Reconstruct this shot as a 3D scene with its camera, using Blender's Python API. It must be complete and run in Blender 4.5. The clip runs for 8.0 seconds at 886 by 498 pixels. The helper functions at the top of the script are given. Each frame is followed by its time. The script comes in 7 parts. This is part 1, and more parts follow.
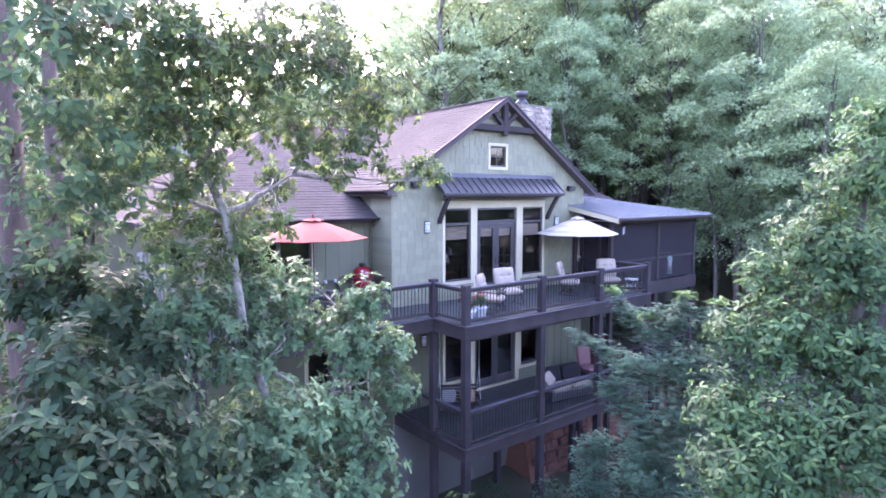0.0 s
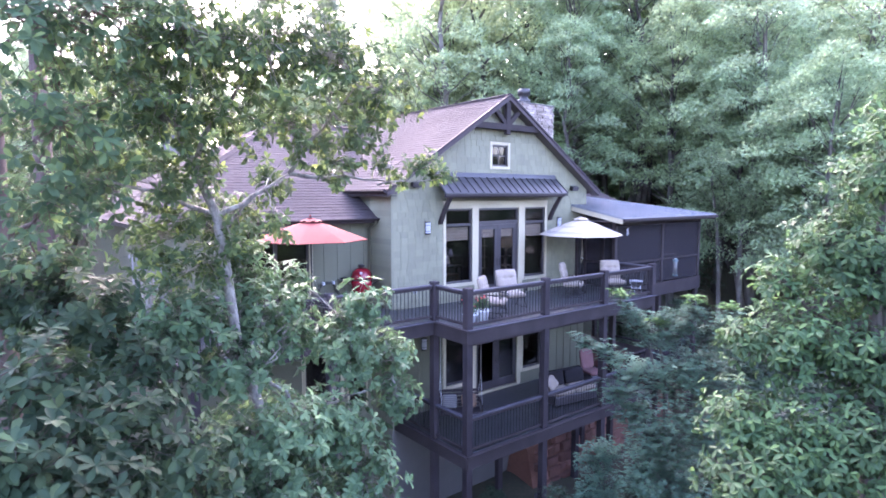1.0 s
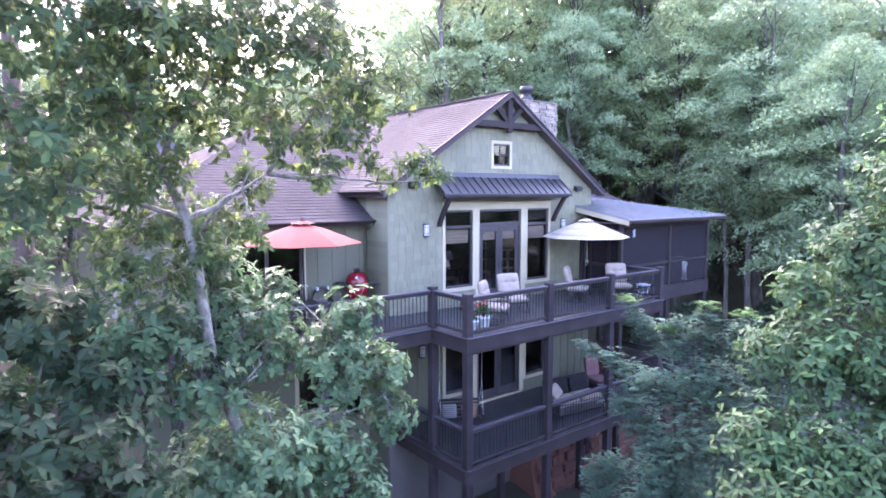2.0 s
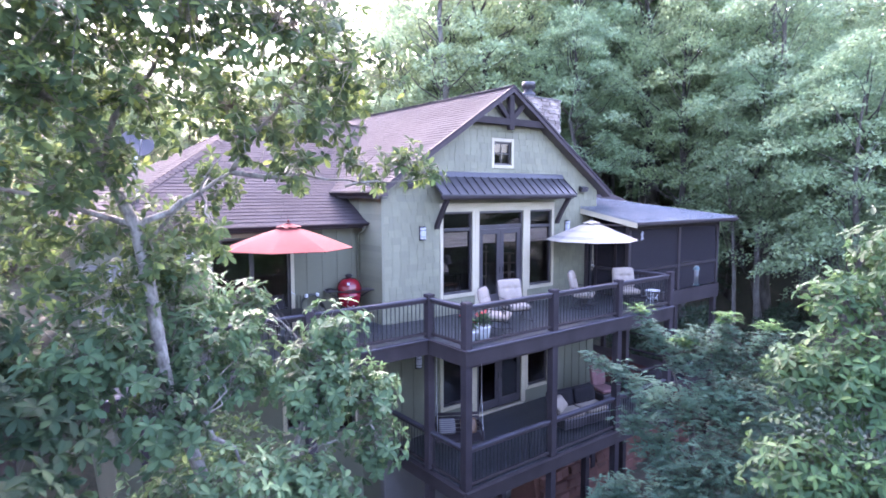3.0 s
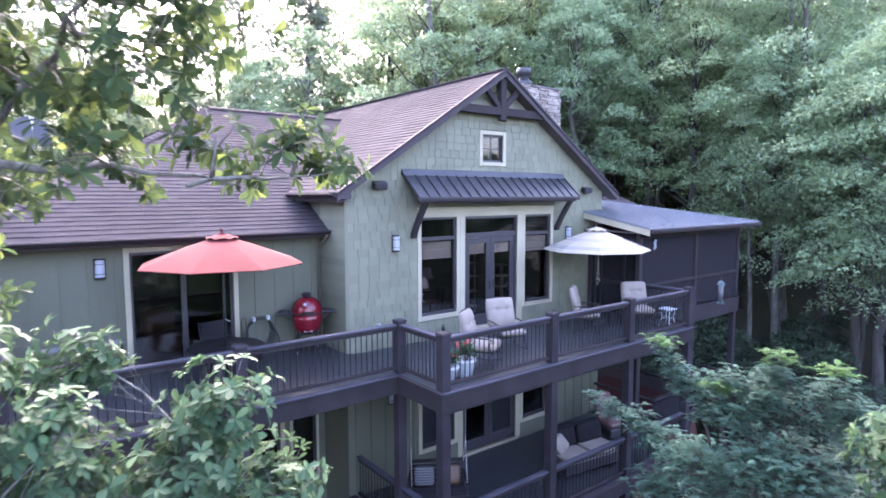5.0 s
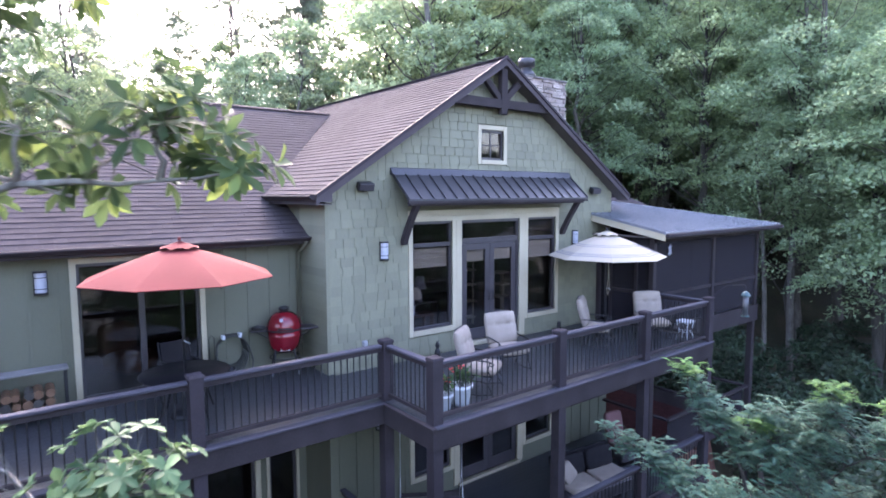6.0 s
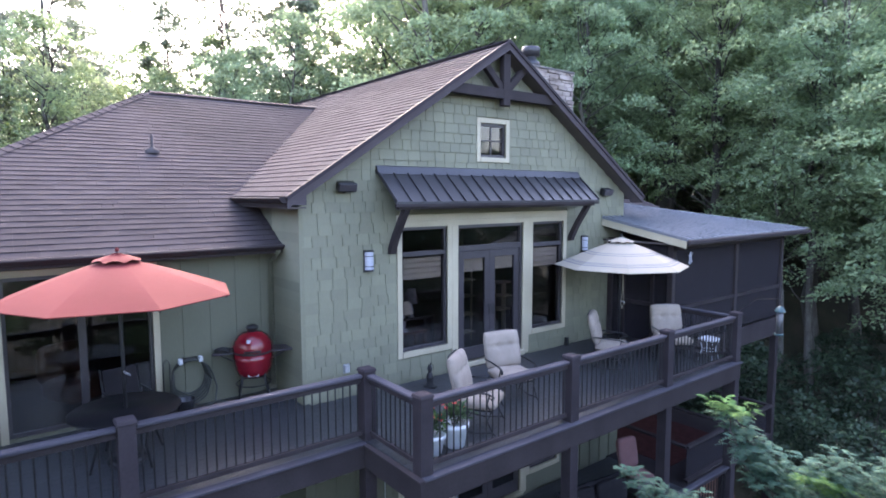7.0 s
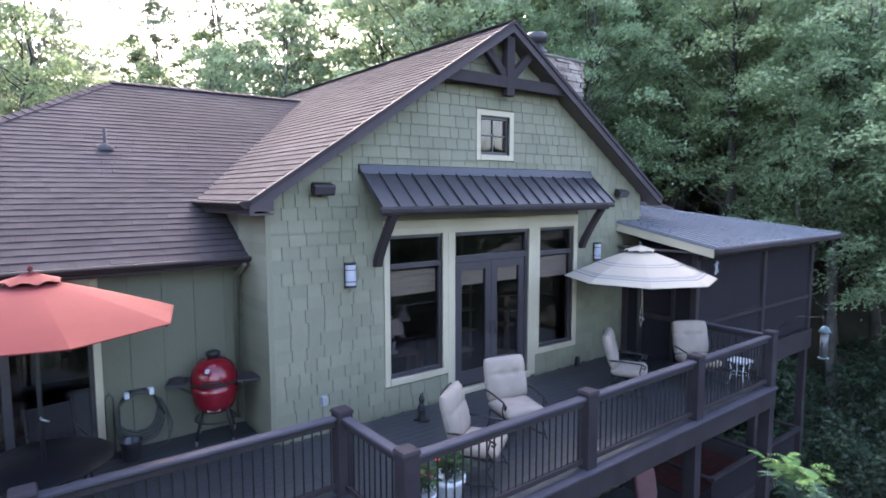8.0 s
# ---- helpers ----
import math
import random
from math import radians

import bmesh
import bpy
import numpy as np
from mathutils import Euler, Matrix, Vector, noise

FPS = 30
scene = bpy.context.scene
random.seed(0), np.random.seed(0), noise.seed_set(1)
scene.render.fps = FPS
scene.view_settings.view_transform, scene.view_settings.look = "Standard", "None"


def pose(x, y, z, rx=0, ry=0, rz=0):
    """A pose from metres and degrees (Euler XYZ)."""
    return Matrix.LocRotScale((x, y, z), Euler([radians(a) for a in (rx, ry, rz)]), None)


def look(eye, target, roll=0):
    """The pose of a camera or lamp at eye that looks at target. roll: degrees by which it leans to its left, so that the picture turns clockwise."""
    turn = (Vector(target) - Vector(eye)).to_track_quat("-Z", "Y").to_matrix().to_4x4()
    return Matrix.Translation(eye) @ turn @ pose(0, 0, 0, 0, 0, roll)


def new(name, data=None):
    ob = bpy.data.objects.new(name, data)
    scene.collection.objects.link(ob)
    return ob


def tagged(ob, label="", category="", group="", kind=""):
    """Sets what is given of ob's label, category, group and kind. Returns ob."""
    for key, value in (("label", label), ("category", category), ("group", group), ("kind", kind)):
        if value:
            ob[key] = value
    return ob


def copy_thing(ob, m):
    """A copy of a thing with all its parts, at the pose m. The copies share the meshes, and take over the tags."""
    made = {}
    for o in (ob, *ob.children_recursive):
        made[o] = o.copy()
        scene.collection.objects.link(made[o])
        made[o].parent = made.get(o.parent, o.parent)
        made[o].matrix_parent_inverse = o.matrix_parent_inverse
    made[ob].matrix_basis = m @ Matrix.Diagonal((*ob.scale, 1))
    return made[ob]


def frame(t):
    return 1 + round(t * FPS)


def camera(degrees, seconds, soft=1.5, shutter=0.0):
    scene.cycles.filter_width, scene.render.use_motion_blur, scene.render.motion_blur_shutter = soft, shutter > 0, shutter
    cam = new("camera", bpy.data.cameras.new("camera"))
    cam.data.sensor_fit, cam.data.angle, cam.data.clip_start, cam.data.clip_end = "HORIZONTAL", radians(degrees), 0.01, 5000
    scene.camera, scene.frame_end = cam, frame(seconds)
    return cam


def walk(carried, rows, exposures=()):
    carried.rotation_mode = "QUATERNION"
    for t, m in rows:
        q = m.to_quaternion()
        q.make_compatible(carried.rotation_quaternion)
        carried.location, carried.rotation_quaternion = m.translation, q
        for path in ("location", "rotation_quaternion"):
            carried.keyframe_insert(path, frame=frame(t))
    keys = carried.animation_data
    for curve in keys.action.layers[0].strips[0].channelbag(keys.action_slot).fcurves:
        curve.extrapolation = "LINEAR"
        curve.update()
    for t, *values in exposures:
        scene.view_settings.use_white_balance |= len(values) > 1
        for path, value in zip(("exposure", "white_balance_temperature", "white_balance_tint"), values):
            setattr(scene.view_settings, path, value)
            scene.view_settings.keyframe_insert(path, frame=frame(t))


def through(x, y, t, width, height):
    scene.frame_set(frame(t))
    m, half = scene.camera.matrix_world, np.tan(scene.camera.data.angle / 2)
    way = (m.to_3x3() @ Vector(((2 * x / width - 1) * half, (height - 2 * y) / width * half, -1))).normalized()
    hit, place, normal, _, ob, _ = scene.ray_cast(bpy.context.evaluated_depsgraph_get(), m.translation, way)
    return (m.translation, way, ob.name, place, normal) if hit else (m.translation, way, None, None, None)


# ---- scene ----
cam = camera(74.7, 8.0, soft=1.75, shutter=0.45)
# seconds, eye, target, roll in degrees
PATH = [
    (0, (-0.435, -0.218, 3.455), (0.793, 1.35, 3.268), -0.1),
    (0.5, (-0.372, -0.055, 3.483), (0.859, 1.51, 3.292), 0.0),
    (1, (-0.229, 0.172, 3.482), (1.003, 1.736, 3.292), -0.0),
    (1.5, (0.022, 0.401, 3.489), (1.25, 1.969, 3.3), -0.1),
    (3, (0.995, 1.443, 3.519), (2.219, 3.013, 3.33), -0.1),
    (3.5, (1.47, 1.868, 3.535), (2.696, 3.437, 3.346), -0.1),
    (4, (2.012, 2.264, 3.512), (3.236, 3.835, 3.327), -0.1),
    (4.5, (2.539, 2.728, 3.519), (3.765, 4.298, 3.335), -0.1),
    (6, (4.051, 4.25, 3.604), (5.273, 5.823, 3.415), -0.2),
    (6.5, (4.59, 4.82, 3.623), (5.808, 6.395, 3.433), -0.2),
    (7, (5.115, 5.403, 3.637), (6.335, 6.976, 3.448), -0.1),
    (7.5, (5.63, 5.946, 3.685), (6.847, 7.521, 3.493), -0.1),
    (8, (6.14, 6.508, 3.711), (7.354, 8.085, 3.517), -0.1),
]
walk(cam, [(t, look(eye, target, roll)) for t, eye, target, roll in PATH],
     exposures=[(0.0, 4.47, 6060, 37), (3.5, 4.4, 6060, 35), (6.0, 3.93, 6240, 27), (8.0, 3.6, 6500, 20)])

# ---- world, sun, exposure ----
SUN_AZ, SUN_EL = 28.0, 34.0      # degrees clockwise from +y, and above the horizon
sky_world = bpy.data.worlds.new("evening_sky")
scene.world = sky_world
sky_world.use_nodes = True
_nt = sky_world.node_tree
_sky = _nt.nodes.new("ShaderNodeTexSky")
_sky.sky_type = "NISHITA"
_sky.sun_disc = False
_sky.sun_elevation = radians(SUN_EL)
_sky.sun_rotation = radians(SUN_AZ)
_sky.air_density, _sky.dust_density, _sky.ozone_density = 1.0, 4.0, 1.0
_nt.nodes["Background"].inputs["Strength"].default_value = 0.15
_nt.links.new(_sky.outputs[0], _nt.nodes["Background"].inputs["Color"])
_sun = bpy.data.lights.new("sun", "SUN")
_sun.energy, _sun.angle, _sun.color = 0.8, radians(60), (1.0, 0.97, 0.93)
sun = new("sun", _sun)
_sd = Vector((math.sin(radians(SUN_AZ)) * math.cos(radians(SUN_EL)), math.cos(radians(SUN_AZ)) * math.cos(radians(SUN_EL)), math.sin(radians(SUN_EL))))
sun.matrix_world = look(_sd * 60, (0, 0, 0))


# ---- materials ----
def surface(name, c1, c2, scale=3.0, rough=0.7, bump=0.2, metal=0.0, vary=0.0, rand="", fine=40.0, spec=0.5, stretch=(1, 1, 1), c3=None, big=0.6):
    """A node material: two colours mixed by coarse and fine noise, with bump; rand 'object' or 'island' shifts the value piece by piece."""
    m = bpy.data.materials.new(name)
    m.use_nodes = True
    n, l = m.node_tree.nodes, m.node_tree.links
    b = n["Principled BSDF"]
    geo = n.new("ShaderNodeNewGeometry")
    mp = n.new("ShaderNodeMapping")
    mp.inputs["Scale"].default_value = stretch
    l.new(geo.outputs["Position"], mp.inputs["Vector"])
    na, nb = n.new("ShaderNodeTexNoise"), n.new("ShaderNodeTexNoise")
    na.inputs["Scale"].default_value, na.inputs["Detail"].default_value = scale, 6
    nb.inputs["Scale"].default_value, nb.inputs["Detail"].default_value = fine, 4
    l.new(mp.outputs[0], na.inputs["Vector"])
    l.new(mp.outputs[0], nb.inputs["Vector"])
    mix = n.new("ShaderNodeMix")
    mix.data_type = "FLOAT"
    mix.inputs[0].default_value = 1 - big
    l.new(na.outputs["Fac"], mix.inputs[2])
    l.new(nb.outputs["Fac"], mix.inputs[3])
    ramp = n.new("ShaderNodeValToRGB")
    ramp.color_ramp.elements[0].position, ramp.color_ramp.elements[1].position = 0.36, 0.64
    ramp.color_ramp.elements[0].color, ramp.color_ramp.elements[1].color = (*c1, 1), (*c2, 1)
    if c3:
        e = ramp.color_ramp.elements.new(0.5)
        e.color = (*c3, 1)
    l.new(mix.outputs[0], ramp.inputs["Fac"])
    out = ramp.outputs["Color"]
    if rand:
        if rand == "object":
            r = n.new("ShaderNodeObjectInfo").outputs["Random"]
        else:
            r = geo.outputs["Random Per Island"]
        mr = n.new("ShaderNodeMapRange")
        mr.inputs[3].default_value, mr.inputs[4].default_value = 1 - vary, 1 + vary
        l.new(r, mr.inputs[0])
        hs = n.new("ShaderNodeHueSaturation")
        l.new(mr.outputs[0], hs.inputs["Value"])
        l.new(out, hs.inputs["Color"])
        out = hs.outputs["Color"]
    l.new(out, b.inputs["Base Color"])
    rr = n.new("ShaderNodeMapRange")
    rr.inputs[3].default_value, rr.inputs[4].default_value = max(0.02, rough - 0.12), min(1, rough + 0.12)
    l.new(nb.outputs["Fac"], rr.inputs[0])
    l.new(rr.outputs[0], b.inputs["Roughness"])
    b.inputs["Metallic"].default_value = metal
    b.inputs["Specular IOR Level"].default_value = spec
    if bump:
        bp = n.new("ShaderNodeBump")
        bp.inputs["Strength"].default_value, bp.inputs["Distance"].default_value = bump, 0.01
        l.new(nb.outputs["Fac"], bp.inputs["Height"])
        l.new(bp.outputs[0], b.inputs["Normal"])
    return m


def leaf_material(name, dark, light, tip, through=0.35, rough=0.38, spec=0.5):
    m = bpy.data.materials.new(name)
    m.use_nodes = True
    n, l = m.node_tree.nodes, m.node_tree.links
    b = n["Principled BSDF"]
    geo = n.new("ShaderNodeNewGeometry")
    ramp = n.new("ShaderNodeValToRGB")
    e = ramp.color_ramp.elements
    e[0].position, e[0].color = 0.0, (*dark, 1)
    e[1].position, e[1].color = 0.75, (*light, 1)
    k = e.new(1.0)
    k.color = (*tip, 1)
    l.new(geo.outputs["Random Per Island"], ramp.inputs["Fac"])
    nz = n.new("ShaderNodeTexNoise")
    nz.inputs["Scale"].default_value = 0.7
    l.new(geo.outputs["Position"], nz.inputs["Vector"])
    mr = n.new("ShaderNodeMapRange")
    mr.inputs[1].default_value, mr.inputs[2].default_value, mr.inputs[3].default_value, mr.inputs[4].default_value = 0.3, 0.7, 0.7, 1.3
    l.new(nz.outputs["Fac"], mr.inputs[0])
    hs = n.new("ShaderNodeHueSaturation")
    l.new(mr.outputs[0], hs.inputs["Value"])
    l.new(ramp.outputs["Color"], hs.inputs["Color"])
    l.new(hs.outputs["Color"], b.inputs["Base Color"])
    b.inputs["Roughness"].default_value = rough
    b.inputs["Specular IOR Level"].default_value = spec
    tr = n.new("ShaderNodeBsdfTranslucent")
    h2 = n.new("ShaderNodeHueSaturation")
    h2.inputs["Hue"].default_value, h2.inputs["Saturation"].default_value, h2.inputs["Value"].default_value = 0.48, 1.05, 1.35
    l.new(hs.outputs["Color"], h2.inputs["Color"])
    l.new(h2.outputs["Color"], tr.inputs["Color"])
    mx = n.new("ShaderNodeMixShader")
    mx.inputs[0].default_value = through
    l.new(b.outputs[0], mx.inputs[1])
    l.new(tr.outputs[0], mx.inputs[2])
    l.new(mx.outputs[0], n["Material Output"].inputs["Surface"])
    return m


def glass_material(name, tint, clear=0.8):
    m = bpy.data.materials.new(name)
    m.use_nodes = True
    n, l = m.node_tree.nodes, m.node_tree.links
    n.remove(n["Principled BSDF"])
    tp, gl, fr, mx = n.new("ShaderNodeBsdfTransparent"), n.new("ShaderNodeBsdfGlossy"), n.new("ShaderNodeLayerWeight"), n.new("ShaderNodeMixShader")
    pw, ad = n.new("ShaderNodeMath"), n.new("ShaderNodeMath")
    pw.operation, pw.inputs[1].default_value = "POWER", 5.0
    ad.operation, ad.inputs[1].default_value, ad.inputs[2].default_value = "MULTIPLY_ADD", 0.925, 0.07
    tp.inputs["Color"].default_value = (tint[0] * clear, tint[1] * clear, tint[2] * clear, 1)
    gl.inputs["Roughness"].default_value = 0.02
    fr.inputs["Blend"].default_value = 0.5
    l.new(fr.outputs["Facing"], pw.inputs[0])
    l.new(pw.outputs[0], ad.inputs[0])
    l.new(ad.outputs[0], mx.inputs[0])
    l.new(tp.outputs[0], mx.inputs[1])
    l.new(gl.outputs[0], mx.inputs[2])
    l.new(mx.outputs[0], n["Material Output"].inputs["Surface"])
    return m


def screen_material(name, colour, cover):
    m = bpy.data.materials.new(name)
    m.use_nodes = True
    n, l = m.node_tree.nodes, m.node_tree.links
    b = n["Principled BSDF"]
    b.inputs["Base Color"].default_value, b.inputs["Roughness"].default_value, b.inputs["Specular IOR Level"].default_value = (*colour, 1), 0.9, 0.1
    tp, mx = n.new("ShaderNodeBsdfTransparent"), n.new("ShaderNodeMixShader")
    mx.inputs[0].default_value = cover
    l.new(tp.outputs[0], mx.inputs[1])
    l.new(b.outputs[0], mx.inputs[2])
    l.new(mx.outputs[0], n["Material Output"].inputs["Surface"])
    return m


def striped_material(name, base, lines, period=0.17, width=0.12):
    """Woven cloth with thin stripes that run round the canopy at fixed heights."""
    m = surface(name, base, tuple(c * 0.92 for c in base), 2.0, 0.85, 0.1, fine=160)
    n, l = m.node_tree.nodes, m.node_tree.links
    b = n["Principled BSDF"]
    src = b.inputs["Base Color"].links[0].from_socket
    geo, sp = n.new("ShaderNodeTexCoord"), n.new("ShaderNodeSeparateXYZ")
    l.new(geo.outputs["Object"], sp.inputs[0])
    a, f, g, mx = n.new("ShaderNodeMath"), n.new("ShaderNodeMath"), n.new("ShaderNodeMath"), n.new("ShaderNodeMix")
    a.operation, a.inputs[1].default_value = "DIVIDE", period
    f.operation = "FRACT"
    g.operation, g.inputs[1].default_value = "LESS_THAN", width
    mx.data_type = "RGBA"
    l.new(sp.outputs["Z"], a.inputs[0])
    l.new(a.outputs[0], f.inputs[0])
    l.new(f.outputs[0], g.inputs[0])
    l.new(g.outputs[0], mx.inputs[0])
    l.new(src, mx.inputs[6])
    mx.inputs[7].default_value = (*lines, 1)
    l.new(mx.outputs[2], b.inputs["Base Color"])
    return m


def banded_material(name, base, lines, low, high, bands):
    """Canvas with a few thin woven bands at set shares of the height from the rim to the top."""
    m = surface(name, tuple(c * 0.9 for c in base), base, 1.6, 0.85, 0.15, fine=160, spec=0.15)
    n, l = m.node_tree.nodes, m.node_tree.links
    b = n["Principled BSDF"]
    src = b.inputs["Base Color"].links[0].from_socket
    co, sp, mr, rp, mx = n.new("ShaderNodeTexCoord"), n.new("ShaderNodeSeparateXYZ"), n.new("ShaderNodeMapRange"), n.new("ShaderNodeValToRGB"), n.new("ShaderNodeMix")
    l.new(co.outputs["Object"], sp.inputs[0])
    mr.inputs[1].default_value, mr.inputs[2].default_value = low, high
    l.new(sp.outputs["Z"], mr.inputs[0])
    l.new(mr.outputs[0], rp.inputs["Fac"])
    rp.color_ramp.interpolation = "CONSTANT"
    e = rp.color_ramp.elements
    e[0].color, e[1].position, e[1].color = (0, 0, 0, 1), 1.0, (0, 0, 0, 1)
    for p, q in bands:
        e.new(p).color = (1, 1, 1, 1)
        e.new(q).color = (0, 0, 0, 1)
    mx.data_type = "RGBA"
    l.new(rp.outputs["Color"], mx.inputs[0])
    l.new(src, mx.inputs[6])
    mx.inputs[7].default_value = (*lines, 1)
    l.new(mx.outputs[2], b.inputs["Base Color"])
    return m


SHAKE = surface("sage_shake", (0.122, 0.12, 0.079), (0.157, 0.154, 0.104), 1.2, 0.75, 0.35, vary=0.1, rand="object", fine=60, stretch=(1, 1, 0.25))
SHAKE_J = surface("sage_shake_joined", (0.122, 0.12, 0.079), (0.157, 0.154, 0.104), 1.2, 0.75, 0.35, vary=0.1, rand="island", fine=60, stretch=(1, 1, 0.25))
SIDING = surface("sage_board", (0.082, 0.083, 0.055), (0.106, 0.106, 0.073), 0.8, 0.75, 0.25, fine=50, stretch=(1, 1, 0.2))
TRIM = surface("cream_trim", (0.3, 0.26, 0.182), (0.36, 0.316, 0.228), 1.5, 0.6, 0.1, fine=50)
BROWN = surface("dark_brown_paint", (0.0235, 0.0185, 0.0198), (0.0385, 0.0315, 0.033), 1.6, 0.8, 0.25, fine=45, stretch=(1, 1, 0.6), spec=0.12)
FASCIA = surface("mauve_brown_fascia", (0.042, 0.033, 0.036), (0.06, 0.048, 0.052), 1.4, 0.7, 0.2, fine=45, spec=0.2)
BROWN_P = surface("dark_brown_pieces", (0.024, 0.019, 0.022), (0.04, 0.033, 0.037), 1.6, 0.8, 0.25, vary=0.15, rand="object", fine=45, spec=0.12)
SOFFIT = surface("soffit_brown", (0.05, 0.04, 0.038), (0.07, 0.058, 0.052), 1.2, 0.6, 0.15, fine=40)
DECKING = surface("blue_grey_decking", (0.0212, 0.0222, 0.0257), (0.0332, 0.0352, 0.0402), 0.9, 0.42, 0.3, vary=0.12, rand="object", fine=70, stretch=(0.15, 1, 1), spec=0.5)
ROOFING = surface("brown_roof_shingle", (0.0345, 0.0292, 0.0315), (0.0515, 0.0434, 0.0466), 0.6, 0.95, 0.5, vary=0.1, rand="island", fine=120, spec=0.08)
ROOFVENT = surface("grey_vent_paint", (0.052, 0.046, 0.047), (0.068, 0.06, 0.061), 4.0, 0.8, 0.1, spec=0.1)
ROOFING_P = surface("brown_roof_shingle_piece", (0.0345, 0.0292, 0.0315), (0.0515, 0.0434, 0.0466), 0.6, 0.95, 0.5, vary=0.1, rand="object", fine=120, spec=0.08)
ROOFBASE = surface("roof_underlay", (0.05, 0.04, 0.04), (0.07, 0.055, 0.055), 1.0, 0.9, 0.2)
METAL = surface("dark_metal_roof", (0.032, 0.031, 0.035), (0.047, 0.046, 0.051), 0.7, 0.36, 0.05, fine=20, metal=0.45)
METALB = surface("blue_grey_metal_roof", (0.15, 0.16, 0.185), (0.2, 0.212, 0.24), 0.6, 0.3, 0.05, fine=20, metal=0.35)
BLACK = surface("black_iron", (0.009, 0.009, 0.010), (0.018, 0.017, 0.019), 5.0, 0.55, 0.2, fine=90, metal=0.3)
DARKFRAME = surface("bronze_window_frame", (0.028, 0.024, 0.028), (0.042, 0.036, 0.04), 2.0, 0.4, 0.05)
CUSHION = surface("beige_cushion", (0.195, 0.155, 0.125), (0.25, 0.205, 0.168), 4.0, 0.9, 0.3, fine=200)
STRIPE = striped_material("striped_cushion", (0.15, 0.137, 0.13), (0.05, 0.05, 0.062), 0.05, 0.45)
REDCLOTH = surface("faded_coral_canvas", (0.102, 0.0195, 0.0192), (0.127, 0.0265, 0.0256), 1.2, 0.9, 0.15, fine=180, spec=0.15)
CREAMCLOTH = banded_material("cream_striped_canvas", (0.29, 0.255, 0.203), (0.13, 0.13, 0.14), 2.055, 2.57, ((0.16, 0.185), (0.215, 0.235), (0.255, 0.27), (0.53, 0.55), (0.59, 0.61)))
REDGLAZE = surface("red_ceramic", (0.12, 0.004, 0.01), (0.165, 0.007, 0.014), 6.0, 0.16, 0.12, fine=120)
STEEL = surface("brushed_steel", (0.42, 0.43, 0.45), (0.55, 0.56, 0.58), 5.0, 0.35, 0.05, metal=0.9)
GREYPLASTIC = surface("grey_outlet_plastic", (0.2, 0.205, 0.21), (0.25, 0.255, 0.26), 4.0, 0.5, 0.05)
WHITEPOT = surface("white_glazed_pot", (0.42, 0.44, 0.47), (0.5, 0.52, 0.55), 4.0, 0.35, 0.1)
LAMPGLASS = surface("frosted_lamp_glass", (0.3, 0.31, 0.36), (0.36, 0.36, 0.41), 4.0, 0.3, 0.0)
STONE = surface("stacked_stone", (0.15, 0.115, 0.095), (0.30, 0.255, 0.22), 3.0, 0.85, 0.8, vary=0.3, rand="object", fine=45, c3=(0.21, 0.165, 0.145))
MORTAR = surface("mortar", (0.12, 0.11, 0.10), (0.18, 0.165, 0.15), 5.0, 0.95, 0.5)
REDSTONE = surface("red_clay_stone", (0.085, 0.036, 0.027), (0.14, 0.062, 0.047), 2.0, 0.9, 0.7, vary=0.25, rand="object", fine=30)
CONCRETE = surface("painted_foundation", (0.08, 0.075, 0.07), (0.11, 0.1, 0.095), 0.8, 0.85, 0.3, fine=40)
INNER = surface("darkened_interior_wall", (0.06, 0.05, 0.043), (0.085, 0.072, 0.06), 1.0, 0.9, 0.0)
WOOD = surface("interior_wood", (0.09, 0.045, 0.025), (0.16, 0.085, 0.045), 2.0, 0.5, 0.2, fine=40, stretch=(1, 1, 0.15))
CREAM = surface("cream_shade_fabric", (0.6, 0.53, 0.4), (0.7, 0.62, 0.48), 3.0, 0.9, 0.2, fine=150)
PINK = surface("faded_rose_cushion", (0.11, 0.05, 0.052), (0.145, 0.072, 0.072), 3.0, 0.9, 0.25, fine=150)
DARKCLOTH = surface("charcoal_cushion", (0.012, 0.011, 0.013), (0.02, 0.018, 0.02), 3.0, 0.9, 0.3, fine=150, spec=0.1)
GREYWOOD = surface("weathered_grey_wood", (0.11, 0.105, 0.105), (0.18, 0.17, 0.165), 2.0, 0.8, 0.4, vary=0.2, rand="object", fine=50, stretch=(1, 1, 0.15))
DARKGLASS = surface("smoked_table_glass", (0.006, 0.006, 0.007), (0.01, 0.009, 0.011), 2.0, 0.5, 0.05, spec=0.1)
RUBBER = surface("dark_green_hose", (0.017, 0.018, 0.016), (0.034, 0.036, 0.03), 4.0, 0.5, 0.1)
SEED = surface("cloudy_seed_tube", (0.05, 0.05, 0.052), (0.085, 0.083, 0.085), 6.0, 0.4, 0.1, fine=60)
TEAL = surface("teal_plastic", (0.012, 0.042, 0.047), (0.02, 0.06, 0.062), 4.0, 0.4, 0.05)
CLAY = surface("red_clay_soil", (0.09, 0.037, 0.024), (0.14, 0.06, 0.04), 0.7, 0.95, 0.7, fine=14)
LITTER = surface("forest_floor", (0.025, 0.02, 0.014), (0.06, 0.044, 0.03), 0.5, 0.95, 0.9, fine=9, c3=(0.03, 0.032, 0.016))
BARK = surface("grey_bark", (0.05, 0.044, 0.038), (0.22, 0.21, 0.19), 9.0, 0.9, 0.9, fine=40, stretch=(1, 1, 0.5), big=0.6)
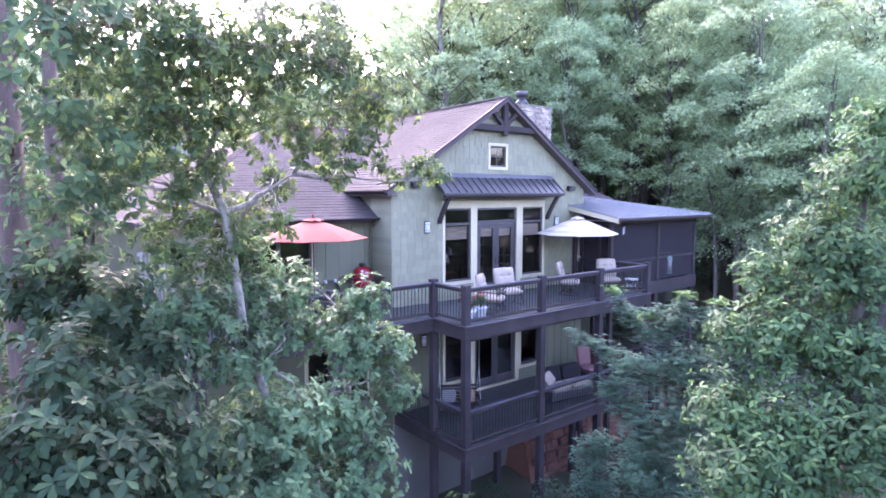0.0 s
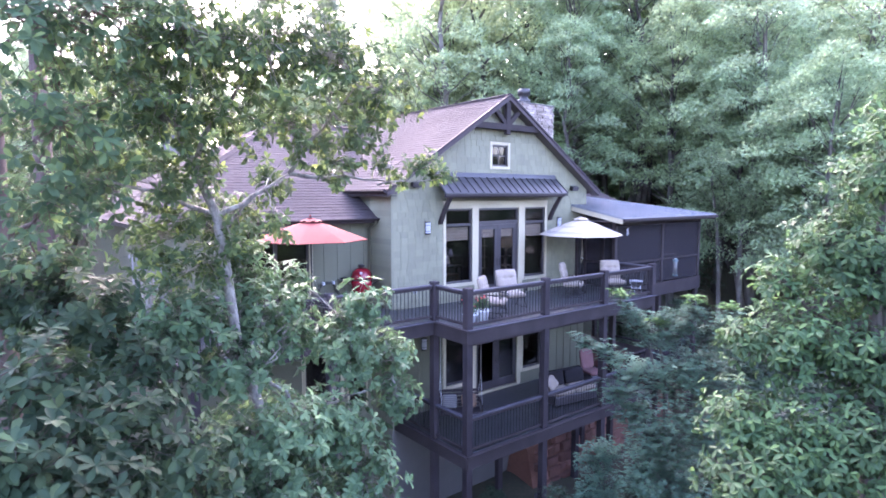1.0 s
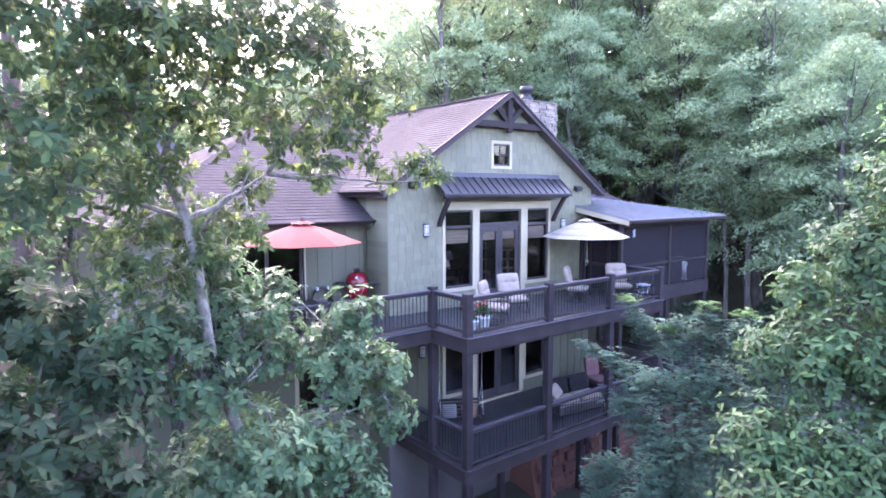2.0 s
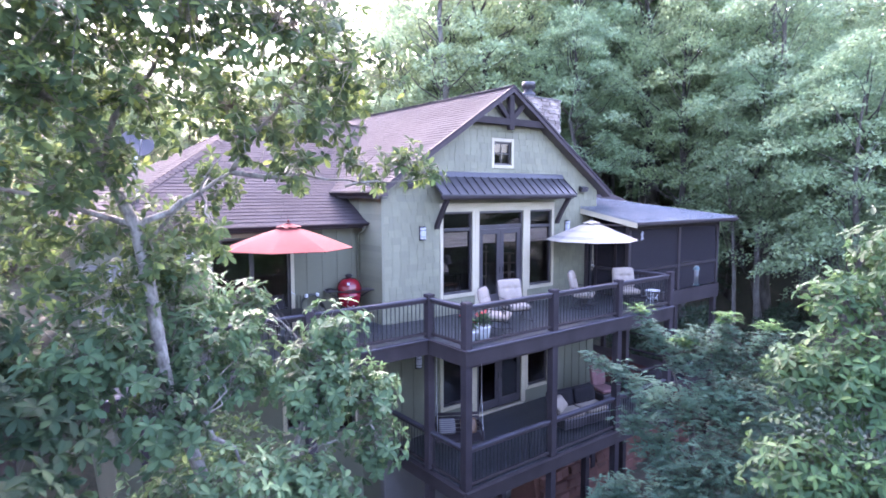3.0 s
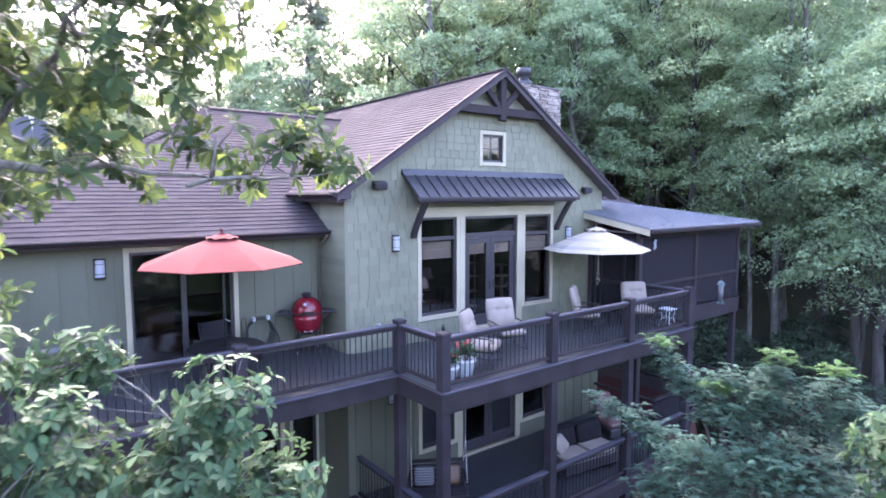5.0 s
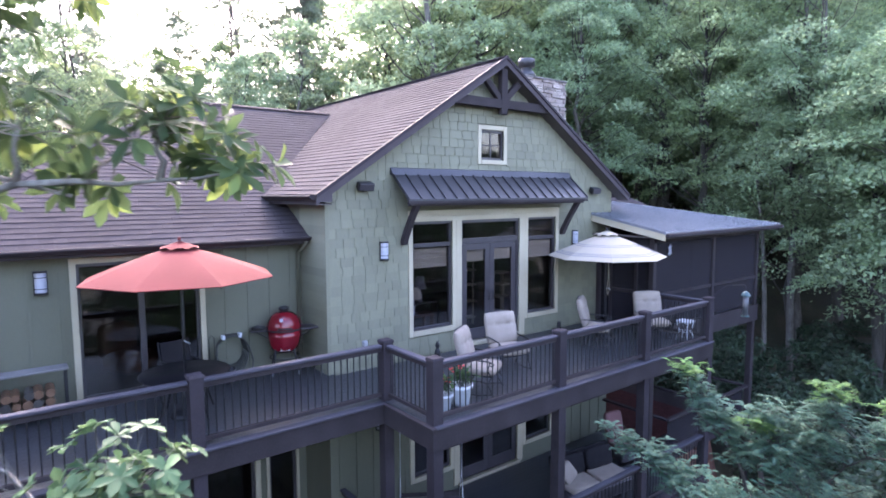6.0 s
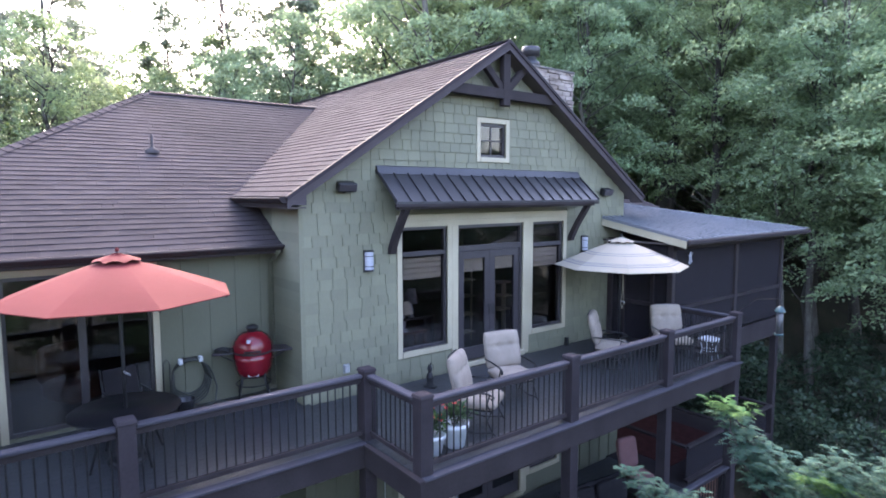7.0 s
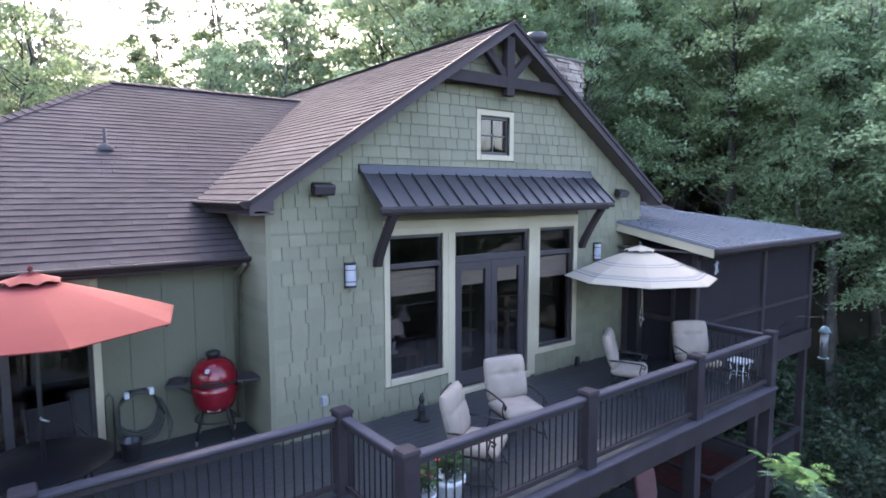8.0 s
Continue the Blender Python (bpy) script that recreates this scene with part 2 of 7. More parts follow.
BARKD = surface("brown_bark", (0.032, 0.028, 0.024), (0.07, 0.062, 0.053), 3.0, 0.95, 0.9, fine=22, stretch=(1, 1, 0.2))
BARKF = surface("dull_bark", (0.06, 0.052, 0.045), (0.15, 0.138, 0.122), 4.0, 0.9, 0.9, fine=30, stretch=(1, 1, 0.35))
BARKM = surface("red_brown_bark", (0.03, 0.018, 0.014), (0.075, 0.05, 0.042), 3.0, 0.95, 0.9, fine=24, stretch=(1, 1, 0.2))
RUG = surface("dark_red_rug", (0.035, 0.012, 0.012), (0.06, 0.022, 0.02), 5.0, 0.95, 0.3, fine=180, spec=0.1)
PETAL = surface("red_petals", (0.5, 0.02, 0.03), (0.65, 0.05, 0.05), 9.0, 0.6, 0.0)
LEAF_OAK = leaf_material("oak_leaf", (0.03, 0.052, 0.024), (0.056, 0.09, 0.038), (0.125, 0.17, 0.052), 0.4, 0.55, 0.12)
LEAF_MAPLE = leaf_material("maple_leaf", (0.031, 0.058, 0.033), (0.06, 0.104, 0.054), (0.1, 0.15, 0.056), 0.42, 0.55, 0.1)
# Pale grey-green leaves: haze before the bright sky painted into the colour
LEAF_SKY = leaf_material("haze_grey_pine_leaf", (0.13, 0.155, 0.12), (0.18, 0.215, 0.155), (0.22, 0.26, 0.17), 0.35, 0.7, 0.1)
LEAF_BUCK = leaf_material("buckeye_leaf", (0.037, 0.072, 0.038), (0.067, 0.116, 0.058), (0.096, 0.15, 0.068), 0.26, 0.55, 0.1)
LEAF_HICK = leaf_material("hickory_leaf", (0.017, 0.034, 0.019), (0.031, 0.054, 0.028), (0.055, 0.085, 0.038), 0.3, 0.55, 0.1)
LEAF_BIG = leaf_material("umbrella_magnolia_leaf", (0.03, 0.062, 0.03), (0.052, 0.1, 0.042), (0.085, 0.145, 0.052), 0.36, 0.55, 0.12)
LEAF_MIM = leaf_material("feathery_leaf", (0.048, 0.098, 0.07), (0.08, 0.148, 0.104), (0.125, 0.2, 0.11), 0.3, 0.6, 0.1)
LEAF_MIMT = leaf_material("young_feathery_leaf", (0.05, 0.115, 0.04), (0.085, 0.16, 0.045), (0.15, 0.25, 0.07), 0.3, 0.6, 0.1)
# Woodland greens lightened and blued; haze over the wood is put into the colour
LEAF_FAR = leaf_material("hazed_woodland_leaf", (0.15, 0.205, 0.118), (0.225, 0.295, 0.162), (0.29, 0.37, 0.178), 0.54, 0.65, 0.08)
LEAF_FARD = leaf_material("hazed_lighter_leaf", (0.170, 0.232, 0.146), (0.246, 0.328, 0.194), (0.316, 0.400, 0.211), 0.52, 0.6, 0.15)
LEAF_EDGE = leaf_material("hazed_edge_leaf", (0.150, 0.211, 0.131), (0.215, 0.295, 0.173), (0.271, 0.360, 0.187), 0.52, 0.65, 0.08)
# Darkened greens: the shade of the understorey is painted into this leaf colour
LEAF_SHADE = leaf_material("understorey_shade_leaf", (0.018, 0.036, 0.022), (0.032, 0.058, 0.032), (0.05, 0.085, 0.04), 0.2, 0.5, 0.3)
GLASS = glass_material("window_glass", (0.95, 0.92, 0.94), 0.66)
SCREEN = screen_material("insect_screen", (0.021, 0.018, 0.021), 0.9)
RAILTOP = surface("weathered_rail_cap", (0.036, 0.034, 0.042), (0.058, 0.054, 0.065), 1.4, 0.75, 0.25, fine=45, spec=0.15)


# ---- mesh helpers ----
class Shape:
    """Gathers vertices and faces."""

    def __init__(self):
        self.v, self.f = [], []

    def hull(self, low, high):
        """A closed prism between two rings of equally many points."""
        k, n = len(self.v), len(low)
        self.v += [tuple(p) for p in low] + [tuple(p) for p in high]
        self.f.append(tuple(range(k + n - 1, k - 1, -1)))
        self.f.append(tuple(range(k + n, k + 2 * n)))
        for i in range(n):
            j = (i + 1) % n
            self.f.append((k + i, k + j, k + n + j, k + n + i))
        return self

    def box(self, x0, x1, y0, y1, z0, z1, m=None):
        low = [(x0, y0, z0), (x1, y0, z0), (x1, y1, z0), (x0, y1, z0)]
        high = [(x0, y0, z1), (x1, y0, z1), (x1, y1, z1), (x0, y1, z1)]
        if m is not None:
            low, high = [m @ Vector(p) for p in low], [m @ Vector(p) for p in high]
        return self.hull(low, high)

    def beam(self, p, q, w, h, up=(0, 0, 1)):
        """A bar of w by h from p to q; h lies along up as far as it can."""
        p, q = Vector(p), Vector(q)
        d = (q - p).normalized()
        s = d.cross(Vector(up))
        s = s.normalized() if s.length > 1e-4 else Vector((1, 0, 0))
        u = s.cross(d)
        ring = [s * (a * w / 2) + u * (b * h / 2) for a, b in ((-1, -1), (1, -1), (1, 1), (-1, 1))]
        return self.hull([p + r for r in ring], [q + r for r in ring])

    def tube(self, pts, radii, n=8):
        pts = [Vector(p) for p in pts]
        k, rings = len(self.v), []
        s = None
        for i, p in enumerate(pts):
            d = (pts[min(i + 1, len(pts) - 1)] - pts[max(i - 1, 0)]).normalized()
            if s is None:
                s = d.cross(Vector((0.3, 0.2, 1)))
                s = s if s.length > 1e-3 else d.cross(Vector((1, 0, 0)))
            s = (s - d * s.dot(d)).normalized()
            u = d.cross(s)
            r = radii[i] if hasattr(radii, "__len__") else radii
            self.v += [tuple(p + (s * math.cos(2 * math.pi * j / n) + u * math.sin(2 * math.pi * j / n)) * r) for j in range(n)]
        for i in range(len(pts) - 1):
            for j in range(n):
                a, b = k + i * n + j, k + i * n + (j + 1) % n
                self.f.append((a, b, b + n, a + n))
        self.f.append(tuple(range(k + n - 1, k - 1, -1)))
        self.f.append(tuple(range(k + (len(pts) - 1) * n, k + len(pts) * n)))
        return self

    def lathe(self, profile, n=24, at=(0, 0, 0)):
        k = len(self.v)
        for r, z in profile:
            r = max(r, 0.0005)
            self.v += [(at[0] + r * math.cos(2 * math.pi * j / n), at[1] + r * math.sin(2 * math.pi * j / n), at[2] + z) for j in range(n)]
        for i in range(len(profile) - 1):
            for j in range(n):
                a, b = k + i * n + j, k + i * n + (j + 1) % n
                self.f.append((a, b, b + n, a + n))
        return self

    def pillow(self, w, d, h, at=(0, 0, 0), m=None, e=0.35, n=20, tufts=()):
        """A stuffed cushion: a rounded block with soft edges; tufts are dents (x, y, depth) in its top."""
        k, r = len(self.v), n // 2
        def sp(c, p):
            return math.copysign(abs(c) ** p, c)
        for i in range(r + 1):
            a = -math.pi / 2 + math.pi * i / r
            for j in range(n):
                b = 2 * math.pi * j / n
                x, y, z = sp(math.cos(a), e) * sp(math.cos(b), e), sp(math.cos(a), e) * sp(math.sin(b), e), sp(math.sin(a), 0.55)
                x, y, z = x * w / 2, y * d / 2, z * h / 2
                for tx, ty, dep in tufts:
                    if z > 0:
                        z -= dep * math.exp(-((x + at[0] - tx) ** 2 + (y + at[1] - ty) ** 2) / 0.005)
                p = Vector((x + at[0], y + at[1], z + at[2]))
                self.v.append(tuple(m @ p if m is not None else p))
        for i in range(r):
            for j in range(n):
                a, b = k + i * n + j, k + i * n + (j + 1) % n
                self.f.append((a, b, b + n, a + n))
        return self

    def tufted(self, w, d, h, at=(0, 0, 0), m=None, n=30, tufts=(), crease=None):
        """A stuffed cushion on a grid, with dents (x, y, depth) and an optional crease across at y."""
        for side in (1, -1):
            k = len(self.v)
            for i in range(n + 1):
                for j in range(n + 1):
                    u, q = math.sin(math.pi / 2 * (2 * i / n - 1)), math.sin(math.pi / 2 * (2 * j / n - 1))
                    c = 1 - 0.05 * (u * q) ** 4
                    x, y = u * c * w / 2 + at[0], q * c * d / 2 + at[1]
                    z = h / 2 * ((1 - abs(u) ** 5) * (1 - abs(q) ** 5)) ** 0.42
                    if side > 0:
                        z += 0.006 * math.sin(9 * x + 4) * math.sin(8 * y)
                        for tx, ty, dep in tufts:
                            r2 = (x - tx) ** 2 + (y - ty) ** 2
                            z -= dep * (0.6 * math.exp(-r2 / 0.0012) + 0.4 * math.exp(-r2 / 0.009))
                        if crease is not None:
                            z -= 0.02 * math.exp(-((y - crease) / 0.02) ** 2)
                    p = Vector((x, y, max(z, 0.004 if 0 < i < n and 0 < j < n else 0) * side + at[2]))
                    self.v.append(tuple(m @ p if m is not None else p))
            for i in range(n):
                for j in range(n):
                    a = k + i * (n + 1) + j
                    f = (a, a + n + 1, a + n + 2, a + 1)
                    self.f.append(f if side > 0 else f[::-1])
        return self

    def mesh(self, name, material, smooth=False, bevel=0.0):
        me = bpy.data.meshes.new(name)
        me.from_pydata(self.v, [], self.f)
        if bevel:
            bm = bmesh.new()
            bm.from_mesh(me)
            bmesh.ops.bevel(bm, geom=list(bm.edges), offset=bevel, segments=1, affect="EDGES", clamp_overlap=True)
            bm.to_mesh(me)
            bm.free()
        if smooth:
            me.polygons.foreach_set("use_smooth", [True] * len(me.polygons))
        me.materials.append(material)
        me.update()
        return me


def part(name, shape, material, parent, label="", smooth=False, bevel=0.0, m=None):
    """One mesh object under a thing or a part."""
    me = shape.mesh(name, material, smooth, bevel) if isinstance(shape, Shape) else shape
    ob = new(name, me)
    ob.parent = parent
    if m is not None:
        ob.matrix_basis = m
    return tagged(ob, label)


def thing(name, label, category, group="", m=None, kind=""):
    ob = new(name)
    ob.empty_display_size = 0.2
    if m is not None:
        ob.matrix_basis = m
    return tagged(ob, label, category, group, kind)


def solid(name, shape, material, label, category, kind="", smooth=False, bevel=0.0, m=None, group=""):
    """A thing that is one mesh."""
    ob = new(name, shape.mesh(name, material, smooth, bevel))
    if m is not None:
        ob.matrix_basis = m
    return tagged(ob, label, category, group, kind)


def tri_mesh(name, verts, tris, material):
    """A mesh of triangles from arrays."""
    me = bpy.data.meshes.new(name)
    verts, tris = np.asarray(verts, dtype=np.float32), np.asarray(tris, dtype=np.int32)
    me.vertices.add(len(verts))
    me.vertices.foreach_set("co", verts.ravel())
    me.loops.add(tris.size)
    me.loops.foreach_set("vertex_index", tris.ravel())
    me.polygons.add(len(tris))
    me.polygons.foreach_set("loop_start", np.arange(0, tris.size, 3, dtype=np.int32))
    me.polygons.foreach_set("use_smooth", np.ones(len(tris), dtype=bool))
    me.update(calc_edges=True)
    me.materials.append(material)
    return me


def unit_block(name, material, taper=0.0, bevel=0.0):
    """A block from 0 to 1 on x and z and from -1 to 0 on y (its front face towards -y)."""
    s = Shape()
    s.hull([(0, -1, 0), (1, -1, 0), (1, 0, 0), (0, 0, 0)], [(0, -1 + taper, 1), (1, -1 + taper, 1), (1, 0, 1), (0, 0, 1)])
    return s.mesh(name, material, False, bevel)


# ---- terrain ----
def ease(a, b, x):
    u = min(1.0, max(0.0, (x - a) / (b - a)))
    return u * u * (3 - 2 * u)


def ground_z(x, y):
    z = -7.3 - 0.14 * max(0.0, min(40.0, 9 - y)) + 0.9 * ease(9, 15, y) + 5.6 * ease(15.5, 26, y) * (0.55 + 0.45 * ease(-6, 6, x)) + 0.05 * max(0.0, min(60.0, y - 28))
    z += 0.09 * max(0.0, min(60.0, x - 30)) - 0.05 * max(0.0, min(40.0, 2 - x))
    return z + 0.35 * noise.noise((x * 0.12, y * 0.12, 3.0)) + 0.12 * noise.noise((x * 0.5, y * 0.5, 9.0))


def build_ground():
    s = Shape()
    lines = [-400, -250, -150, -100, -70, -50] + [-40 + 1.6 * i for i in range(75)] + [90, 110, 150, 220, 300, 420]
    n = len(lines)
    for y in lines:
        for x in lines:
            s.v.append((x, y, ground_z(x, y)))
    for j in range(n - 1):
        for i in range(n - 1):
            a = j * n + i
            s.f.append((a, a + 1, a + n + 1, a + n))
    return solid("ground", s, LITTER, "sloping forest floor with leaf litter and soil", "ground", "structure", smooth=True)


build_ground()

# ---- the house ----
F_Y, L_Y = 14.60, 15.78           # front gable wall, left wing wall
G_L, G_R, APEX_X = 9.19, 18.27, 13.73
EAVE_Z, APEX_Z, PITCH = 3.60, 6.78, 0.65
house = thing("house", "sage green craftsman house with brown shingle roofs", "house")


def wall_columns(s, y0, y1, x0, x1, low, top, openings, extra=()):
    """A wall along x with openings (x0, x1, z0, z1) and a top edge that is a function of x."""
    xs = sorted({x0, x1, *[v for o in openings for v in o[:2]], *extra})
    xs = [v for v in xs if x0 <= v <= x1]
    for a, b in zip(xs, xs[1:]):
        cuts = sorted((o[2], o[3]) for o in openings if o[0] < (a + b) / 2 < o[1])
        z = low
        for c, d in cuts + [(None, None)]:
            ta, tb = (top(a), top(b)) if c is None else (c, c)
            if min(ta, tb) > z + 1e-4:
                s.hull([(a, y0, z), (b, y0, z), (b, y1, z), (a, y1, z)], [(a, y0, ta), (b, y0, tb), (b, y1, tb), (a, y1, ta)])
            z = d if d is not None else z
    near, back = {}, []
    for v in s.v:
        back.append(near.setdefault((round(v[0], 4), round(v[1], 4), round(v[2], 4)), len(near)))
    s.v, s.f = list(near), [tuple(back[i] for i in f) for f in s.f]
    return s


def gable_top(x):
    return EAVE_Z - 0.20 + PITCH * (4.89 - abs(x - APEX_X))


WIN_L, DOOR, WIN_R, WIN_G = (11.24, 12.35, 0.57, 3.0), (12.62, 14.51, 0.10, 3.0), (14.82, 15.87, 0.52, 3.0), (13.22, 13.95, 4.40, 5.11)
LOW_WIN, LOW_DOOR, LOW_WIN_R = (11.24, 12.28, -2.80, -0.55), (12.56, 14.50, -3.30, -0.55), (14.80, 15.75, -2.86, -0.55)
front = part("front_wall", wall_columns(Shape(), F_Y, F_Y + 0.2, G_L, G_R, -0.45, gable_top, [WIN_L, DOOR, WIN_R, WIN_G], (APEX_X,)), SHAKE_J, house, "sage green shake gable wall")
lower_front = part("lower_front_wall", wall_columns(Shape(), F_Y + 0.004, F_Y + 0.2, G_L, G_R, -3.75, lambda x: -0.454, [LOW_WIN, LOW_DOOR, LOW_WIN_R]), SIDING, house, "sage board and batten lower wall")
ret = part("return_wall", Shape().box(G_L, G_L + 0.2, F_Y + 0.2, L_Y + 4.2, -7.2, 3.62), SIDING, house, "lap sided return wall")
RED_DOOR = (5.12, 7.10, 0.05, 2.44)
LOW_L_WIN, LOW_L_DOOR = (6.9, 8.05, -2.75, -1.35), (8.35, 8.95, -3.2, -1.1)
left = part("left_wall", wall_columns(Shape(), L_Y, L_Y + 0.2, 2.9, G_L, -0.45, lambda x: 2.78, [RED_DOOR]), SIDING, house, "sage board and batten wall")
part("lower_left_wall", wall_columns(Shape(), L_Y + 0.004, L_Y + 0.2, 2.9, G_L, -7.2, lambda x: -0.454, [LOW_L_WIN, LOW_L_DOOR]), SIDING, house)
part("left_end_wall", Shape().box(2.9, 3.1, L_Y + 0.2, 26.6, -7.2, 2.7), SIDING, house)
part("back_wall", Shape().box(2.9, 18.27, 26.6, 26.8, -3, 2.9), SIDING, house)
part("right_wall", Shape().box(18.07, 18.27, F_Y + 0.2, 26.6, -7, 3.2), SIDING, house)
part("foundation", Shape().box(G_L, 16.6, F_Y + 0.01, F_Y + 0.25, -7.6, -3.76), CONCRETE, house, "painted grey foundation wall")

# lap boards on the return wall
for i in range(24):
    z = -0.42 + 0.17 * i
    part("lap_board", Shape().hull([(G_L - 0.022, F_Y + 0.03, z), (G_L, F_Y + 0.03, z), (G_L, L_Y, z), (G_L - 0.022, L_Y, z)],
                                   [(G_L - 0.006, F_Y + 0.03, z + 0.168), (G_L, F_Y + 0.03, z + 0.168), (G_L, L_Y, z + 0.168), (G_L - 0.006, L_Y, z + 0.168)]), SHAKE, ret)

# battens
bat = Shape().box(-0.025, 0.025, -0.02, 0, 0, 1).mesh("batten", SIDING)
for i in range(16):
    x = 8.94 - 0.45 * i
    if x < 3:
        continue
    z0, z1 = 0.0, 2.72
    if RED_DOOR[0] - 0.1 < x < RED_DOOR[1] + 0.1:
        continue
    part("batten", bat, SIDING, left, m=Matrix.Translation((x, L_Y, z0)) @ Matrix.Diagonal((1, 1, z1 - z0, 1)))
for i in range(22):
    x = 9.4 + 0.405 * i
    if x > 18.2 or 11.1 < x < 15.9:
        continue
    part("batten", bat, SIDING, lower_front, m=Matrix.Translation((x, F_Y + 0.004, -3.7)) @ Matrix.Diagonal((1, 1, 3.2, 1)))
part("corner_board", Shape().box(G_L - 0.03, G_L + 0.06, F_Y - 0.03, F_Y, -0.4, 3.42), SHAKE, house, bevel=0.004)


# windows and doors
def window(name, o, y, parent, label, trim=0.11, bars=(), sill=True, shade=0.0, mid=None, head=True):
    """A window in the opening o of a wall whose outer face lies at y."""
    x0, x1, z0, z1 = o
    w = part(name, Shape().box(x0, x0 + 0.05, y + 0.03, y + 0.13, z0, z1).box(x1 - 0.05, x1, y + 0.03, y + 0.13, z0, z1)
             .box(x0 + 0.05, x1 - 0.05, y + 0.03, y + 0.13, z0, z0 + 0.06).box(x0 + 0.05, x1 - 0.05, y + 0.03, y + 0.13, z1 - 0.06, z1), DARKFRAME, parent, label)
    for b in bars:
        part("rail", Shape().box(x0 + 0.05, x1 - 0.05, y + 0.025, y + 0.12, b - 0.045, b + 0.045), DARKFRAME, w, bevel=0.006)
    p = part("pane", Shape().box(x0 + 0.05, x1 - 0.05, y + 0.07, y + 0.078, z0 + 0.06, z1 - 0.06), GLASS, w)
    p.visible_shadow = False
    if mid:
        part("muntin", Shape().box((x0 + x1) / 2 - 0.015, (x0 + x1) / 2 + 0.015, y + 0.055, y + 0.09, z0 + 0.06, z1 - 0.06), DARKFRAME, w)
        part("muntin", Shape().box(x0 + 0.05, x1 - 0.05, y + 0.052, y + 0.093, mid - 0.015, mid + 0.015), DARKFRAME, w)
    if trim:
        part("trim", Shape().box(x0 - trim, x0, y - 0.035, y + 0.03, z0 - trim, z1 + trim), TRIM, w, bevel=0.004)
        part("trim", Shape().box(x1, x1 + trim, y - 0.035, y + 0.03, z0 - trim, z1 + trim), TRIM, w, bevel=0.004)
        if head:
            part("trim", Shape().box(x0, x1, y - 0.033, y + 0.03, z1, z1 + trim), TRIM, w, bevel=0.004)
        if sill:
            part("sill", Shape().box(x0, x1, y - 0.045, y + 0.03, z0 - trim, z0), TRIM, w, bevel=0.004)
    if shade:
        s = Shape()
        for i in range(4):
            a = z1 - 0.62 - shade * i / 4
            s.hull([(x0 + 0.07, y + 0.10, a - shade / 4), (x1 - 0.07, y + 0.10, a - shade / 4), (x1 - 0.07, y + 0.125, a - shade / 4), (x0 + 0.07, y + 0.125, a - shade / 4)],
                   [(x0 + 0.07, y + 0.235, a), (x1 - 0.07, y + 0.235, a), (x1 - 0.07, y + 0.125, a), (x0 + 0.07, y + 0.125, a)])
        part("roman_shade", s, CREAM, w, "cream folded fabric shade")
    return w


def door_leaf(parent, x0, x1, z0, z1, y, handle):
    d = part("door", Shape().box(x0, x0 + 0.14, y + 0.04, y + 0.1, z0, z1).box(x1 - 0.14, x1, y + 0.04, y + 0.1, z0, z1)
             .box(x0 + 0.14, x1 - 0.14, y + 0.04, y + 0.1, z0, z0 + 0.27).box(x0 + 0.14, x1 - 0.14, y + 0.04, y + 0.1, z1 - 0.15, z1), DARKFRAME, parent, "dark bronze glazed door leaf")
    p = part("pane", Shape().box(x0 + 0.14, x1 - 0.14, y + 0.066, y + 0.074, z0 + 0.27, z1 - 0.15), GLASS, d)
    p.visible_shadow = False
    part("handle", Shape().tube([(handle, y + 0.02, z0 + 0.92), (handle, y - 0.01, z0 + 0.95), (handle, y - 0.01, z0 + 1.12), (handle, y + 0.02, z0 + 1.15)], 0.012), BLACK, d, "dark pull handle", smooth=True)
    part("roman_shade", Shape().box(x0 + 0.16, x1 - 0.16, y + 0.095, y + 0.115, z1 - 0.43, z1 - 0.16), CREAM, d, "cream rolled shade")
    return d


window("window", WIN_L, F_Y, house, "tall bronze window with transom and cream trim", bars=(2.47,), shade=0.42, head=False)
window("window", WIN_R, F_Y, house, "tall bronze window with transom and cream trim", bars=(2.47,), shade=0.42, head=False)
window("gable_window", WIN_G, F_Y, house, "small square four-light gable window", trim=0.1, mid=4.755)
part("head_trim", Shape().box(WIN_L[0] - 0.11, WIN_R[1] + 0.11, F_Y - 0.045, F_Y, 3.114, 3.24), TRIM, house, "wide cream head board", bevel=0.004)
part("head_trim", Shape().box(WIN_L[0], WIN_R[1], F_Y - 0.036, F_Y + 0.03, 3.0, 3.11), TRIM, house)
for a, b, z in ((WIN_L[1] + 0.11, DOOR[0], 0.0), (DOOR[1], WIN_R[0] - 0.11, 0.0)):
    part("jamb_trim", Shape().box(a, b, F_Y - 0.038, F_Y + 0.02, z + 0.01, 3.0), TRIM, house, bevel=0.004)
french = part("french_door", Shape().box(DOOR[0] + 0.06, DOOR[1] - 0.06, F_Y + 0.02, F_Y + 0.14, 2.44, 2.56), DARKFRAME, house, "double french door with wide transom")
for a, b in ((DOOR[0], DOOR[0] + 0.06), (DOOR[1] - 0.06, DOOR[1])):
    part("jamb", Shape().box(a, b, F_Y + 0.02, F_Y + 0.14, 0.1, 3.0), DARKFRAME, french)
part("head", Shape().box(DOOR[0] + 0.06, DOOR[1] - 0.06, F_Y + 0.02, F_Y + 0.14, 2.93, 3.0), DARKFRAME, french)
_p = part("pane", Shape().box(DOOR[0] + 0.06, DOOR[1] - 0.06, F_Y + 0.07, F_Y + 0.078, 2.56, 2.93), GLASS, french)
_p.visible_shadow = False
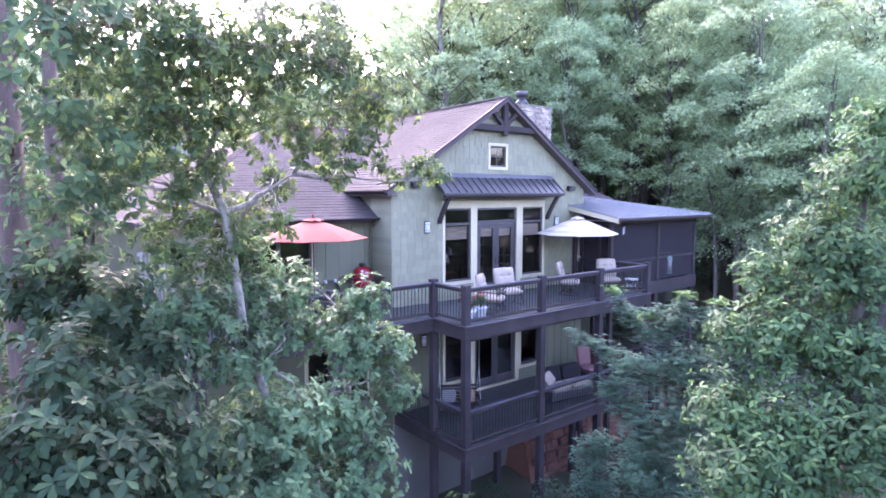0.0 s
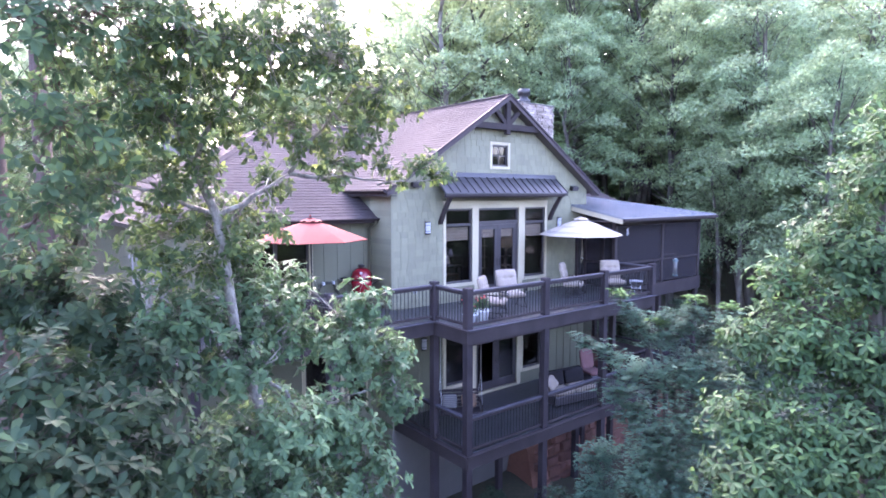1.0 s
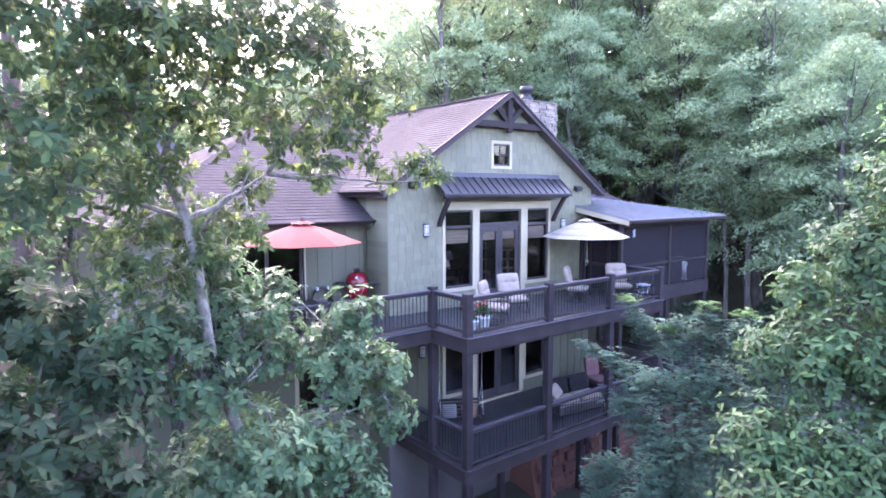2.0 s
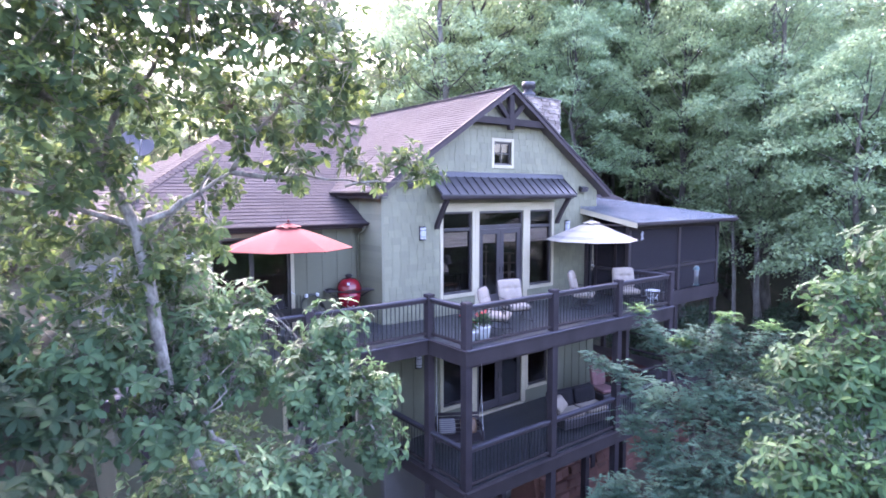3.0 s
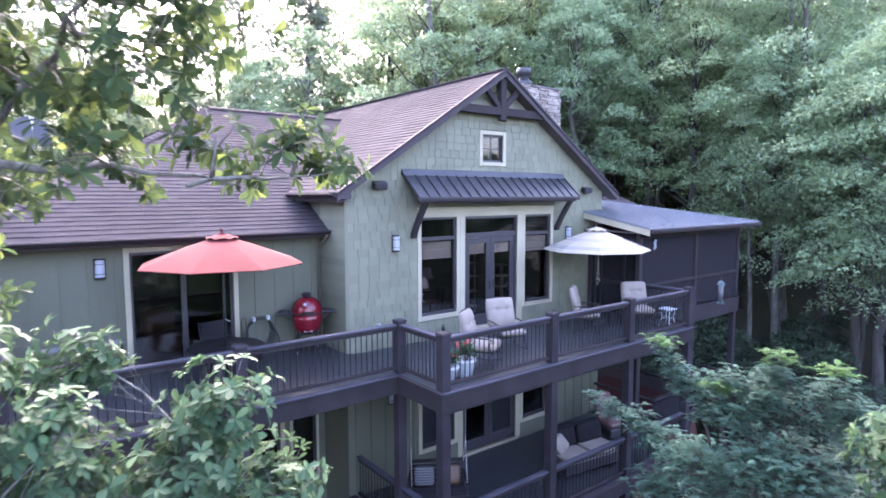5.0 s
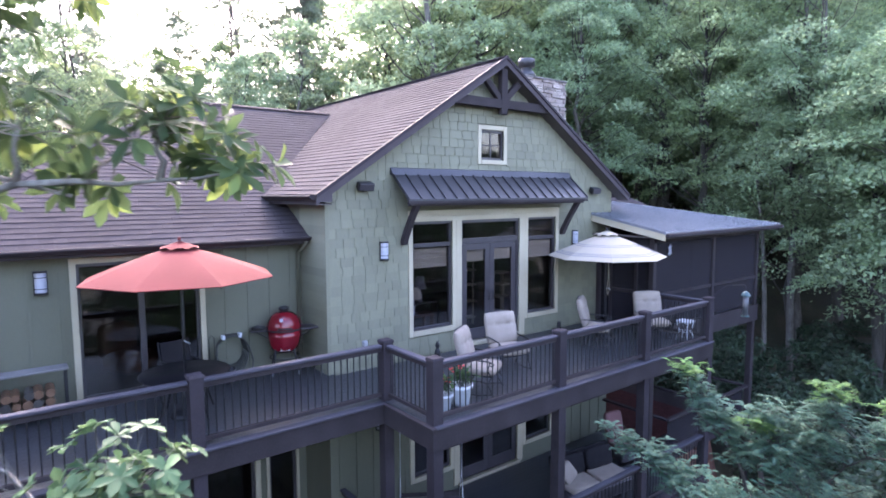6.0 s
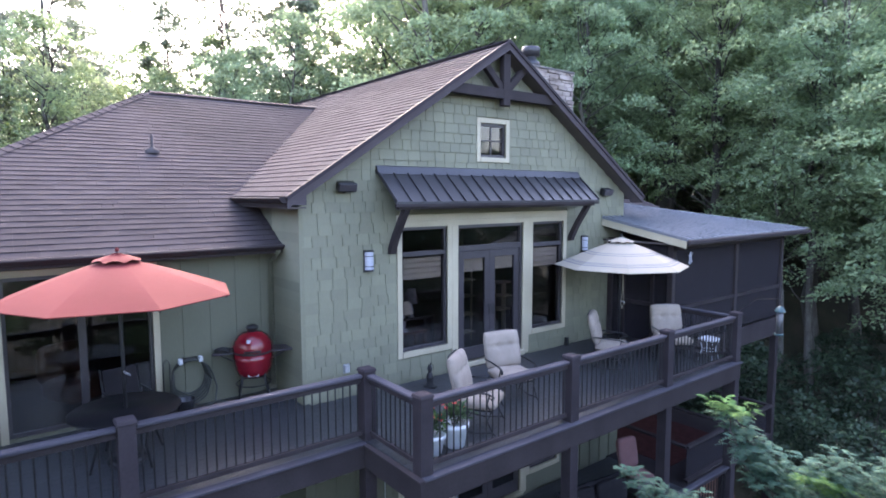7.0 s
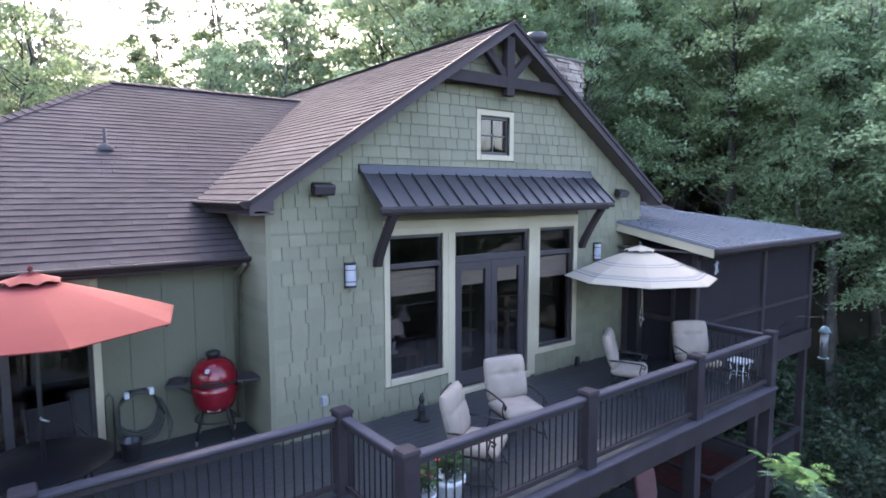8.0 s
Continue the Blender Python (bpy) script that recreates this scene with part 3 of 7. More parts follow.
part("threshold", Shape().box(DOOR[0] - 0.02, DOOR[1] + 0.02, F_Y - 0.09, F_Y + 0.14, 0.0, 0.1), TRIM, french, "pale threshold", bevel=0.008)
door_leaf(house, DOOR[0] + 0.07, 13.56, 0.11, 2.43, F_Y, 13.50)
door_leaf(house, 13.57, DOOR[1] - 0.07, 0.11, 2.43, F_Y, 13.63)
window("window", LOW_WIN, F_Y, house, "lower bronze window with cream trim", bars=(-1.0,))
window("window", LOW_WIN_R, F_Y, house, "lower bronze window with cream trim", bars=(-1.0,))
part("lower_threshold", Shape().box(LOW_DOOR[0] - 0.05, LOW_DOOR[1] + 0.05, F_Y - 0.09, F_Y + 0.14, -3.36, -3.30), TRIM, house)
for a, b in ((LOW_DOOR[0] - 0.17, LOW_DOOR[0]), (LOW_DOOR[1], LOW_DOOR[1] + 0.19)):
    part("jamb_trim", Shape().box(a, b, F_Y - 0.034, F_Y + 0.02, -3.35, -0.56), TRIM, house, bevel=0.004)
door_leaf(house, LOW_DOOR[0], 13.53, -3.29, -0.62, F_Y, 13.47)
door_leaf(house, 13.54, LOW_DOOR[1], -3.29, -0.62, F_Y, 13.60)
window("sliding_door", RED_DOOR, L_Y, house, "wide dark sliding glass door with cream trim", trim=0.1, sill=False)
part("sliding_stile", Shape().box(6.06, 6.16, L_Y + 0.035, L_Y + 0.12, 0.11, 2.38), DARKFRAME, house)
window("window", LOW_L_WIN, L_Y, house, "low dark window with cream trim")
window("window", LOW_L_DOOR, L_Y, house, "narrow dark lower door", trim=0.06, sill=False)

# closed rooms behind the glass; their dimness is put into the dark wall colour
rooms = part("great_room", Shape().box(9.4, 18.05, F_Y + 0.2, 21.0, -0.05, 0.03).box(9.4, 18.05, 20.9, 21.0, 0.03, 3.4).box(9.4, 18.05, F_Y + 0.21, 21.0, 3.38, 3.46), INNER, house, "interior of the great room, darkened in its colour")
# dark sheet behind the gable window, standing for the unlit upper room
part("upper_dark_sheet", Shape().box(12.9, 14.3, F_Y + 1.4, F_Y + 1.5, 3.5, 5.6), BROWN, house)
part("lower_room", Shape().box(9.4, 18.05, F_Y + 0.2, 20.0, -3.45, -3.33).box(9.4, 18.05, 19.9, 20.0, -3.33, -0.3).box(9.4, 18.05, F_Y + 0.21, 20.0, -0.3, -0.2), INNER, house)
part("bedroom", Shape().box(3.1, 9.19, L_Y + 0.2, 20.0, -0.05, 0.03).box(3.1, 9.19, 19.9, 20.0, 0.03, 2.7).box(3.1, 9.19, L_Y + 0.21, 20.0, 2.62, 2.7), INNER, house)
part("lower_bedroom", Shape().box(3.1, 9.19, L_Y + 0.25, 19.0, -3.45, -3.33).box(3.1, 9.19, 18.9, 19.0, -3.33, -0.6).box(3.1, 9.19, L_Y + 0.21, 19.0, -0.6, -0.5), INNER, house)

# things standing just inside the glass
console = thing("console_table", "dark wooden console table inside the tall window", "table", m=pose(11.95, 15.33, 0.03))
part("top", Shape().box(-0.5, 0.5, -0.17, 0.17, 1.0, 1.04), BROWN, console, bevel=0.006)
for a in (-0.46, 0.46):
    for b in (-0.13, 0.13):
        part("leg", Shape().box(a - 0.025, a + 0.025, b - 0.025, b + 0.025, 0.0, 1.0), BROWN, console)
lamp = thing("table_lamp", "unlit table lamp with a greyish bell shade on the console", "lamp", m=pose(11.92, 15.27, 1.07))
part("base", Shape().lathe([(0.0, 0.0), (0.075, 0.0), (0.075, 0.02), (0.03, 0.04), (0.045, 0.1), (0.055, 0.16), (0.02, 0.24), (0.012, 0.36), (0.0, 0.36)], 16), GREYPLASTIC, lamp, "pale glazed base", smooth=True)
part("shade", Shape().lathe([(0.17, 0.32), (0.13, 0.42), (0.085, 0.6), (0.08, 0.6), (0.125, 0.42), (0.165, 0.32)], 20), GREYWOOD, lamp, "greyish fabric bell shade", smooth=True)
shelf = thing("plant_stand", "pale tiered stand behind the french door", "stand", m=pose(14.82, 15.6, 0.03))
for a, z in ((0.0, 0.18), (-0.03, 0.8), (0.05, 1.12), (-0.02, 1.45)):
    part("tier", Shape().box(a - 0.2, a + 0.2, -0.16, 0.16, z, z + 0.04), TRIM, shelf, bevel=0.006)
for a, b in ((-0.14, 0.1), (0.14, 0.1), (0.02, -0.1)):
    part("post", Shape().tube([(a, b, 0.0), (a, b, 1.46)], 0.03, 8), TRIM, shelf, smooth=True)


# ---- roofs ----
def roof_slope(name, poly, label, near=None, thick=0.14, course=0.162, seed=1):
    """A shingled slope over a plan polygon of 3D corners (the first two along the eave). near(p) picks the shingles built one by one."""
    rnd = random.Random(seed)
    P = [Vector(p) for p in poly]
    u = (P[1] - P[0]).normalized()
    nrm = u.cross(P[2] - P[0])
    nrm = (nrm if nrm.z > 0 else -nrm).normalized()
    v = nrm.cross(u)
    v = v if v.z > 0 else -v
    deck = part(name, Shape().hull([p - nrm * thick for p in P], [p - nrm * 0.012 for p in P]), ROOFBASE, house, label)
    flat = [((p - P[0]).dot(u), (p - P[0]).dot(v)) for p in P]
    rows = int(max(b for a, b in flat) / course)
    rest = Shape()
    piece = Shape().hull([(0, 0, 0), (1, 0, 0), (1, 1, 0), (0, 1, 0)], [(0, 0, 1), (1, 0, 1), (1, 1, 0.25), (0, 1, 0.25)]).mesh("roof_shingle", ROOFING_P)
    count = 0
    base = Matrix((u, v, nrm)).transposed().to_4x4()
    for r in range(rows):
        y = r * course + course * 0.5
        xs = []
        for (a, b), (c, d) in zip(flat, flat[1:] + flat[:1]):
            if (b <= y) != (d <= y):
                xs.append(a + (c - a) * (y - b) / (d - b))
        xs.sort()
        for a, b in zip(xs[::2], xs[1::2]):
            x = a
            while x < b - 0.02:
                w = min(rnd.choice((0.16, 0.22, 0.3)) * rnd.uniform(0.9, 1.1), b - x)
                t = rnd.choice((0.015, 0.016, 0.018, 0.02))
                p = P[0] + u * x + v * (r * course) - nrm * 0.012
                if near and count < 280 and near(p):
                    m = Matrix.Translation(p) @ base @ Matrix.Diagonal((w - 0.003, course + 0.02, t, 1))
                    part("roof_shingle", piece, ROOFING_P, deck, m=m)
                    count += 1
                else:
                    q = [p, p + u * (w - 0.003), p + u * (w - 0.003) + v * (course + 0.02), p + v * (course + 0.02)]
                    rest.hull(q, [q[0] + nrm * t, q[1] + nrm * t, q[2] + nrm * t * 0.25, q[3] + nrm * t * 0.25])
                x += w
    tagged(part("shingle_field", rest, ROOFING, deck), kind="stuff")
    return deck


RAKE_Y = 14.30
roof_slope("gable_roof_left", [(8.84, RAKE_Y, EAVE_Z), (8.84, 16.82, EAVE_Z), (12.74, 21.22, 6.135), (12.74, 27.2, 6.135), (APEX_X, 27.2, APEX_Z), (APEX_X, RAKE_Y, APEX_Z)],
           "brown asphalt shingle slope", near=lambda p: p.y < 15.6, seed=3)
roof_slope("gable_roof_right", [(18.62, 27.2, EAVE_Z), (18.62, RAKE_Y, EAVE_Z), (APEX_X, RAKE_Y, APEX_Z), (APEX_X, 27.2, APEX_Z)], "brown asphalt shingle slope", seed=4)
roof_slope("wing_roof_front", [(2.4, 15.33, 2.75), (9.185, 15.33, 2.75), (9.185, 17.2, 3.825), (12.74, 21.22, 6.135), (8.3, 21.22, 6.135)],
           "brown asphalt shingle slope over the wing", near=lambda p: 5.2 < p.x and p.y < 17.2, seed=5)
roof_slope("wing_roof_hip", [(2.4, 27.1, 2.75), (2.4, 15.33, 2.75), (8.3, 21.22, 6.135)], "brown asphalt shingle hip end", seed=6)
roof_slope("wing_roof_back", [(12.74, 27.1, 2.75), (2.4, 27.1, 2.75), (8.3, 21.22, 6.135), (12.74, 21.22, 6.135)], "brown asphalt shingle slope", seed=7)
roof_slope("side_roof", [(18.5, 16.6, 3.18), (23.2, 16.6, 3.18), (23.2, 20.5, 4.6), (18.5, 20.5, 4.6)], "brown shingle slope above the porch", seed=8)

# ridge and hip caps
CAP_PIECE = Shape().hull([(-0.14, 0, -0.04), (0, 0, 0.015), (0.14, 0, -0.04), (0.14, 0, -0.025), (0, 0, 0.035), (-0.14, 0, -0.025)],
                         [(-0.14, 0.24, -0.052), (0, 0.24, 0.003), (0.14, 0.24, -0.052), (0.14, 0.24, -0.042), (0, 0.24, 0.018), (-0.14, 0.24, -0.042)]).mesh("ridge_cap", ROOFING_P)


def caps(p, q):
    """Overlapping cap shingles along a ridge or hip."""
    p, q = Vector(p), Vector(q)
    d = (q - p).normalized()
    x = d.cross(Vector((0, 0, 1))).normalized()
    m = Matrix((x, d, x.cross(d))).transposed().to_4x4()
    for i in range(int((q - p).length / 0.2)):
        part("ridge_cap", CAP_PIECE, ROOFING_P, house, m=Matrix.Translation(p + d * (0.2 * i)) @ m)


caps((APEX_X, RAKE_Y - 0.02, APEX_Z), (APEX_X, 27.2, APEX_Z))
caps((8.3, 21.22, 6.135), (12.9, 21.22, 6.135))
caps((2.4, 15.33, 2.75), (8.3, 21.22, 6.135))

# rake boards, soffits, gutters
for sx, nm in ((-1, "left"), (1, "right")):
    e = (APEX_X + sx * 4.89, EAVE_Z)
    for y0, y1, d, mat_, nme in ((RAKE_Y - 0.045, RAKE_Y, -0.20, FASCIA, "rake_board"), (RAKE_Y - 0.075, RAKE_Y - 0.045, -0.06, ROOFING, "rake_drip")):
        part(nme, Shape().hull([(e[0], y0, e[1] + d), (APEX_X, y0, APEX_Z + d), (APEX_X, y1, APEX_Z + d), (e[0], y1, e[1] + d)],
                               [(e[0], y0, e[1] + 0.01), (APEX_X, y0, APEX_Z + 0.01), (APEX_X, y1, APEX_Z + 0.01), (e[0], y1, e[1] + 0.01)]), mat_, house)
    part("rake_soffit", Shape().hull([(e[0], RAKE_Y, e[1] - 0.205), (APEX_X, RAKE_Y, APEX_Z - 0.205), (APEX_X, F_Y, APEX_Z - 0.205), (e[0], F_Y, e[1] - 0.205)],
                                     [(e[0], RAKE_Y, e[1] - 0.17), (APEX_X, RAKE_Y, APEX_Z - 0.17), (APEX_X, F_Y, APEX_Z - 0.17), (e[0], F_Y, e[1] - 0.17)]), SOFFIT, house)


def gutter(p, q, out):
    """A K-shaped gutter from p to q; out is the level direction away from the roof."""
    p, q, o = Vector(p), Vector(q), Vector(out)
    prof = [(0, 0), (0.11, 0), (0.13, 0.02), (0.13, 0.035), (0.10, 0.06), (0.07, 0.09), (0.0, 0.10)]
    up = Vector((0, 0, 1))
    ring = [o * a - up * b for a, b in prof]
    part("gutter", Shape().hull([p + r for r in ring], [q + r for r in ring]), BROWN, house, "dark brown metal gutter")


gutter((2.4, 15.33, 2.75), (9.18, 15.33, 2.75), (0, -1, 0))
gutter((8.84, RAKE_Y - 0.02, 3.59), (8.84, 16.7, 3.59), (-1, 0, 0))
gutter((18.62, RAKE_Y - 0.02, 3.59), (18.62, 20, 3.59), (1, 0, 0))
part("eave_fascia", Shape().box(2.4, 9.18, 15.33, 15.36, 2.6, 2.70), BROWN, house)
part("eave_soffit", Shape().box(2.4, 9.18, 15.37, L_Y, 2.6, 2.64), SOFFIT, house)
part("eave_fascia", Shape().box(8.84, 8.87, RAKE_Y + 0.004, 16.7, 3.42, 3.55), BROWN, house)
part("eave_return", Shape().hull([(8.845, RAKE_Y - 0.05, 3.46), (9.17, RAKE_Y - 0.05, 3.46), (9.17, F_Y - 0.004, 3.46), (8.845, F_Y - 0.004, 3.46)],
                                 [(8.845, RAKE_Y - 0.05, 3.59), (9.17, RAKE_Y - 0.05, 3.62), (9.17, F_Y - 0.004, 3.62), (8.845, F_Y - 0.004, 3.59)]), FASCIA, house)
part("eave_soffit", Shape().box(8.88, G_L, RAKE_Y + 0.01, L_Y + 0.7, 3.40, 3.43), SOFFIT, house)
part("downpipe", Shape().tube([(9.10, 15.30, 2.64), (9.10, 15.5, 2.5), (9.08, 15.70, 2.4), (9.08, 15.72, 0.1)], 0.04), SIDING, house, "sage painted downpipe", smooth=True)

# timber truss in the gable
truss = part("gable_truss", Shape().beam((12.27, 14.40, 5.70), (15.19, 14.40, 5.70), 0.16, 0.2), BROWN, house, "dark timber truss in the gable peak")
part("king_post", Shape().beam((APEX_X, 14.385, 5.46), (APEX_X, 14.385, 6.52), 0.14, 0.2, (1, 0, 0)), BROWN, truss, bevel=0.012)
for sx in (-1, 1):
    part("strut", Shape().beam((APEX_X + sx * 0.05, 14.41, 5.78), (APEX_X + sx * 0.56, 14.41, 6.26), 0.12, 0.15), BROWN, truss, bevel=0.01)

# metal canopy over the windows
C_L, C_R, C_Y = 10.69, 16.34, 13.91
canopy = part("window_canopy", Shape().hull([(C_L, C_Y, 3.46), (C_R, C_Y, 3.46), (C_R, F_Y, 4.06), (C_L, F_Y, 4.06)], [(C_L, C_Y, 3.50), (C_R, C_Y, 3.50), (C_R, F_Y, 4.10), (C_L, F_Y, 4.10)]), METAL, house, "dark standing seam metal canopy")
for i in range(19):
    x = C_L + 0.013 + (C_R - C_L - 0.026) * i / 18
    part("seam", Shape().beam((x, C_Y - 0.005, 3.512), (x, F_Y - 0.02, 4.10), 0.02, 0.035), METAL, canopy)
part("flashing", Shape().hull([(C_L - 0.012, F_Y - 0.13, 4.0), (C_R + 0.012, F_Y - 0.13, 4.0), (C_R + 0.012, F_Y, 4.0), (C_L - 0.012, F_Y, 4.0)],
                              [(C_L - 0.012, F_Y - 0.05, 4.15), (C_R + 0.012, F_Y - 0.05, 4.15), (C_R + 0.012, F_Y, 4.17), (C_L - 0.012, F_Y, 4.17)]), METAL, canopy, "bent metal flashing along the wall", bevel=0.006)
part("canopy_fascia", Shape().box(C_L, C_R, C_Y, C_Y + 0.04, 3.405, 3.455), BROWN, canopy)
part("canopy_beam", Shape().box(C_L + 0.1, C_R - 0.1, C_Y + 0.06, C_Y + 0.16, 3.36, 3.5), BROWN, canopy, "dark timber beam under the canopy edge")
for x in (10.98, 16.08):
    s = Shape()
    pts = [(F_Y - 0.06 - 0.5 * (i / 7) ** 1.2, 2.52 + 0.84 * i / 7) for i in range(8)]
    for (a, b), (c, d) in zip(pts, pts[1:]):
        s.hull([(x - 0.06, a - 0.06, b), (x + 0.06, a - 0.06, b), (x + 0.06, a + 0.07, b), (x - 0.06, a + 0.07, b)], [(x - 0.06, c - 0.06, d), (x + 0.06, c - 0.06, d), (x + 0.06, c + 0.07, d), (x - 0.06, c + 0.07, d)])
    part("bracket", s, BROWN, canopy, "curved timber bracket")

# chimney
chimney = part("chimney", Shape().box(16.68, 18.42, 16.55, 17.5, 3.8, 7.02), MORTAR, house, "stacked stone chimney")
_r = random.Random(11)
_stone = Shape().hull([(0.03, -1, 0.04), (0.97, -1, 0.0), (1, 0, 0), (0, 0, 0)], [(0.0, -0.9, 0.96), (1.0, -1, 1), (1, 0, 1), (0, 0, 1)]).mesh("stone", STONE, False, 0.02)
z = 4.6
while z < 6.98:
    h = _r.uniform(0.07, 0.15)
    x = 16.64
    while x < 18.40:
        w = min(_r.uniform(0.14, 0.42), 18.46 - x)
        part("stone", _stone, STONE, chimney, m=Matrix.Translation((x, 16.55, z)) @ Matrix.Diagonal((w - 0.015, _r.uniform(0.03, 0.08), h - 0.012, 1)))
        x += w
    y = 16.52
    while y < 17.5 and z > 5.6:
        w = _r.uniform(0.16, 0.4)
        part("stone", _stone, STONE, chimney, m=Matrix.Translation((16.68, y + w, z)) @ Matrix.Rotation(-math.pi / 2, 4, "Z") @ Matrix.Diagonal((w - 0.015, _r.uniform(0.03, 0.06), h - 0.012, 1)))
        y += w
    z += h
part("chimney_cap", Shape().box(16.62, 18.48, 16.47, 17.56, 7.02, 7.08), CONCRETE, chimney, "thin stone cap", bevel=0.015)
part("flue_base", Shape().lathe([(0.0, 7.1), (0.28, 7.1), (0.27, 7.24), (0.17, 7.3), (0.17, 7.42)], 20, (17.15, 16.95, 0)), METAL, chimney, "metal flue", smooth=True)
part("flue_cap", Shape().lathe([(0.17, 7.4), (0.26, 7.42), (0.26, 7.6), (0.24, 7.66), (0.0, 7.68)], 20, (17.15, 16.95, 0)), METAL, chimney, "dark flue cap", smooth=True)

# roof pipe
part("roof_vent", Shape().lathe([(0.15, -0.06), (0.14, 0.0), (0.05, 0.06), (0.03, 0.08), (0.03, 0.32), (0.0, 0.33)], 12, (7.75, 18.38, 4.52)), ROOFVENT, house, "grey painted vent pipe", smooth=True)

# shakes on the gable wall
_r = random.Random(21)
_shake = unit_block("shake", SHAKE, 0.6)
_rest = Shape()
_n = 0
holes = [(WIN_L[0] - 0.12, WIN_R[1] + 0.12, WIN_L[2] - 0.1, 3.24), (12.46, 14.71, -1, 1.0), (WIN_G[0] - 0.1, WIN_G[1] + 0.1, WIN_G[2] - 0.1, WIN_G[3] + 0.1)]
for r in range(37):
    z = -0.36 + 0.193 * r
    half = min(4.52, 4.89 - (z + 0.1 - (EAVE_Z - 0.2)) / PITCH) if z > 3.0 else 4.52
    if half < 0.15:
        continue
    spans = [(APEX_X - half, APEX_X + half)]
    for a, b, c, d in holes:
        if c < z + 0.09 < d:
            spans = [t for p, q in spans for t in ((p, min(q, a)), (max(p, b), q)) if t[1] - t[0] > 0.03]
    for a, b in spans:
        x = a
        while x < b - 0.015:
            w = min(_r.choice((0.19, 0.24, 0.28, 0.3, 0.34)) * _r.uniform(0.94, 1.06), b - x)
            w = b - x if b - x - w < 0.07 else w
            dz = _r.choice((0, 0, 0, 0, -0.003, -0.006))
            if x < 12.3 and -0.1 < z < 3.3 and _n < 300:
                part("shake", _shake, SHAKE, front, m=Matrix.Translation((x, F_Y, z + dz)) @ Matrix.Diagonal((w - 0.008, 0.032, 0.206 - dz, 1)))
                _n += 1
            else:
                _rest.hull([(x, F_Y - 0.032, z + dz), (x + w - 0.008, F_Y - 0.032, z + dz), (x + w - 0.008, F_Y, z + dz), (x, F_Y, z + dz)],
                           [(x, F_Y - 0.013, z + 0.206), (x + w - 0.008, F_Y - 0.013, z + 0.206), (x + w - 0.008, F_Y, z + 0.206), (x, F_Y, z + 0.206)])
            x += w
tagged(part("shake_cladding", _rest, SHAKE_J, front), kind="stuff")

# ---- screened porch ----
porch = thing("screened_porch", "dark screened porch with blue-grey metal hip roof", "porch")
PX0, PX1, PY0, PY1, PZ0 = 17.62, 23.6, 12.75, 18.2, -0.05
R0, R1, RY, RZ = 17.35, 23.95, 12.29, 2.62
def porch_z(y):
    return RZ + 0.19 * (y - RY)


proof = part("porch_roof", Shape().hull([(R0, RY, RZ - 0.05), (R1, RY, RZ - 0.05), (R1 - 5.7, RY + 5.7, porch_z(RY + 5.7) - 0.05), (R0, RY + 5.7, porch_z(RY + 5.7) - 0.05)],
                                        [(R0, RY, RZ), (R1, RY, RZ), (R1 - 5.7, RY + 5.7, porch_z(RY + 5.7)), (R0, RY + 5.7, porch_z(RY + 5.7))]), METALB, porch, "blue-grey ribbed metal roof")
part("porch_roof_side", Shape().hull([(R1, RY, RZ - 0.05), (R1, RY + 11.4, RZ - 0.05), (R1 - 5.7, RY + 5.7, porch_z(RY + 5.7) - 0.05)], [(R1, RY, RZ), (R1, RY + 11.4, RZ), (R1 - 5.7, RY + 5.7, porch_z(RY + 5.7))]), METALB, porch)
for i in range(30):
    x = R0 + 0.04 + 0.23 * i
    if x > R1 - 0.05:
        break
    ye = min(RY + 5.7, RY + (R1 - x))
    if x < 18.0:
        ye = min(ye, F_Y)
    part("rib", Shape().beam((x, RY, RZ + 0.01), (x, ye, porch_z(ye) + 0.01), 0.025, 0.03), METALB, proof)
for i in range(8):
    y = RY + 0.7 * i
    part("hip_flash", Shape().beam((R1 - 0.7 * i, y, porch_z(y) + 0.012), (R1 - 0.7 * (i + 1), y + 0.7, porch_z(y + 0.7) + 0.012), 0.12, 0.03), METALB, proof)
part("porch_fascia", Shape().hull([(R0, RY, RZ - 0.22), (R0 + 0.03, RY, RZ - 0.22), (R0 + 0.03, F_Y, porch_z(F_Y) - 0.22), (R0, F_Y, porch_z(F_Y) - 0.22)],
                                  [(R0, RY, RZ - 0.055), (R0 + 0.03, RY, RZ - 0.055), (R0 + 0.03, F_Y, porch_z(F_Y) - 0.055), (R0, F_Y, porch_z(F_Y) - 0.055)]), TRIM, porch, "pale rake board")
part("porch_gutter", Shape().box(R0, R1 + 0.05, RY - 0.1, RY, RZ - 0.14, RZ - 0.03), BROWN, porch, bevel=0.02)
part("porch_fascia", Shape().box(R1 - 0.03, R1, RY, 18, RZ - 0.2, RZ - 0.055), BROWN, porch)
part("porch_ceiling", Shape().box(R0 + 0.05, R1 - 0.05, RY + 0.02, PY1, RZ - 0.17, RZ - 0.13), SOFFIT, porch)
part("porch_floor", Shape().box(PX0, PX1, PY0, PY1, -0.5, PZ0), DECKING, porch)
part("porch_rim", Shape().box(PX0 - 0.02, PX1 + 0.02, PY0 - 0.05, PY0 - 0.004, -0.52, 0.0), BROWN, porch)
part("porch_back_wall", Shape().box(18.28, PX1, PY1 - 0.1, PY1, 0.0, RZ - 0.2), SIDING, porch)
for x in (PX0 + 0.06, 20.75, PX1 - 0.06):
    part("porch_post", Shape().box(x - 0.07, x + 0.07, PY0, PY0 + 0.14, 0.0, RZ - 0.2), BROWN, porch, bevel=0.008)
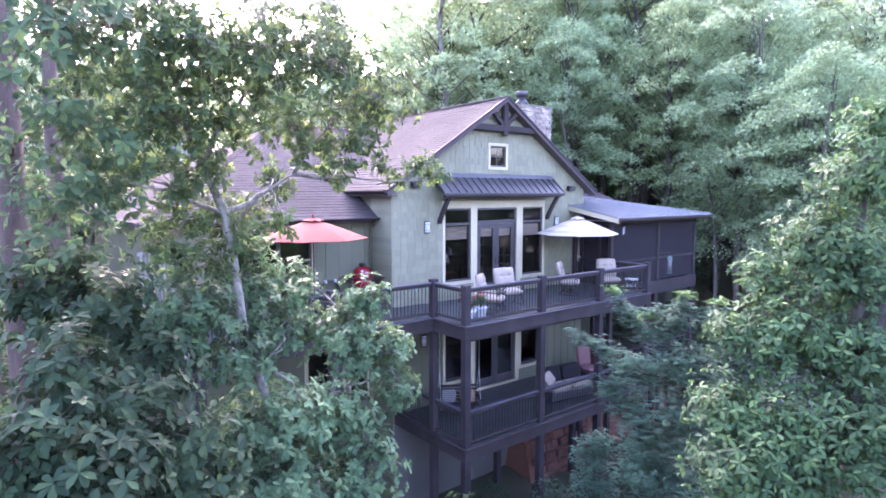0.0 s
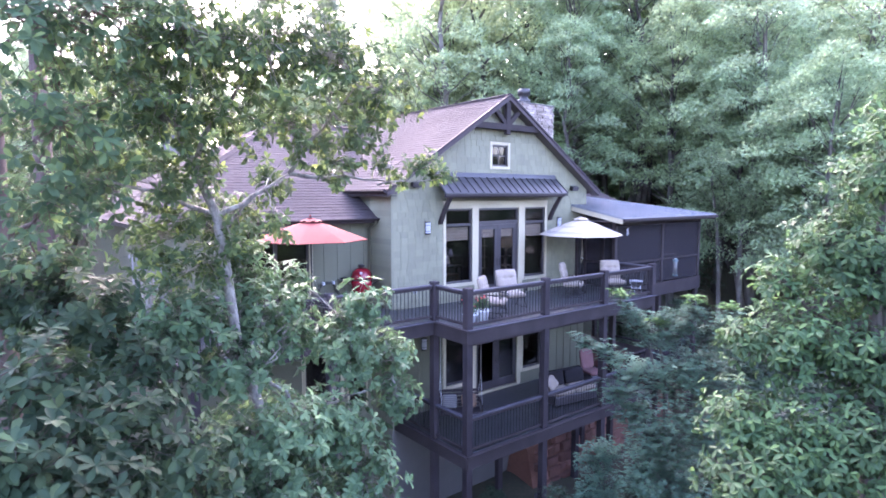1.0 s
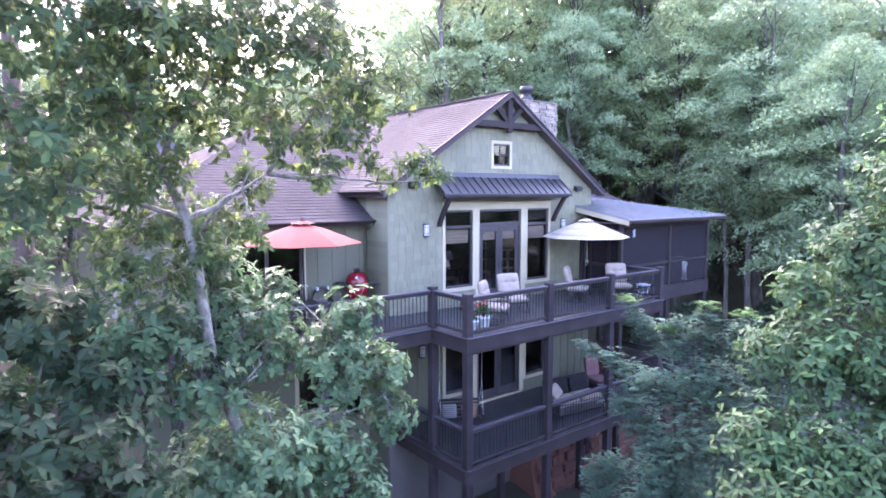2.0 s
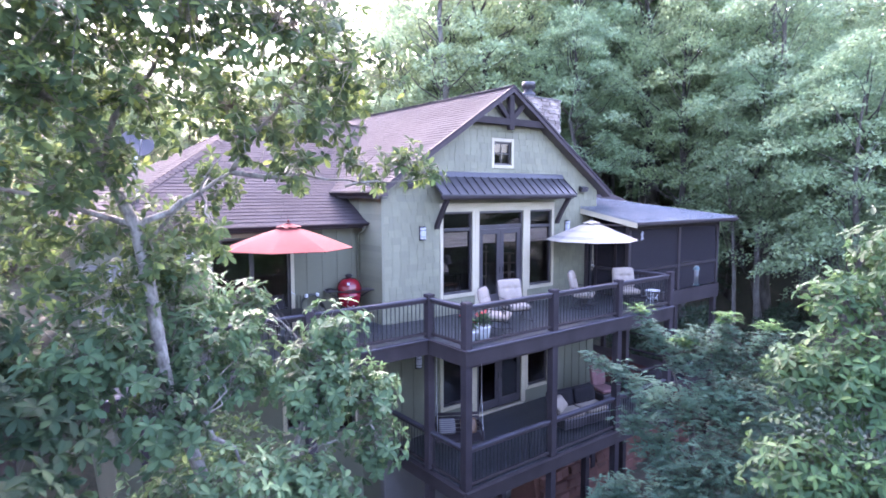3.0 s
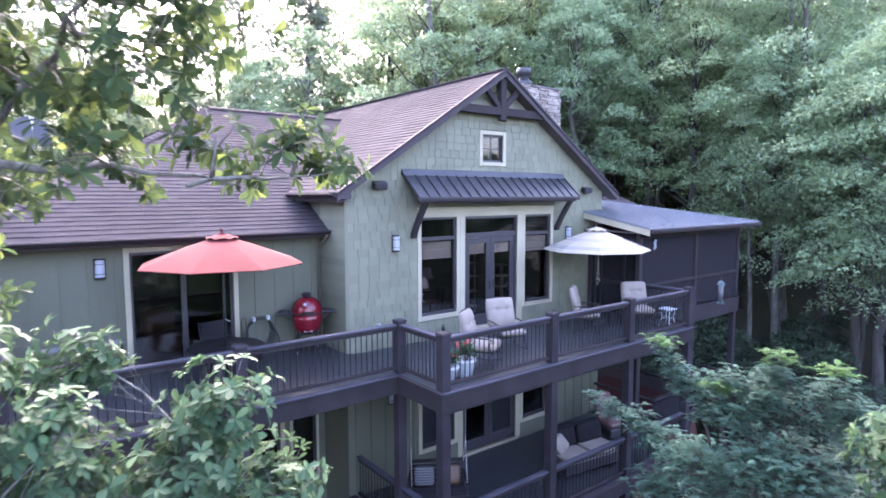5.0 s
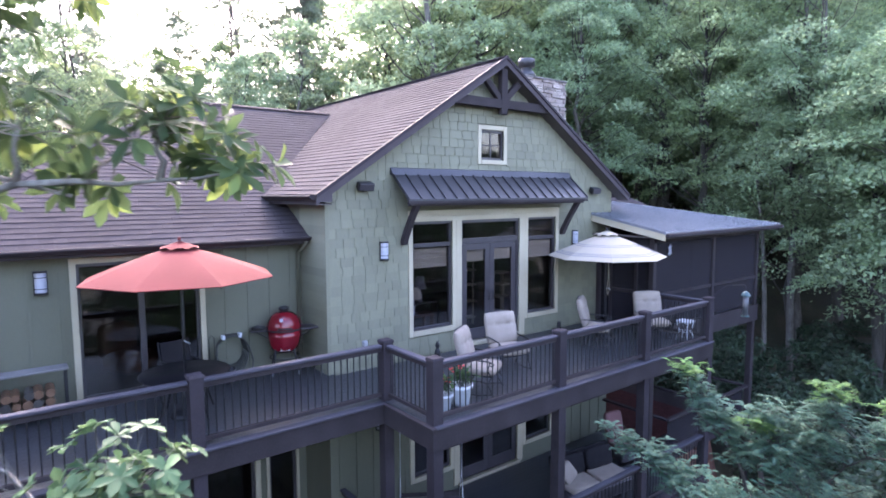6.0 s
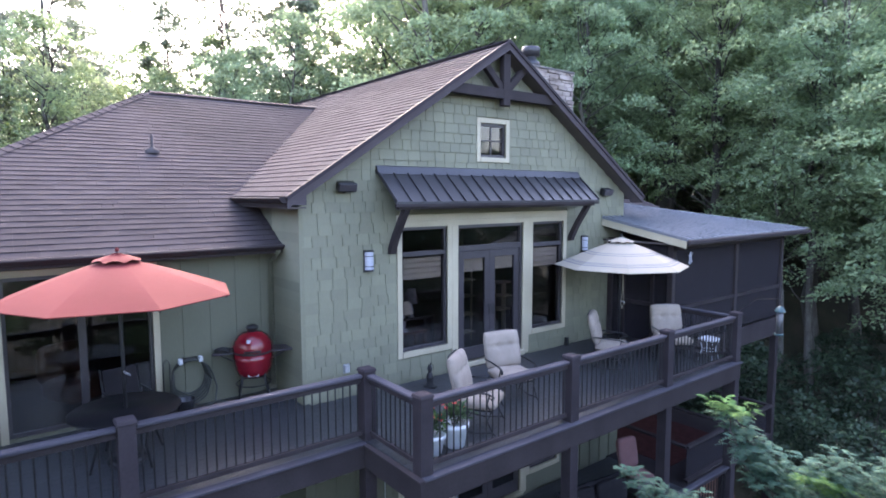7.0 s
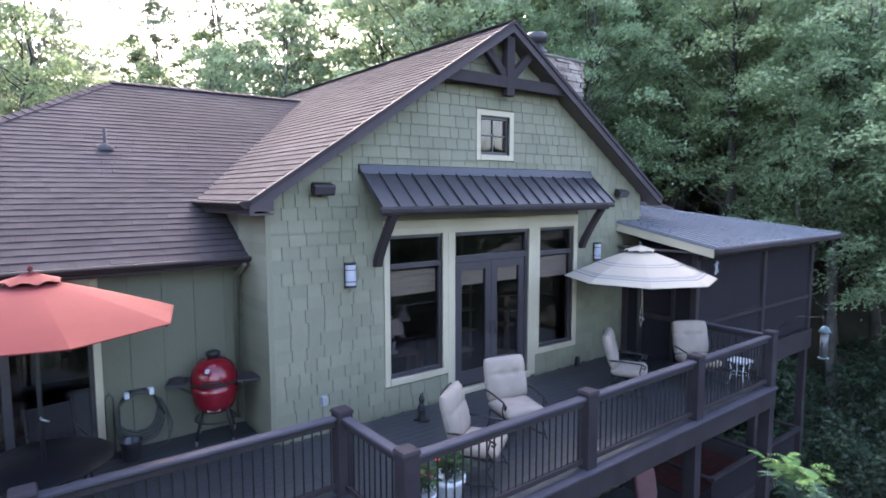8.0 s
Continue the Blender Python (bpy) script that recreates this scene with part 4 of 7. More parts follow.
for y in (14.9, 16.6, PY1 - 0.14):
    part("porch_post", Shape().box(PX1 - 0.13, PX1 + 0.01, y, y + 0.14, 0.0, RZ - 0.2), BROWN, porch, bevel=0.008)
part("porch_post", Shape().box(PX0 - 0.01, PX0 + 0.13, F_Y - 0.16, F_Y - 0.03, 0.0, RZ - 0.1), BROWN, porch, bevel=0.008)
part("porch_rail", Shape().box(PX0, PX1, PY0 + 0.02, PY0 + 0.12, 0.86, 0.94), BROWN, porch)
part("porch_header", Shape().box(PX0, PX1, PY0, PY0 + 0.14, RZ - 0.32, RZ - 0.175), BROWN, porch)
for a, b in ((PX0 + 0.13, 20.68), (20.82, PX1 - 0.13)):
    part("screen", Shape().box(a, b, PY0 + 0.06, PY0 + 0.064, 0.02, RZ - 0.325), SCREEN, porch, "dark insect screen")
part("screen", Shape().box(PX1 - 0.07, PX1 - 0.066, PY0 + 0.14, PY1 - 0.15, 0.02, RZ - 0.2), SCREEN, porch, "dark insect screen")
part("screen", Shape().box(PX0 + 0.05, PX0 + 0.054, PY0 + 0.15, F_Y - 0.17, 0.02, RZ - 0.2), SCREEN, porch, "dark insect screen")
sdoor = part("screen_door", Shape().box(PX0 + 0.0, PX0 + 0.045, PY0 + 0.5, PY0 + 0.58, 0.02, 2.1).box(PX0 + 0.0, PX0 + 0.045, PY0 + 1.3, PY0 + 1.38, 0.02, 2.1).box(PX0 + 0.0, PX0 + 0.045, PY0 + 0.58, PY0 + 1.3, 2.02, 2.1), BROWN, porch, "dark screen door")
part("rail", Shape().box(PX0 + 0.0, PX0 + 0.045, PY0 + 0.58, PY0 + 1.3, 0.9, 1.0), BROWN, sdoor)
for x in (PX0 + 0.1, 20.7, PX1 - 0.1):
    for y in (PY0 + 0.1, PY1 - 0.2):
        part("stilt", Shape().box(x - 0.09, x + 0.09, y - 0.09, y + 0.09, ground_z(x, y) - 0.4, -0.5), BROWN, porch, bevel=0.01)
# lower porch floor and its rails
part("lower_porch_floor", Shape().box(17.8, 22.6, 12.4, 18.0, -3.6, -3.4), BROWN, porch, "dark lower porch floor")
part("rug", Shape().box(18.6, 21.4, 13.2, 16.5, -3.398, -3.38), RUG, porch, "faded red rug")
for p, q in (((18.0, 12.45, -2.45), (22.5, 12.45, -2.45)), ((22.5, 12.45, -2.45), (22.5, 17.9, -2.45)), ((18.0, 12.45, -3.3), (22.5, 12.45, -3.3)), ((18.0, 12.45, -2.45), (18.0, 14.5, -2.45)), ((20.2, 12.5, -2.45), (20.2, 15.0, -2.45))):
    part("lower_porch_rail", Shape().beam(p, q, 0.12, 0.06), BROWN, porch, bevel=0.006)
part("lower_porch_screen", Shape().box(18.1, 22.4, 12.5, 12.504, -3.3, -2.5), SCREEN, porch)


# ---- decks ----
def rail_run(parent, p, q, z, top=1.0, step=0.118, wide=0.1):
    """Top rail, bottom rail and round balusters between two posts at deck level z."""
    p, q = Vector((*p, 0)), Vector((*q, 0))
    d = (q - p).normalized()
    a, b = p + d * wide, q - d * wide
    up = Vector((0, 0, 1))
    part("top_rail", Shape().beam(a + up * (z + top - 0.025), b + up * (z + top - 0.025), 0.13, 0.05), RAILTOP, parent, bevel=0.012)
    part("under_rail", Shape().beam(a + up * (z + top - 0.09), b + up * (z + top - 0.09), 0.045, 0.08), BROWN, parent)
    part("bottom_rail", Shape().beam(a + up * (z + 0.11), b + up * (z + 0.11), 0.05, 0.07), BROWN, parent, bevel=0.006)
    n = max(2, int((b - a).length / step))
    for i in range(n):
        c = a + (b - a) * ((i + 0.5) / n)
        part("baluster", BALUSTER, BLACK, parent, m=Matrix.Translation((c.x, c.y, z + 0.14)) @ Matrix.Diagonal((1, 1, top - 0.27, 1)))


BALUSTER = Shape().lathe([(0.0115, 0), (0.0115, 1)], 7).mesh("baluster", BLACK, True)
POST = Shape().box(-0.095, 0.095, -0.095, 0.095, 0, 1).mesh("post", BROWN_P)
CAP = Shape().hull([(-0.115, -0.115, 0), (0.115, -0.115, 0), (0.115, 0.115, 0), (-0.115, 0.115, 0)], [(-0.1, -0.1, 0.05), (0.1, -0.1, 0.05), (0.1, 0.1, 0.05), (-0.1, 0.1, 0.05)]).mesh("post_cap", BROWN_P, False, 0.008)
BOARD = Shape().box(0, 1, 0, 0.135, -0.03, 0).mesh("deck_board", DECKING)


def rail_post(parent, x, y, z0, z1):
    part("post", POST, BROWN_P, parent, m=Matrix.Translation((x, y, z0)) @ Matrix.Diagonal((1, 1, z1 - z0, 1)))
    part("post_cap", CAP, BROWN_P, parent, m=Matrix.Translation((x, y, z1)))


AX, CX, DX, EX, FY, BY = 9.36, 12.29, 15.05, 17.73, 11.31, 12.73
deck = thing("upper_deck", "brown timber upper deck with blue-grey boards", "deck")
for i in range(24):
    y = FY - 0.06 + 0.1405 * i
    if y + 0.135 > F_Y:
        break
    part("deck_board", BOARD, DECKING, deck, m=Matrix.Translation((AX - 0.08, y, 0)) @ Matrix.Diagonal((EX - AX + 0.1, 1, 1, 1)))
for i in range(22):
    y = BY - 0.06 + 0.1405 * i
    if y + 0.135 > L_Y - 0.02:
        break
    part("deck_board", BOARD, DECKING, deck, m=Matrix.Translation((2.2, y, 0)) @ Matrix.Diagonal(((AX - 0.09 if y < F_Y - 0.1 else G_L - 0.03) - 2.2, 1, 1, 1)))
for x in (AX, CX, DX, EX):
    rail_post(deck, x, FY, ground_z(x, FY) - 0.3 if x < 17 else -7.2, 1.03)
rail_post(deck, AX, BY, ground_z(AX, BY) - 0.3, 1.03)
for x in (6.18, 3.0):
    rail_post(deck, x, BY, ground_z(x, BY) - 0.3, 1.03)
for a, b in ((AX, CX), (CX, DX), (DX, EX)):
    rail_run(deck, (a, FY), (b, FY), 0.0)
rail_run(deck, (AX, FY), (AX, BY), 0.0)
rail_run(deck, (AX, BY), (6.18, BY), 0.0)
rail_run(deck, (6.18, BY), (3.0, BY), 0.0)
rail_run(deck, (3.0, BY), (3.0, L_Y), 0.0)
rail_run(deck, (EX, FY), (EX, PY0 - 0.02), 0.0)
for x0, x1, y0, y1 in ((AX - 0.10, EX + 0.05, FY - 0.13, FY - 0.09), (2.2, AX - 0.1, BY - 0.13, BY - 0.09)):
    part("rim_board", Shape().box(x0, x1, y0, y1, -0.38, -0.03), BROWN, deck, bevel=0.004)
    part("rim_ledge", Shape().box(x0, x1, y0 - 0.05, y0 + 0.10, -0.028, 0.004), RAILTOP, deck, "weathered ledge board", bevel=0.004)
part("rim_board", Shape().box(AX - 0.13, AX - 0.09, FY - 0.13, BY - 0.13, -0.38, -0.03), BROWN, deck, bevel=0.004)
part("rim_ledge", Shape().box(AX - 0.18, AX - 0.09, FY - 0.18, BY - 0.19, -0.028, 0.005), BROWN, deck, bevel=0.004)
part("rim_board", Shape().box(EX + 0.02, EX + 0.06, FY - 0.09, F_Y, -0.38, -0.03), BROWN, deck)
for i in range(22):
    x = AX + 0.1 + 0.4 * i
    if x < EX:
        part("joist", Shape().box(x - 0.02, x + 0.02, FY - 0.08, F_Y, -0.27, -0.032), BROWN, deck)
part("beam", Shape().box(AX, EX, FY - 0.05, FY + 0.05, -0.45, -0.28), BROWN, deck)
part("soffit", Shape().box(2.3, AX - 0.1, BY - 0.05, L_Y - 0.03, -0.3, -0.27), BROWN, deck)

LZ = -3.36
low_deck = thing("lower_deck", "shaded lower deck with brown railings", "deck")
for i in range(24):
    y = FY - 0.06 + 0.1405 * i
    if y + 0.135 > F_Y:
        break
    part("deck_board", BOARD, DECKING, low_deck, m=Matrix.Translation((AX - 0.08, y, LZ)) @ Matrix.Diagonal((EX - AX + 0.1, 1, 1, 1)))
for a, b in ((AX, CX), (CX, DX), (DX, EX)):
    rail_run(low_deck, (a, FY), (b, FY), LZ)
rail_run(low_deck, (AX, FY), (AX, BY), LZ)
rail_run(low_deck, (AX, BY), (AX, F_Y - 0.05), LZ)
part("rim_board", Shape().box(AX - 0.10, EX + 0.05, FY - 0.13, FY - 0.09, LZ - 0.36, LZ - 0.03), BROWN, low_deck, bevel=0.004)
part("rim_ledge", Shape().box(AX - 0.10, EX + 0.05, FY - 0.18, FY - 0.02, LZ - 0.028, LZ + 0.004), BROWN, low_deck, bevel=0.004)
part("rim_board", Shape().box(AX - 0.13, AX - 0.09, FY - 0.09, F_Y, LZ - 0.36, LZ - 0.03), BROWN, low_deck, bevel=0.004)
part("rim_ledge", Shape().box(AX - 0.18, AX - 0.02, FY - 0.1, F_Y, LZ - 0.028, LZ + 0.005), BROWN, low_deck, bevel=0.004)
part("soffit", Shape().box(AX - 0.05, EX, FY - 0.05, F_Y - 0.02, LZ - 0.3, LZ - 0.27), BROWN, low_deck)
for x, y in ((13.0, 13.9), (15.9, 13.0), (17.0, 13.6)):
    part("stilt", Shape().box(x - 0.1, x + 0.1, y - 0.1, y + 0.1, ground_z(x, y) - 0.3, LZ - 0.3), BROWN_P, low_deck, bevel=0.01)

# red rubble wall under the lower deck
bank = thing("rubble_bank", "red clay and stone bank under the deck", "stone wall", kind="structure")
part("earth", Shape().hull([(13.8, 12.8, -7.6), (23.5, 13.4, -7.6), (23.5, 18, -7.6), (13.8, 14.58, -7.6)], [(14.4, 13.9, -5.6), (23.5, 14.2, -4.4), (23.5, 18, -4.2), (14.4, 14.58, -5.0)]), CLAY, bank, "red clay slope")
_r = random.Random(5)
_rub = Shape().hull([(0.05, -1, 0.1), (0.9, -0.9, 0), (1, 0, 0), (0, 0, 0)], [(0.1, -0.75, 0.9), (0.95, -0.8, 1), (1, 0, 1), (0, 0, 1)]).mesh("stone", REDSTONE, False, 0.05)
for r in range(8):
    x = (14.2 if r < 5 else 15.4) + _r.uniform(0, 0.4)
    z = -7.2 + 0.32 * r
    while x < 23.0:
        w = _r.uniform(0.3, 0.75)
        t = (z + 7.4) / 2.6
        part("stone", _rub, REDSTONE, bank, m=Matrix.Translation((x, 13.02 + 0.98 * t + 0.03 * (x - 11.3), z)) @ Matrix.Rotation(_r.uniform(-0.1, 0.1), 4, "Y") @ Matrix.Diagonal((w - 0.03, _r.uniform(0.1, 0.25), 0.31, 1)))
        x += w

# slatted screen at the end of the deck
slats = thing("slat_screen", "tall weathered grey vertical slat screen at the deck end", "screen")
for i in range(9):
    part("slat", Shape().box(2.35 + 0.085 * i, 2.39 + 0.085 * i, 15.0, 15.03, -0.6, 2.1), GREYWOOD, slats)
for z in (-0.4, 0.8, 2.0):
    part("rail", Shape().box(2.3, 3.12, 15.032, 15.07, z, z + 0.08), GREYWOOD, slats)


# ---- fixtures on the walls ----
def wall_lantern(x, z, y):
    t = thing("wall_lantern", "black and frosted white wall lantern", "wall lamp", "lanterns on the walls", Matrix.Translation((x, y, z)))
    part("backplate", Shape().box(-0.1, 0.1, -0.03, -0.001, -0.2, 0.2), BLACK, t, bevel=0.005)
    g = Shape()
    k = 10
    low = [(0.085 * math.cos(math.pi * i / k), -0.03 - 0.085 * math.sin(math.pi * i / k), -0.17) for i in range(k + 1)]
    g.hull(list(reversed(low)), [(a, b, 0.17) for a, b, c in reversed(low)])
    part("diffuser", g, LAMPGLASS, t, "frosted white half-round glass", smooth=False)
    for zz in (-0.185, -0.10, 0.085, 0.17):
        h = 0.03 if abs(zz) > 0.12 else 0.012
        b = Shape()
        ring = [(0.1 * math.cos(math.pi * i / k), -0.025 - 0.1 * math.sin(math.pi * i / k), zz) for i in range(k + 1)]
        b.hull(list(reversed(ring)), [(p, q, zz + h) for p, q, r in reversed(ring)])
        part("band", b, BLACK, t)
    return t


for x, z, y in ((10.49, 2.42, F_Y - 0.03), (16.61, 2.41, F_Y - 0.03), (4.62, 2.17, L_Y), (10.35, -1.22, F_Y)):
    wall_lantern(x, z, y)


def wall_speaker(x, z):
    t = thing("wall_speaker", "small black outdoor speaker under the eave", "speaker", "wall speakers", Matrix.Translation((x, F_Y - 0.03, z)) @ Matrix.Rotation(0.18, 4, "X"))
    part("cabinet", Shape().hull([(-0.19, -0.16, -0.09), (0.19, -0.16, -0.09), (0.15, 0.0, -0.07), (-0.15, 0.0, -0.07)], [(-0.19, -0.18, 0.07), (0.19, -0.18, 0.07), (0.15, 0.0, 0.09), (-0.15, 0.0, 0.09)]), BLACK, t, bevel=0.02)
    part("grille", Shape().hull([(-0.16, -0.182, -0.065), (0.16, -0.182, -0.065), (0.16, -0.17, -0.065), (-0.16, -0.17, -0.065)], [(-0.16, -0.196, 0.05), (0.16, -0.196, 0.05), (0.16, -0.17, 0.05), (-0.16, -0.17, 0.05)]), DARKFRAME, t)
    part("bracket", Shape().box(-0.03, 0.03, -0.02, 0.03, -0.13, -0.05), BLACK, t)


wall_speaker(10.02, 3.78)
wall_speaker(17.36, 3.70)
outlet = thing("outlet_box", "white weatherproof outlet box on the shake wall", "outlet", m=Matrix.Translation((10.0, F_Y - 0.03, 0.5)))
part("cover", Shape().box(-0.05, 0.05, -0.07, 0.0, -0.07, 0.07), GREYPLASTIC, outlet, bevel=0.012)
part("base", Shape().box(-0.058, 0.058, -0.018, 0.0, -0.085, 0.085), GREYPLASTIC, outlet, bevel=0.004)

# satellite dish on the wing roof
dish = thing("satellite_dish", "grey satellite dish on a mast at the roof end", "satellite dish", m=Matrix.Translation((3.7, 16.35, 3.34)))
part("mast", Shape().tube([(0, 0, -0.1), (0, 0, 0.9), (0.02, -0.05, 1.25)], 0.03), STEEL, dish, smooth=True)
_dm = Matrix.Translation((0.02, -0.14, 1.3)) @ Matrix.Rotation(radians(62), 4, "X")
_ds = Shape()
_ds.lathe([(0.001, 0), (0.12, 0.008), (0.24, 0.035), (0.34, 0.075), (0.345, 0.085), (0.33, 0.085), (0.23, 0.05), (0.001, 0.02)], 28)
_ds.v = [tuple(_dm @ Vector(p)) for p in _ds.v]
part("reflector", _ds, DARKFRAME, dish, "dark grey oval reflector", smooth=True)
part("feed_arm", Shape().tube([_dm @ Vector((0, -0.3, 0.06)), _dm @ Vector((0, -0.2, 0.4)), _dm @ Vector((0, 0, 0.5))], 0.014), STEEL, dish, smooth=True)
part("feed_horn", Shape().beam(_dm @ Vector((0, 0.02, 0.46)), _dm @ Vector((0, 0.02, 0.56)), 0.07, 0.07), STEEL, dish, bevel=0.01)


# ---- furniture on the upper deck ----
def patio_chair():
    t = thing("patio_chair", "black iron patio chair with tufted beige cushions", "chair", "chairs on the upper deck")
    part("seat_cushion", Shape().tufted(0.68, 0.64, 0.19, (0, -0.01, 0.44), tufts=((-0.14, -0.08, 0.03), (0.14, -0.08, 0.03))), CUSHION, t, "thick beige seat cushion", smooth=True)
    m = Matrix.Translation((0, 0.27, 0.50)) @ Matrix.Rotation(radians(76), 4, "X")
    part("back_cushion", Shape().tufted(0.72, 0.66, 0.19, (0, 0.32, 0.02), m, tufts=((-0.13, 0.38, 0.05), (0.13, 0.38, 0.05)), crease=0.38), CUSHION, t, "tufted beige back cushion", smooth=True)
    part("seat_frame", Shape().box(-0.29, 0.29, -0.28, 0.28, 0.335, 0.362), BLACK, t, bevel=0.008)
    b = Shape()
    for x in (-0.27, -0.09, 0.09, 0.27):
        b.tube([(x, 0.28, 0.34), (x, 0.34, 0.7), (x, 0.44, 1.08)], 0.011, 6)
    b.tube([(-0.28, 0.44, 1.06), (-0.2, 0.455, 1.13), (0.2, 0.455, 1.13), (0.28, 0.44, 1.06)], 0.013, 6)
    part("back_frame", b, BLACK, t, smooth=True)
    for x in (-0.35, 0.35):
        part("arm", Shape().tube([(x, 0.33, 0.66), (x, 0.1, 0.66), (x, -0.22, 0.64), (x, -0.31, 0.6), (x, -0.29, 0.55), (x, -0.25, 0.58)], 0.015, 7), BLACK, t, "scrolled iron arm", smooth=True)
        part("arm_post", Shape().tube([(x, -0.24, 0.63), (x, -0.2, 0.48), (x * 0.95, -0.26, 0.35)], 0.012, 6), BLACK, t, smooth=True)
        part("leg", Shape().tube([(x * 0.9, -0.26, 0.35), (x, -0.2, 0.22), (x, -0.3, 0.03), (x, -0.34, 0.012)], 0.013, 6), BLACK, t, smooth=True)
        part("leg", Shape().tube([(x * 0.9, 0.26, 0.35), (x, 0.2, 0.2), (x, 0.3, 0.03), (x, 0.34, 0.012)], 0.013, 6), BLACK, t, smooth=True)
        part("runner", Shape().tube([(x, -0.3, 0.05), (x, 0, 0.012), (x, 0.3, 0.05)], 0.012, 6), BLACK, t, smooth=True)
    return t


chair = patio_chair()
chair.matrix_basis = pose(11.0, 12.05, 0, rz=34)
copy_thing(chair, pose(12.27, 12.65, 0, rz=-14))
copy_thing(chair, pose(15.3, 12.75, 0, rz=32))
copy_thing(chair, pose(16.85, 12.25, 0, rz=-32))

tbl = thing("side_table", "small white iron side table by the railing", "table", m=pose(17.36, 11.68, 0))
part("tabletop", Shape().pillow(0.40, 0.40, 0.06, (0, 0, 0.47), e=0.5), WHITEPOT, tbl, "white padded top", smooth=True)
for i in range(4):
    a = math.pi / 4 + i * math.pi / 2
    c, s_ = math.cos(a), math.sin(a)
    part("leg", Shape().tube([(0.2 * c, 0.2 * s_, 0.45), (0.14 * c, 0.14 * s_, 0.25), (0.22 * c, 0.22 * s_, 0.0)], 0.011, 6), WHITEPOT, tbl, "white iron leg", smooth=True)
part("stretcher", Shape().tube([(0.15 * math.cos(2 * math.pi * i / 12), 0.15 * math.sin(2 * math.pi * i / 12), 0.22) for i in range(13)], 0.008, 5), WHITEPOT, tbl, smooth=True)


def umbrella(label, m, radius, top, rim, cloth, turn, pole_mat):
    t = thing("patio_umbrella", label, "umbrella", "patio umbrellas", m)
    s = Shape()
    k = len(s.v)
    ring = 48
    for i in range(9):
        u = i / 8
        for j in range(ring):
            a = 2 * math.pi * j / ring + turn
            w = (j % (ring // 8)) / (ring // 8)
            sag = 4 * w * (1 - w)
            r = (0.16 + (radius - 0.16) * u) * (1 - 0.076 * sag * u)
            z = top - 0.13 - (top - 0.13 - rim) * (u ** 1.12)
            s.v.append((r * math.cos(a), r * math.sin(a), z))
    for i in range(8):
        for j in range(ring):
            p, q = k + i * ring + j, k + i * ring + (j + 1) % ring
            s.f.append((p, q, q + ring, p + ring))
    s.v += [(x, y, z - 0.012) for x, y, z in s.v]
    n = len(s.v) // 2
    s.f += [tuple(n + i for i in reversed(f)) for f in s.f]
    s.f += [(8 * ring + j, 8 * ring + (j + 1) % ring, n + 8 * ring + (j + 1) % ring, n + 8 * ring + j) for j in range(ring)]
    can = part("canopy", s, cloth, t)
    v = Shape()
    for rr, zz in ((0.02, top - 0.02), (0.15, top - 0.065), (0.31, top - 0.135)):
        for j in range(ring):
            a = 2 * math.pi * j / ring + turn
            w = (j % 6) / 6
            v.v.append((rr * math.cos(a) * (1 - 0.1 * 4 * w * (1 - w)), rr * math.sin(a) * (1 - 0.1 * 4 * w * (1 - w)), zz + (0.03 * 4 * w * (1 - w) if rr > 0.3 else 0)))
    for i in range(2):
        for j in range(ring):
            p, q = i * ring + j, i * ring + (j + 1) % ring
            v.f.append((p, q, q + ring, p + ring))
    v.f.append(tuple(range(ring)))
    part("vent", v, cloth, can, smooth=True)
    part("pole", Shape().tube([(0, 0, 0.05), (0, 0, top)], 0.024, 10), pole_mat, t, smooth=True)
    part("finial", Shape().lathe([(0.0, 0.09), (0.02, 0.075), (0.028, 0.04), (0.015, 0.015), (0.03, 0.0)], 10, (0, 0, top - 0.035)), pole_mat if cloth is CREAMCLOTH else cloth, t, smooth=True)
    for i in range(8):
        a = turn + i * math.pi / 4
        rb = part("rib", Shape().beam((0.05 * math.cos(a), 0.05 * math.sin(a), top - 0.17), (radius * 0.98 * math.cos(a), radius * 0.98 * math.sin(a), rim - 0.03), 0.014, 0.02), pole_mat, t)
        part("strut", Shape().beam((0.04 * math.cos(a), 0.04 * math.sin(a), rim - 0.1), (radius * 0.55 * math.cos(a), radius * 0.55 * math.sin(a), (top + rim) / 2 - 0.09), 0.012, 0.016), pole_mat, rb)
    part("base", Shape().lathe([(0.0, 0.0), (0.26, 0.0), (0.26, 0.03), (0.22, 0.07), (0.05, 0.09), (0.045, 0.3), (0.0, 0.3)], 24), BLACK, t, "black cast base", smooth=True)
    part("crank", Shape().tube([(0, -0.03, 1.25), (0, -0.09, 1.25), (0.07, -0.09, 1.2)], 0.01, 6), STEEL, t, smooth=True)
    return t


umbrella("open faded coral red patio umbrella", pose(6.40, 14.15, 0), 1.476, 2.885, 2.295, REDCLOTH, radians(8), BLACK)
cream_umbrella = umbrella("open cream striped patio umbrella", pose(16.10, 13.12, 0), 1.445, 2.70, 2.055, CREAMCLOTH, radians(-3), BLACK)

# cords and a worn patch on the cream umbrella
part("cord", Shape().tube([(0.03, -0.05, 1.9), (0.0, -0.07, 1.5), (-0.06, -0.08, 1.2), (-0.02, -0.08, 1.08), (0.06, -0.07, 1.2), (0.04, -0.05, 1.85)], 0.007, 5), TRIM, cream_umbrella, "pale hanging cord", smooth=True)
_a, _b = radians(-70.0), radians(-52.0)
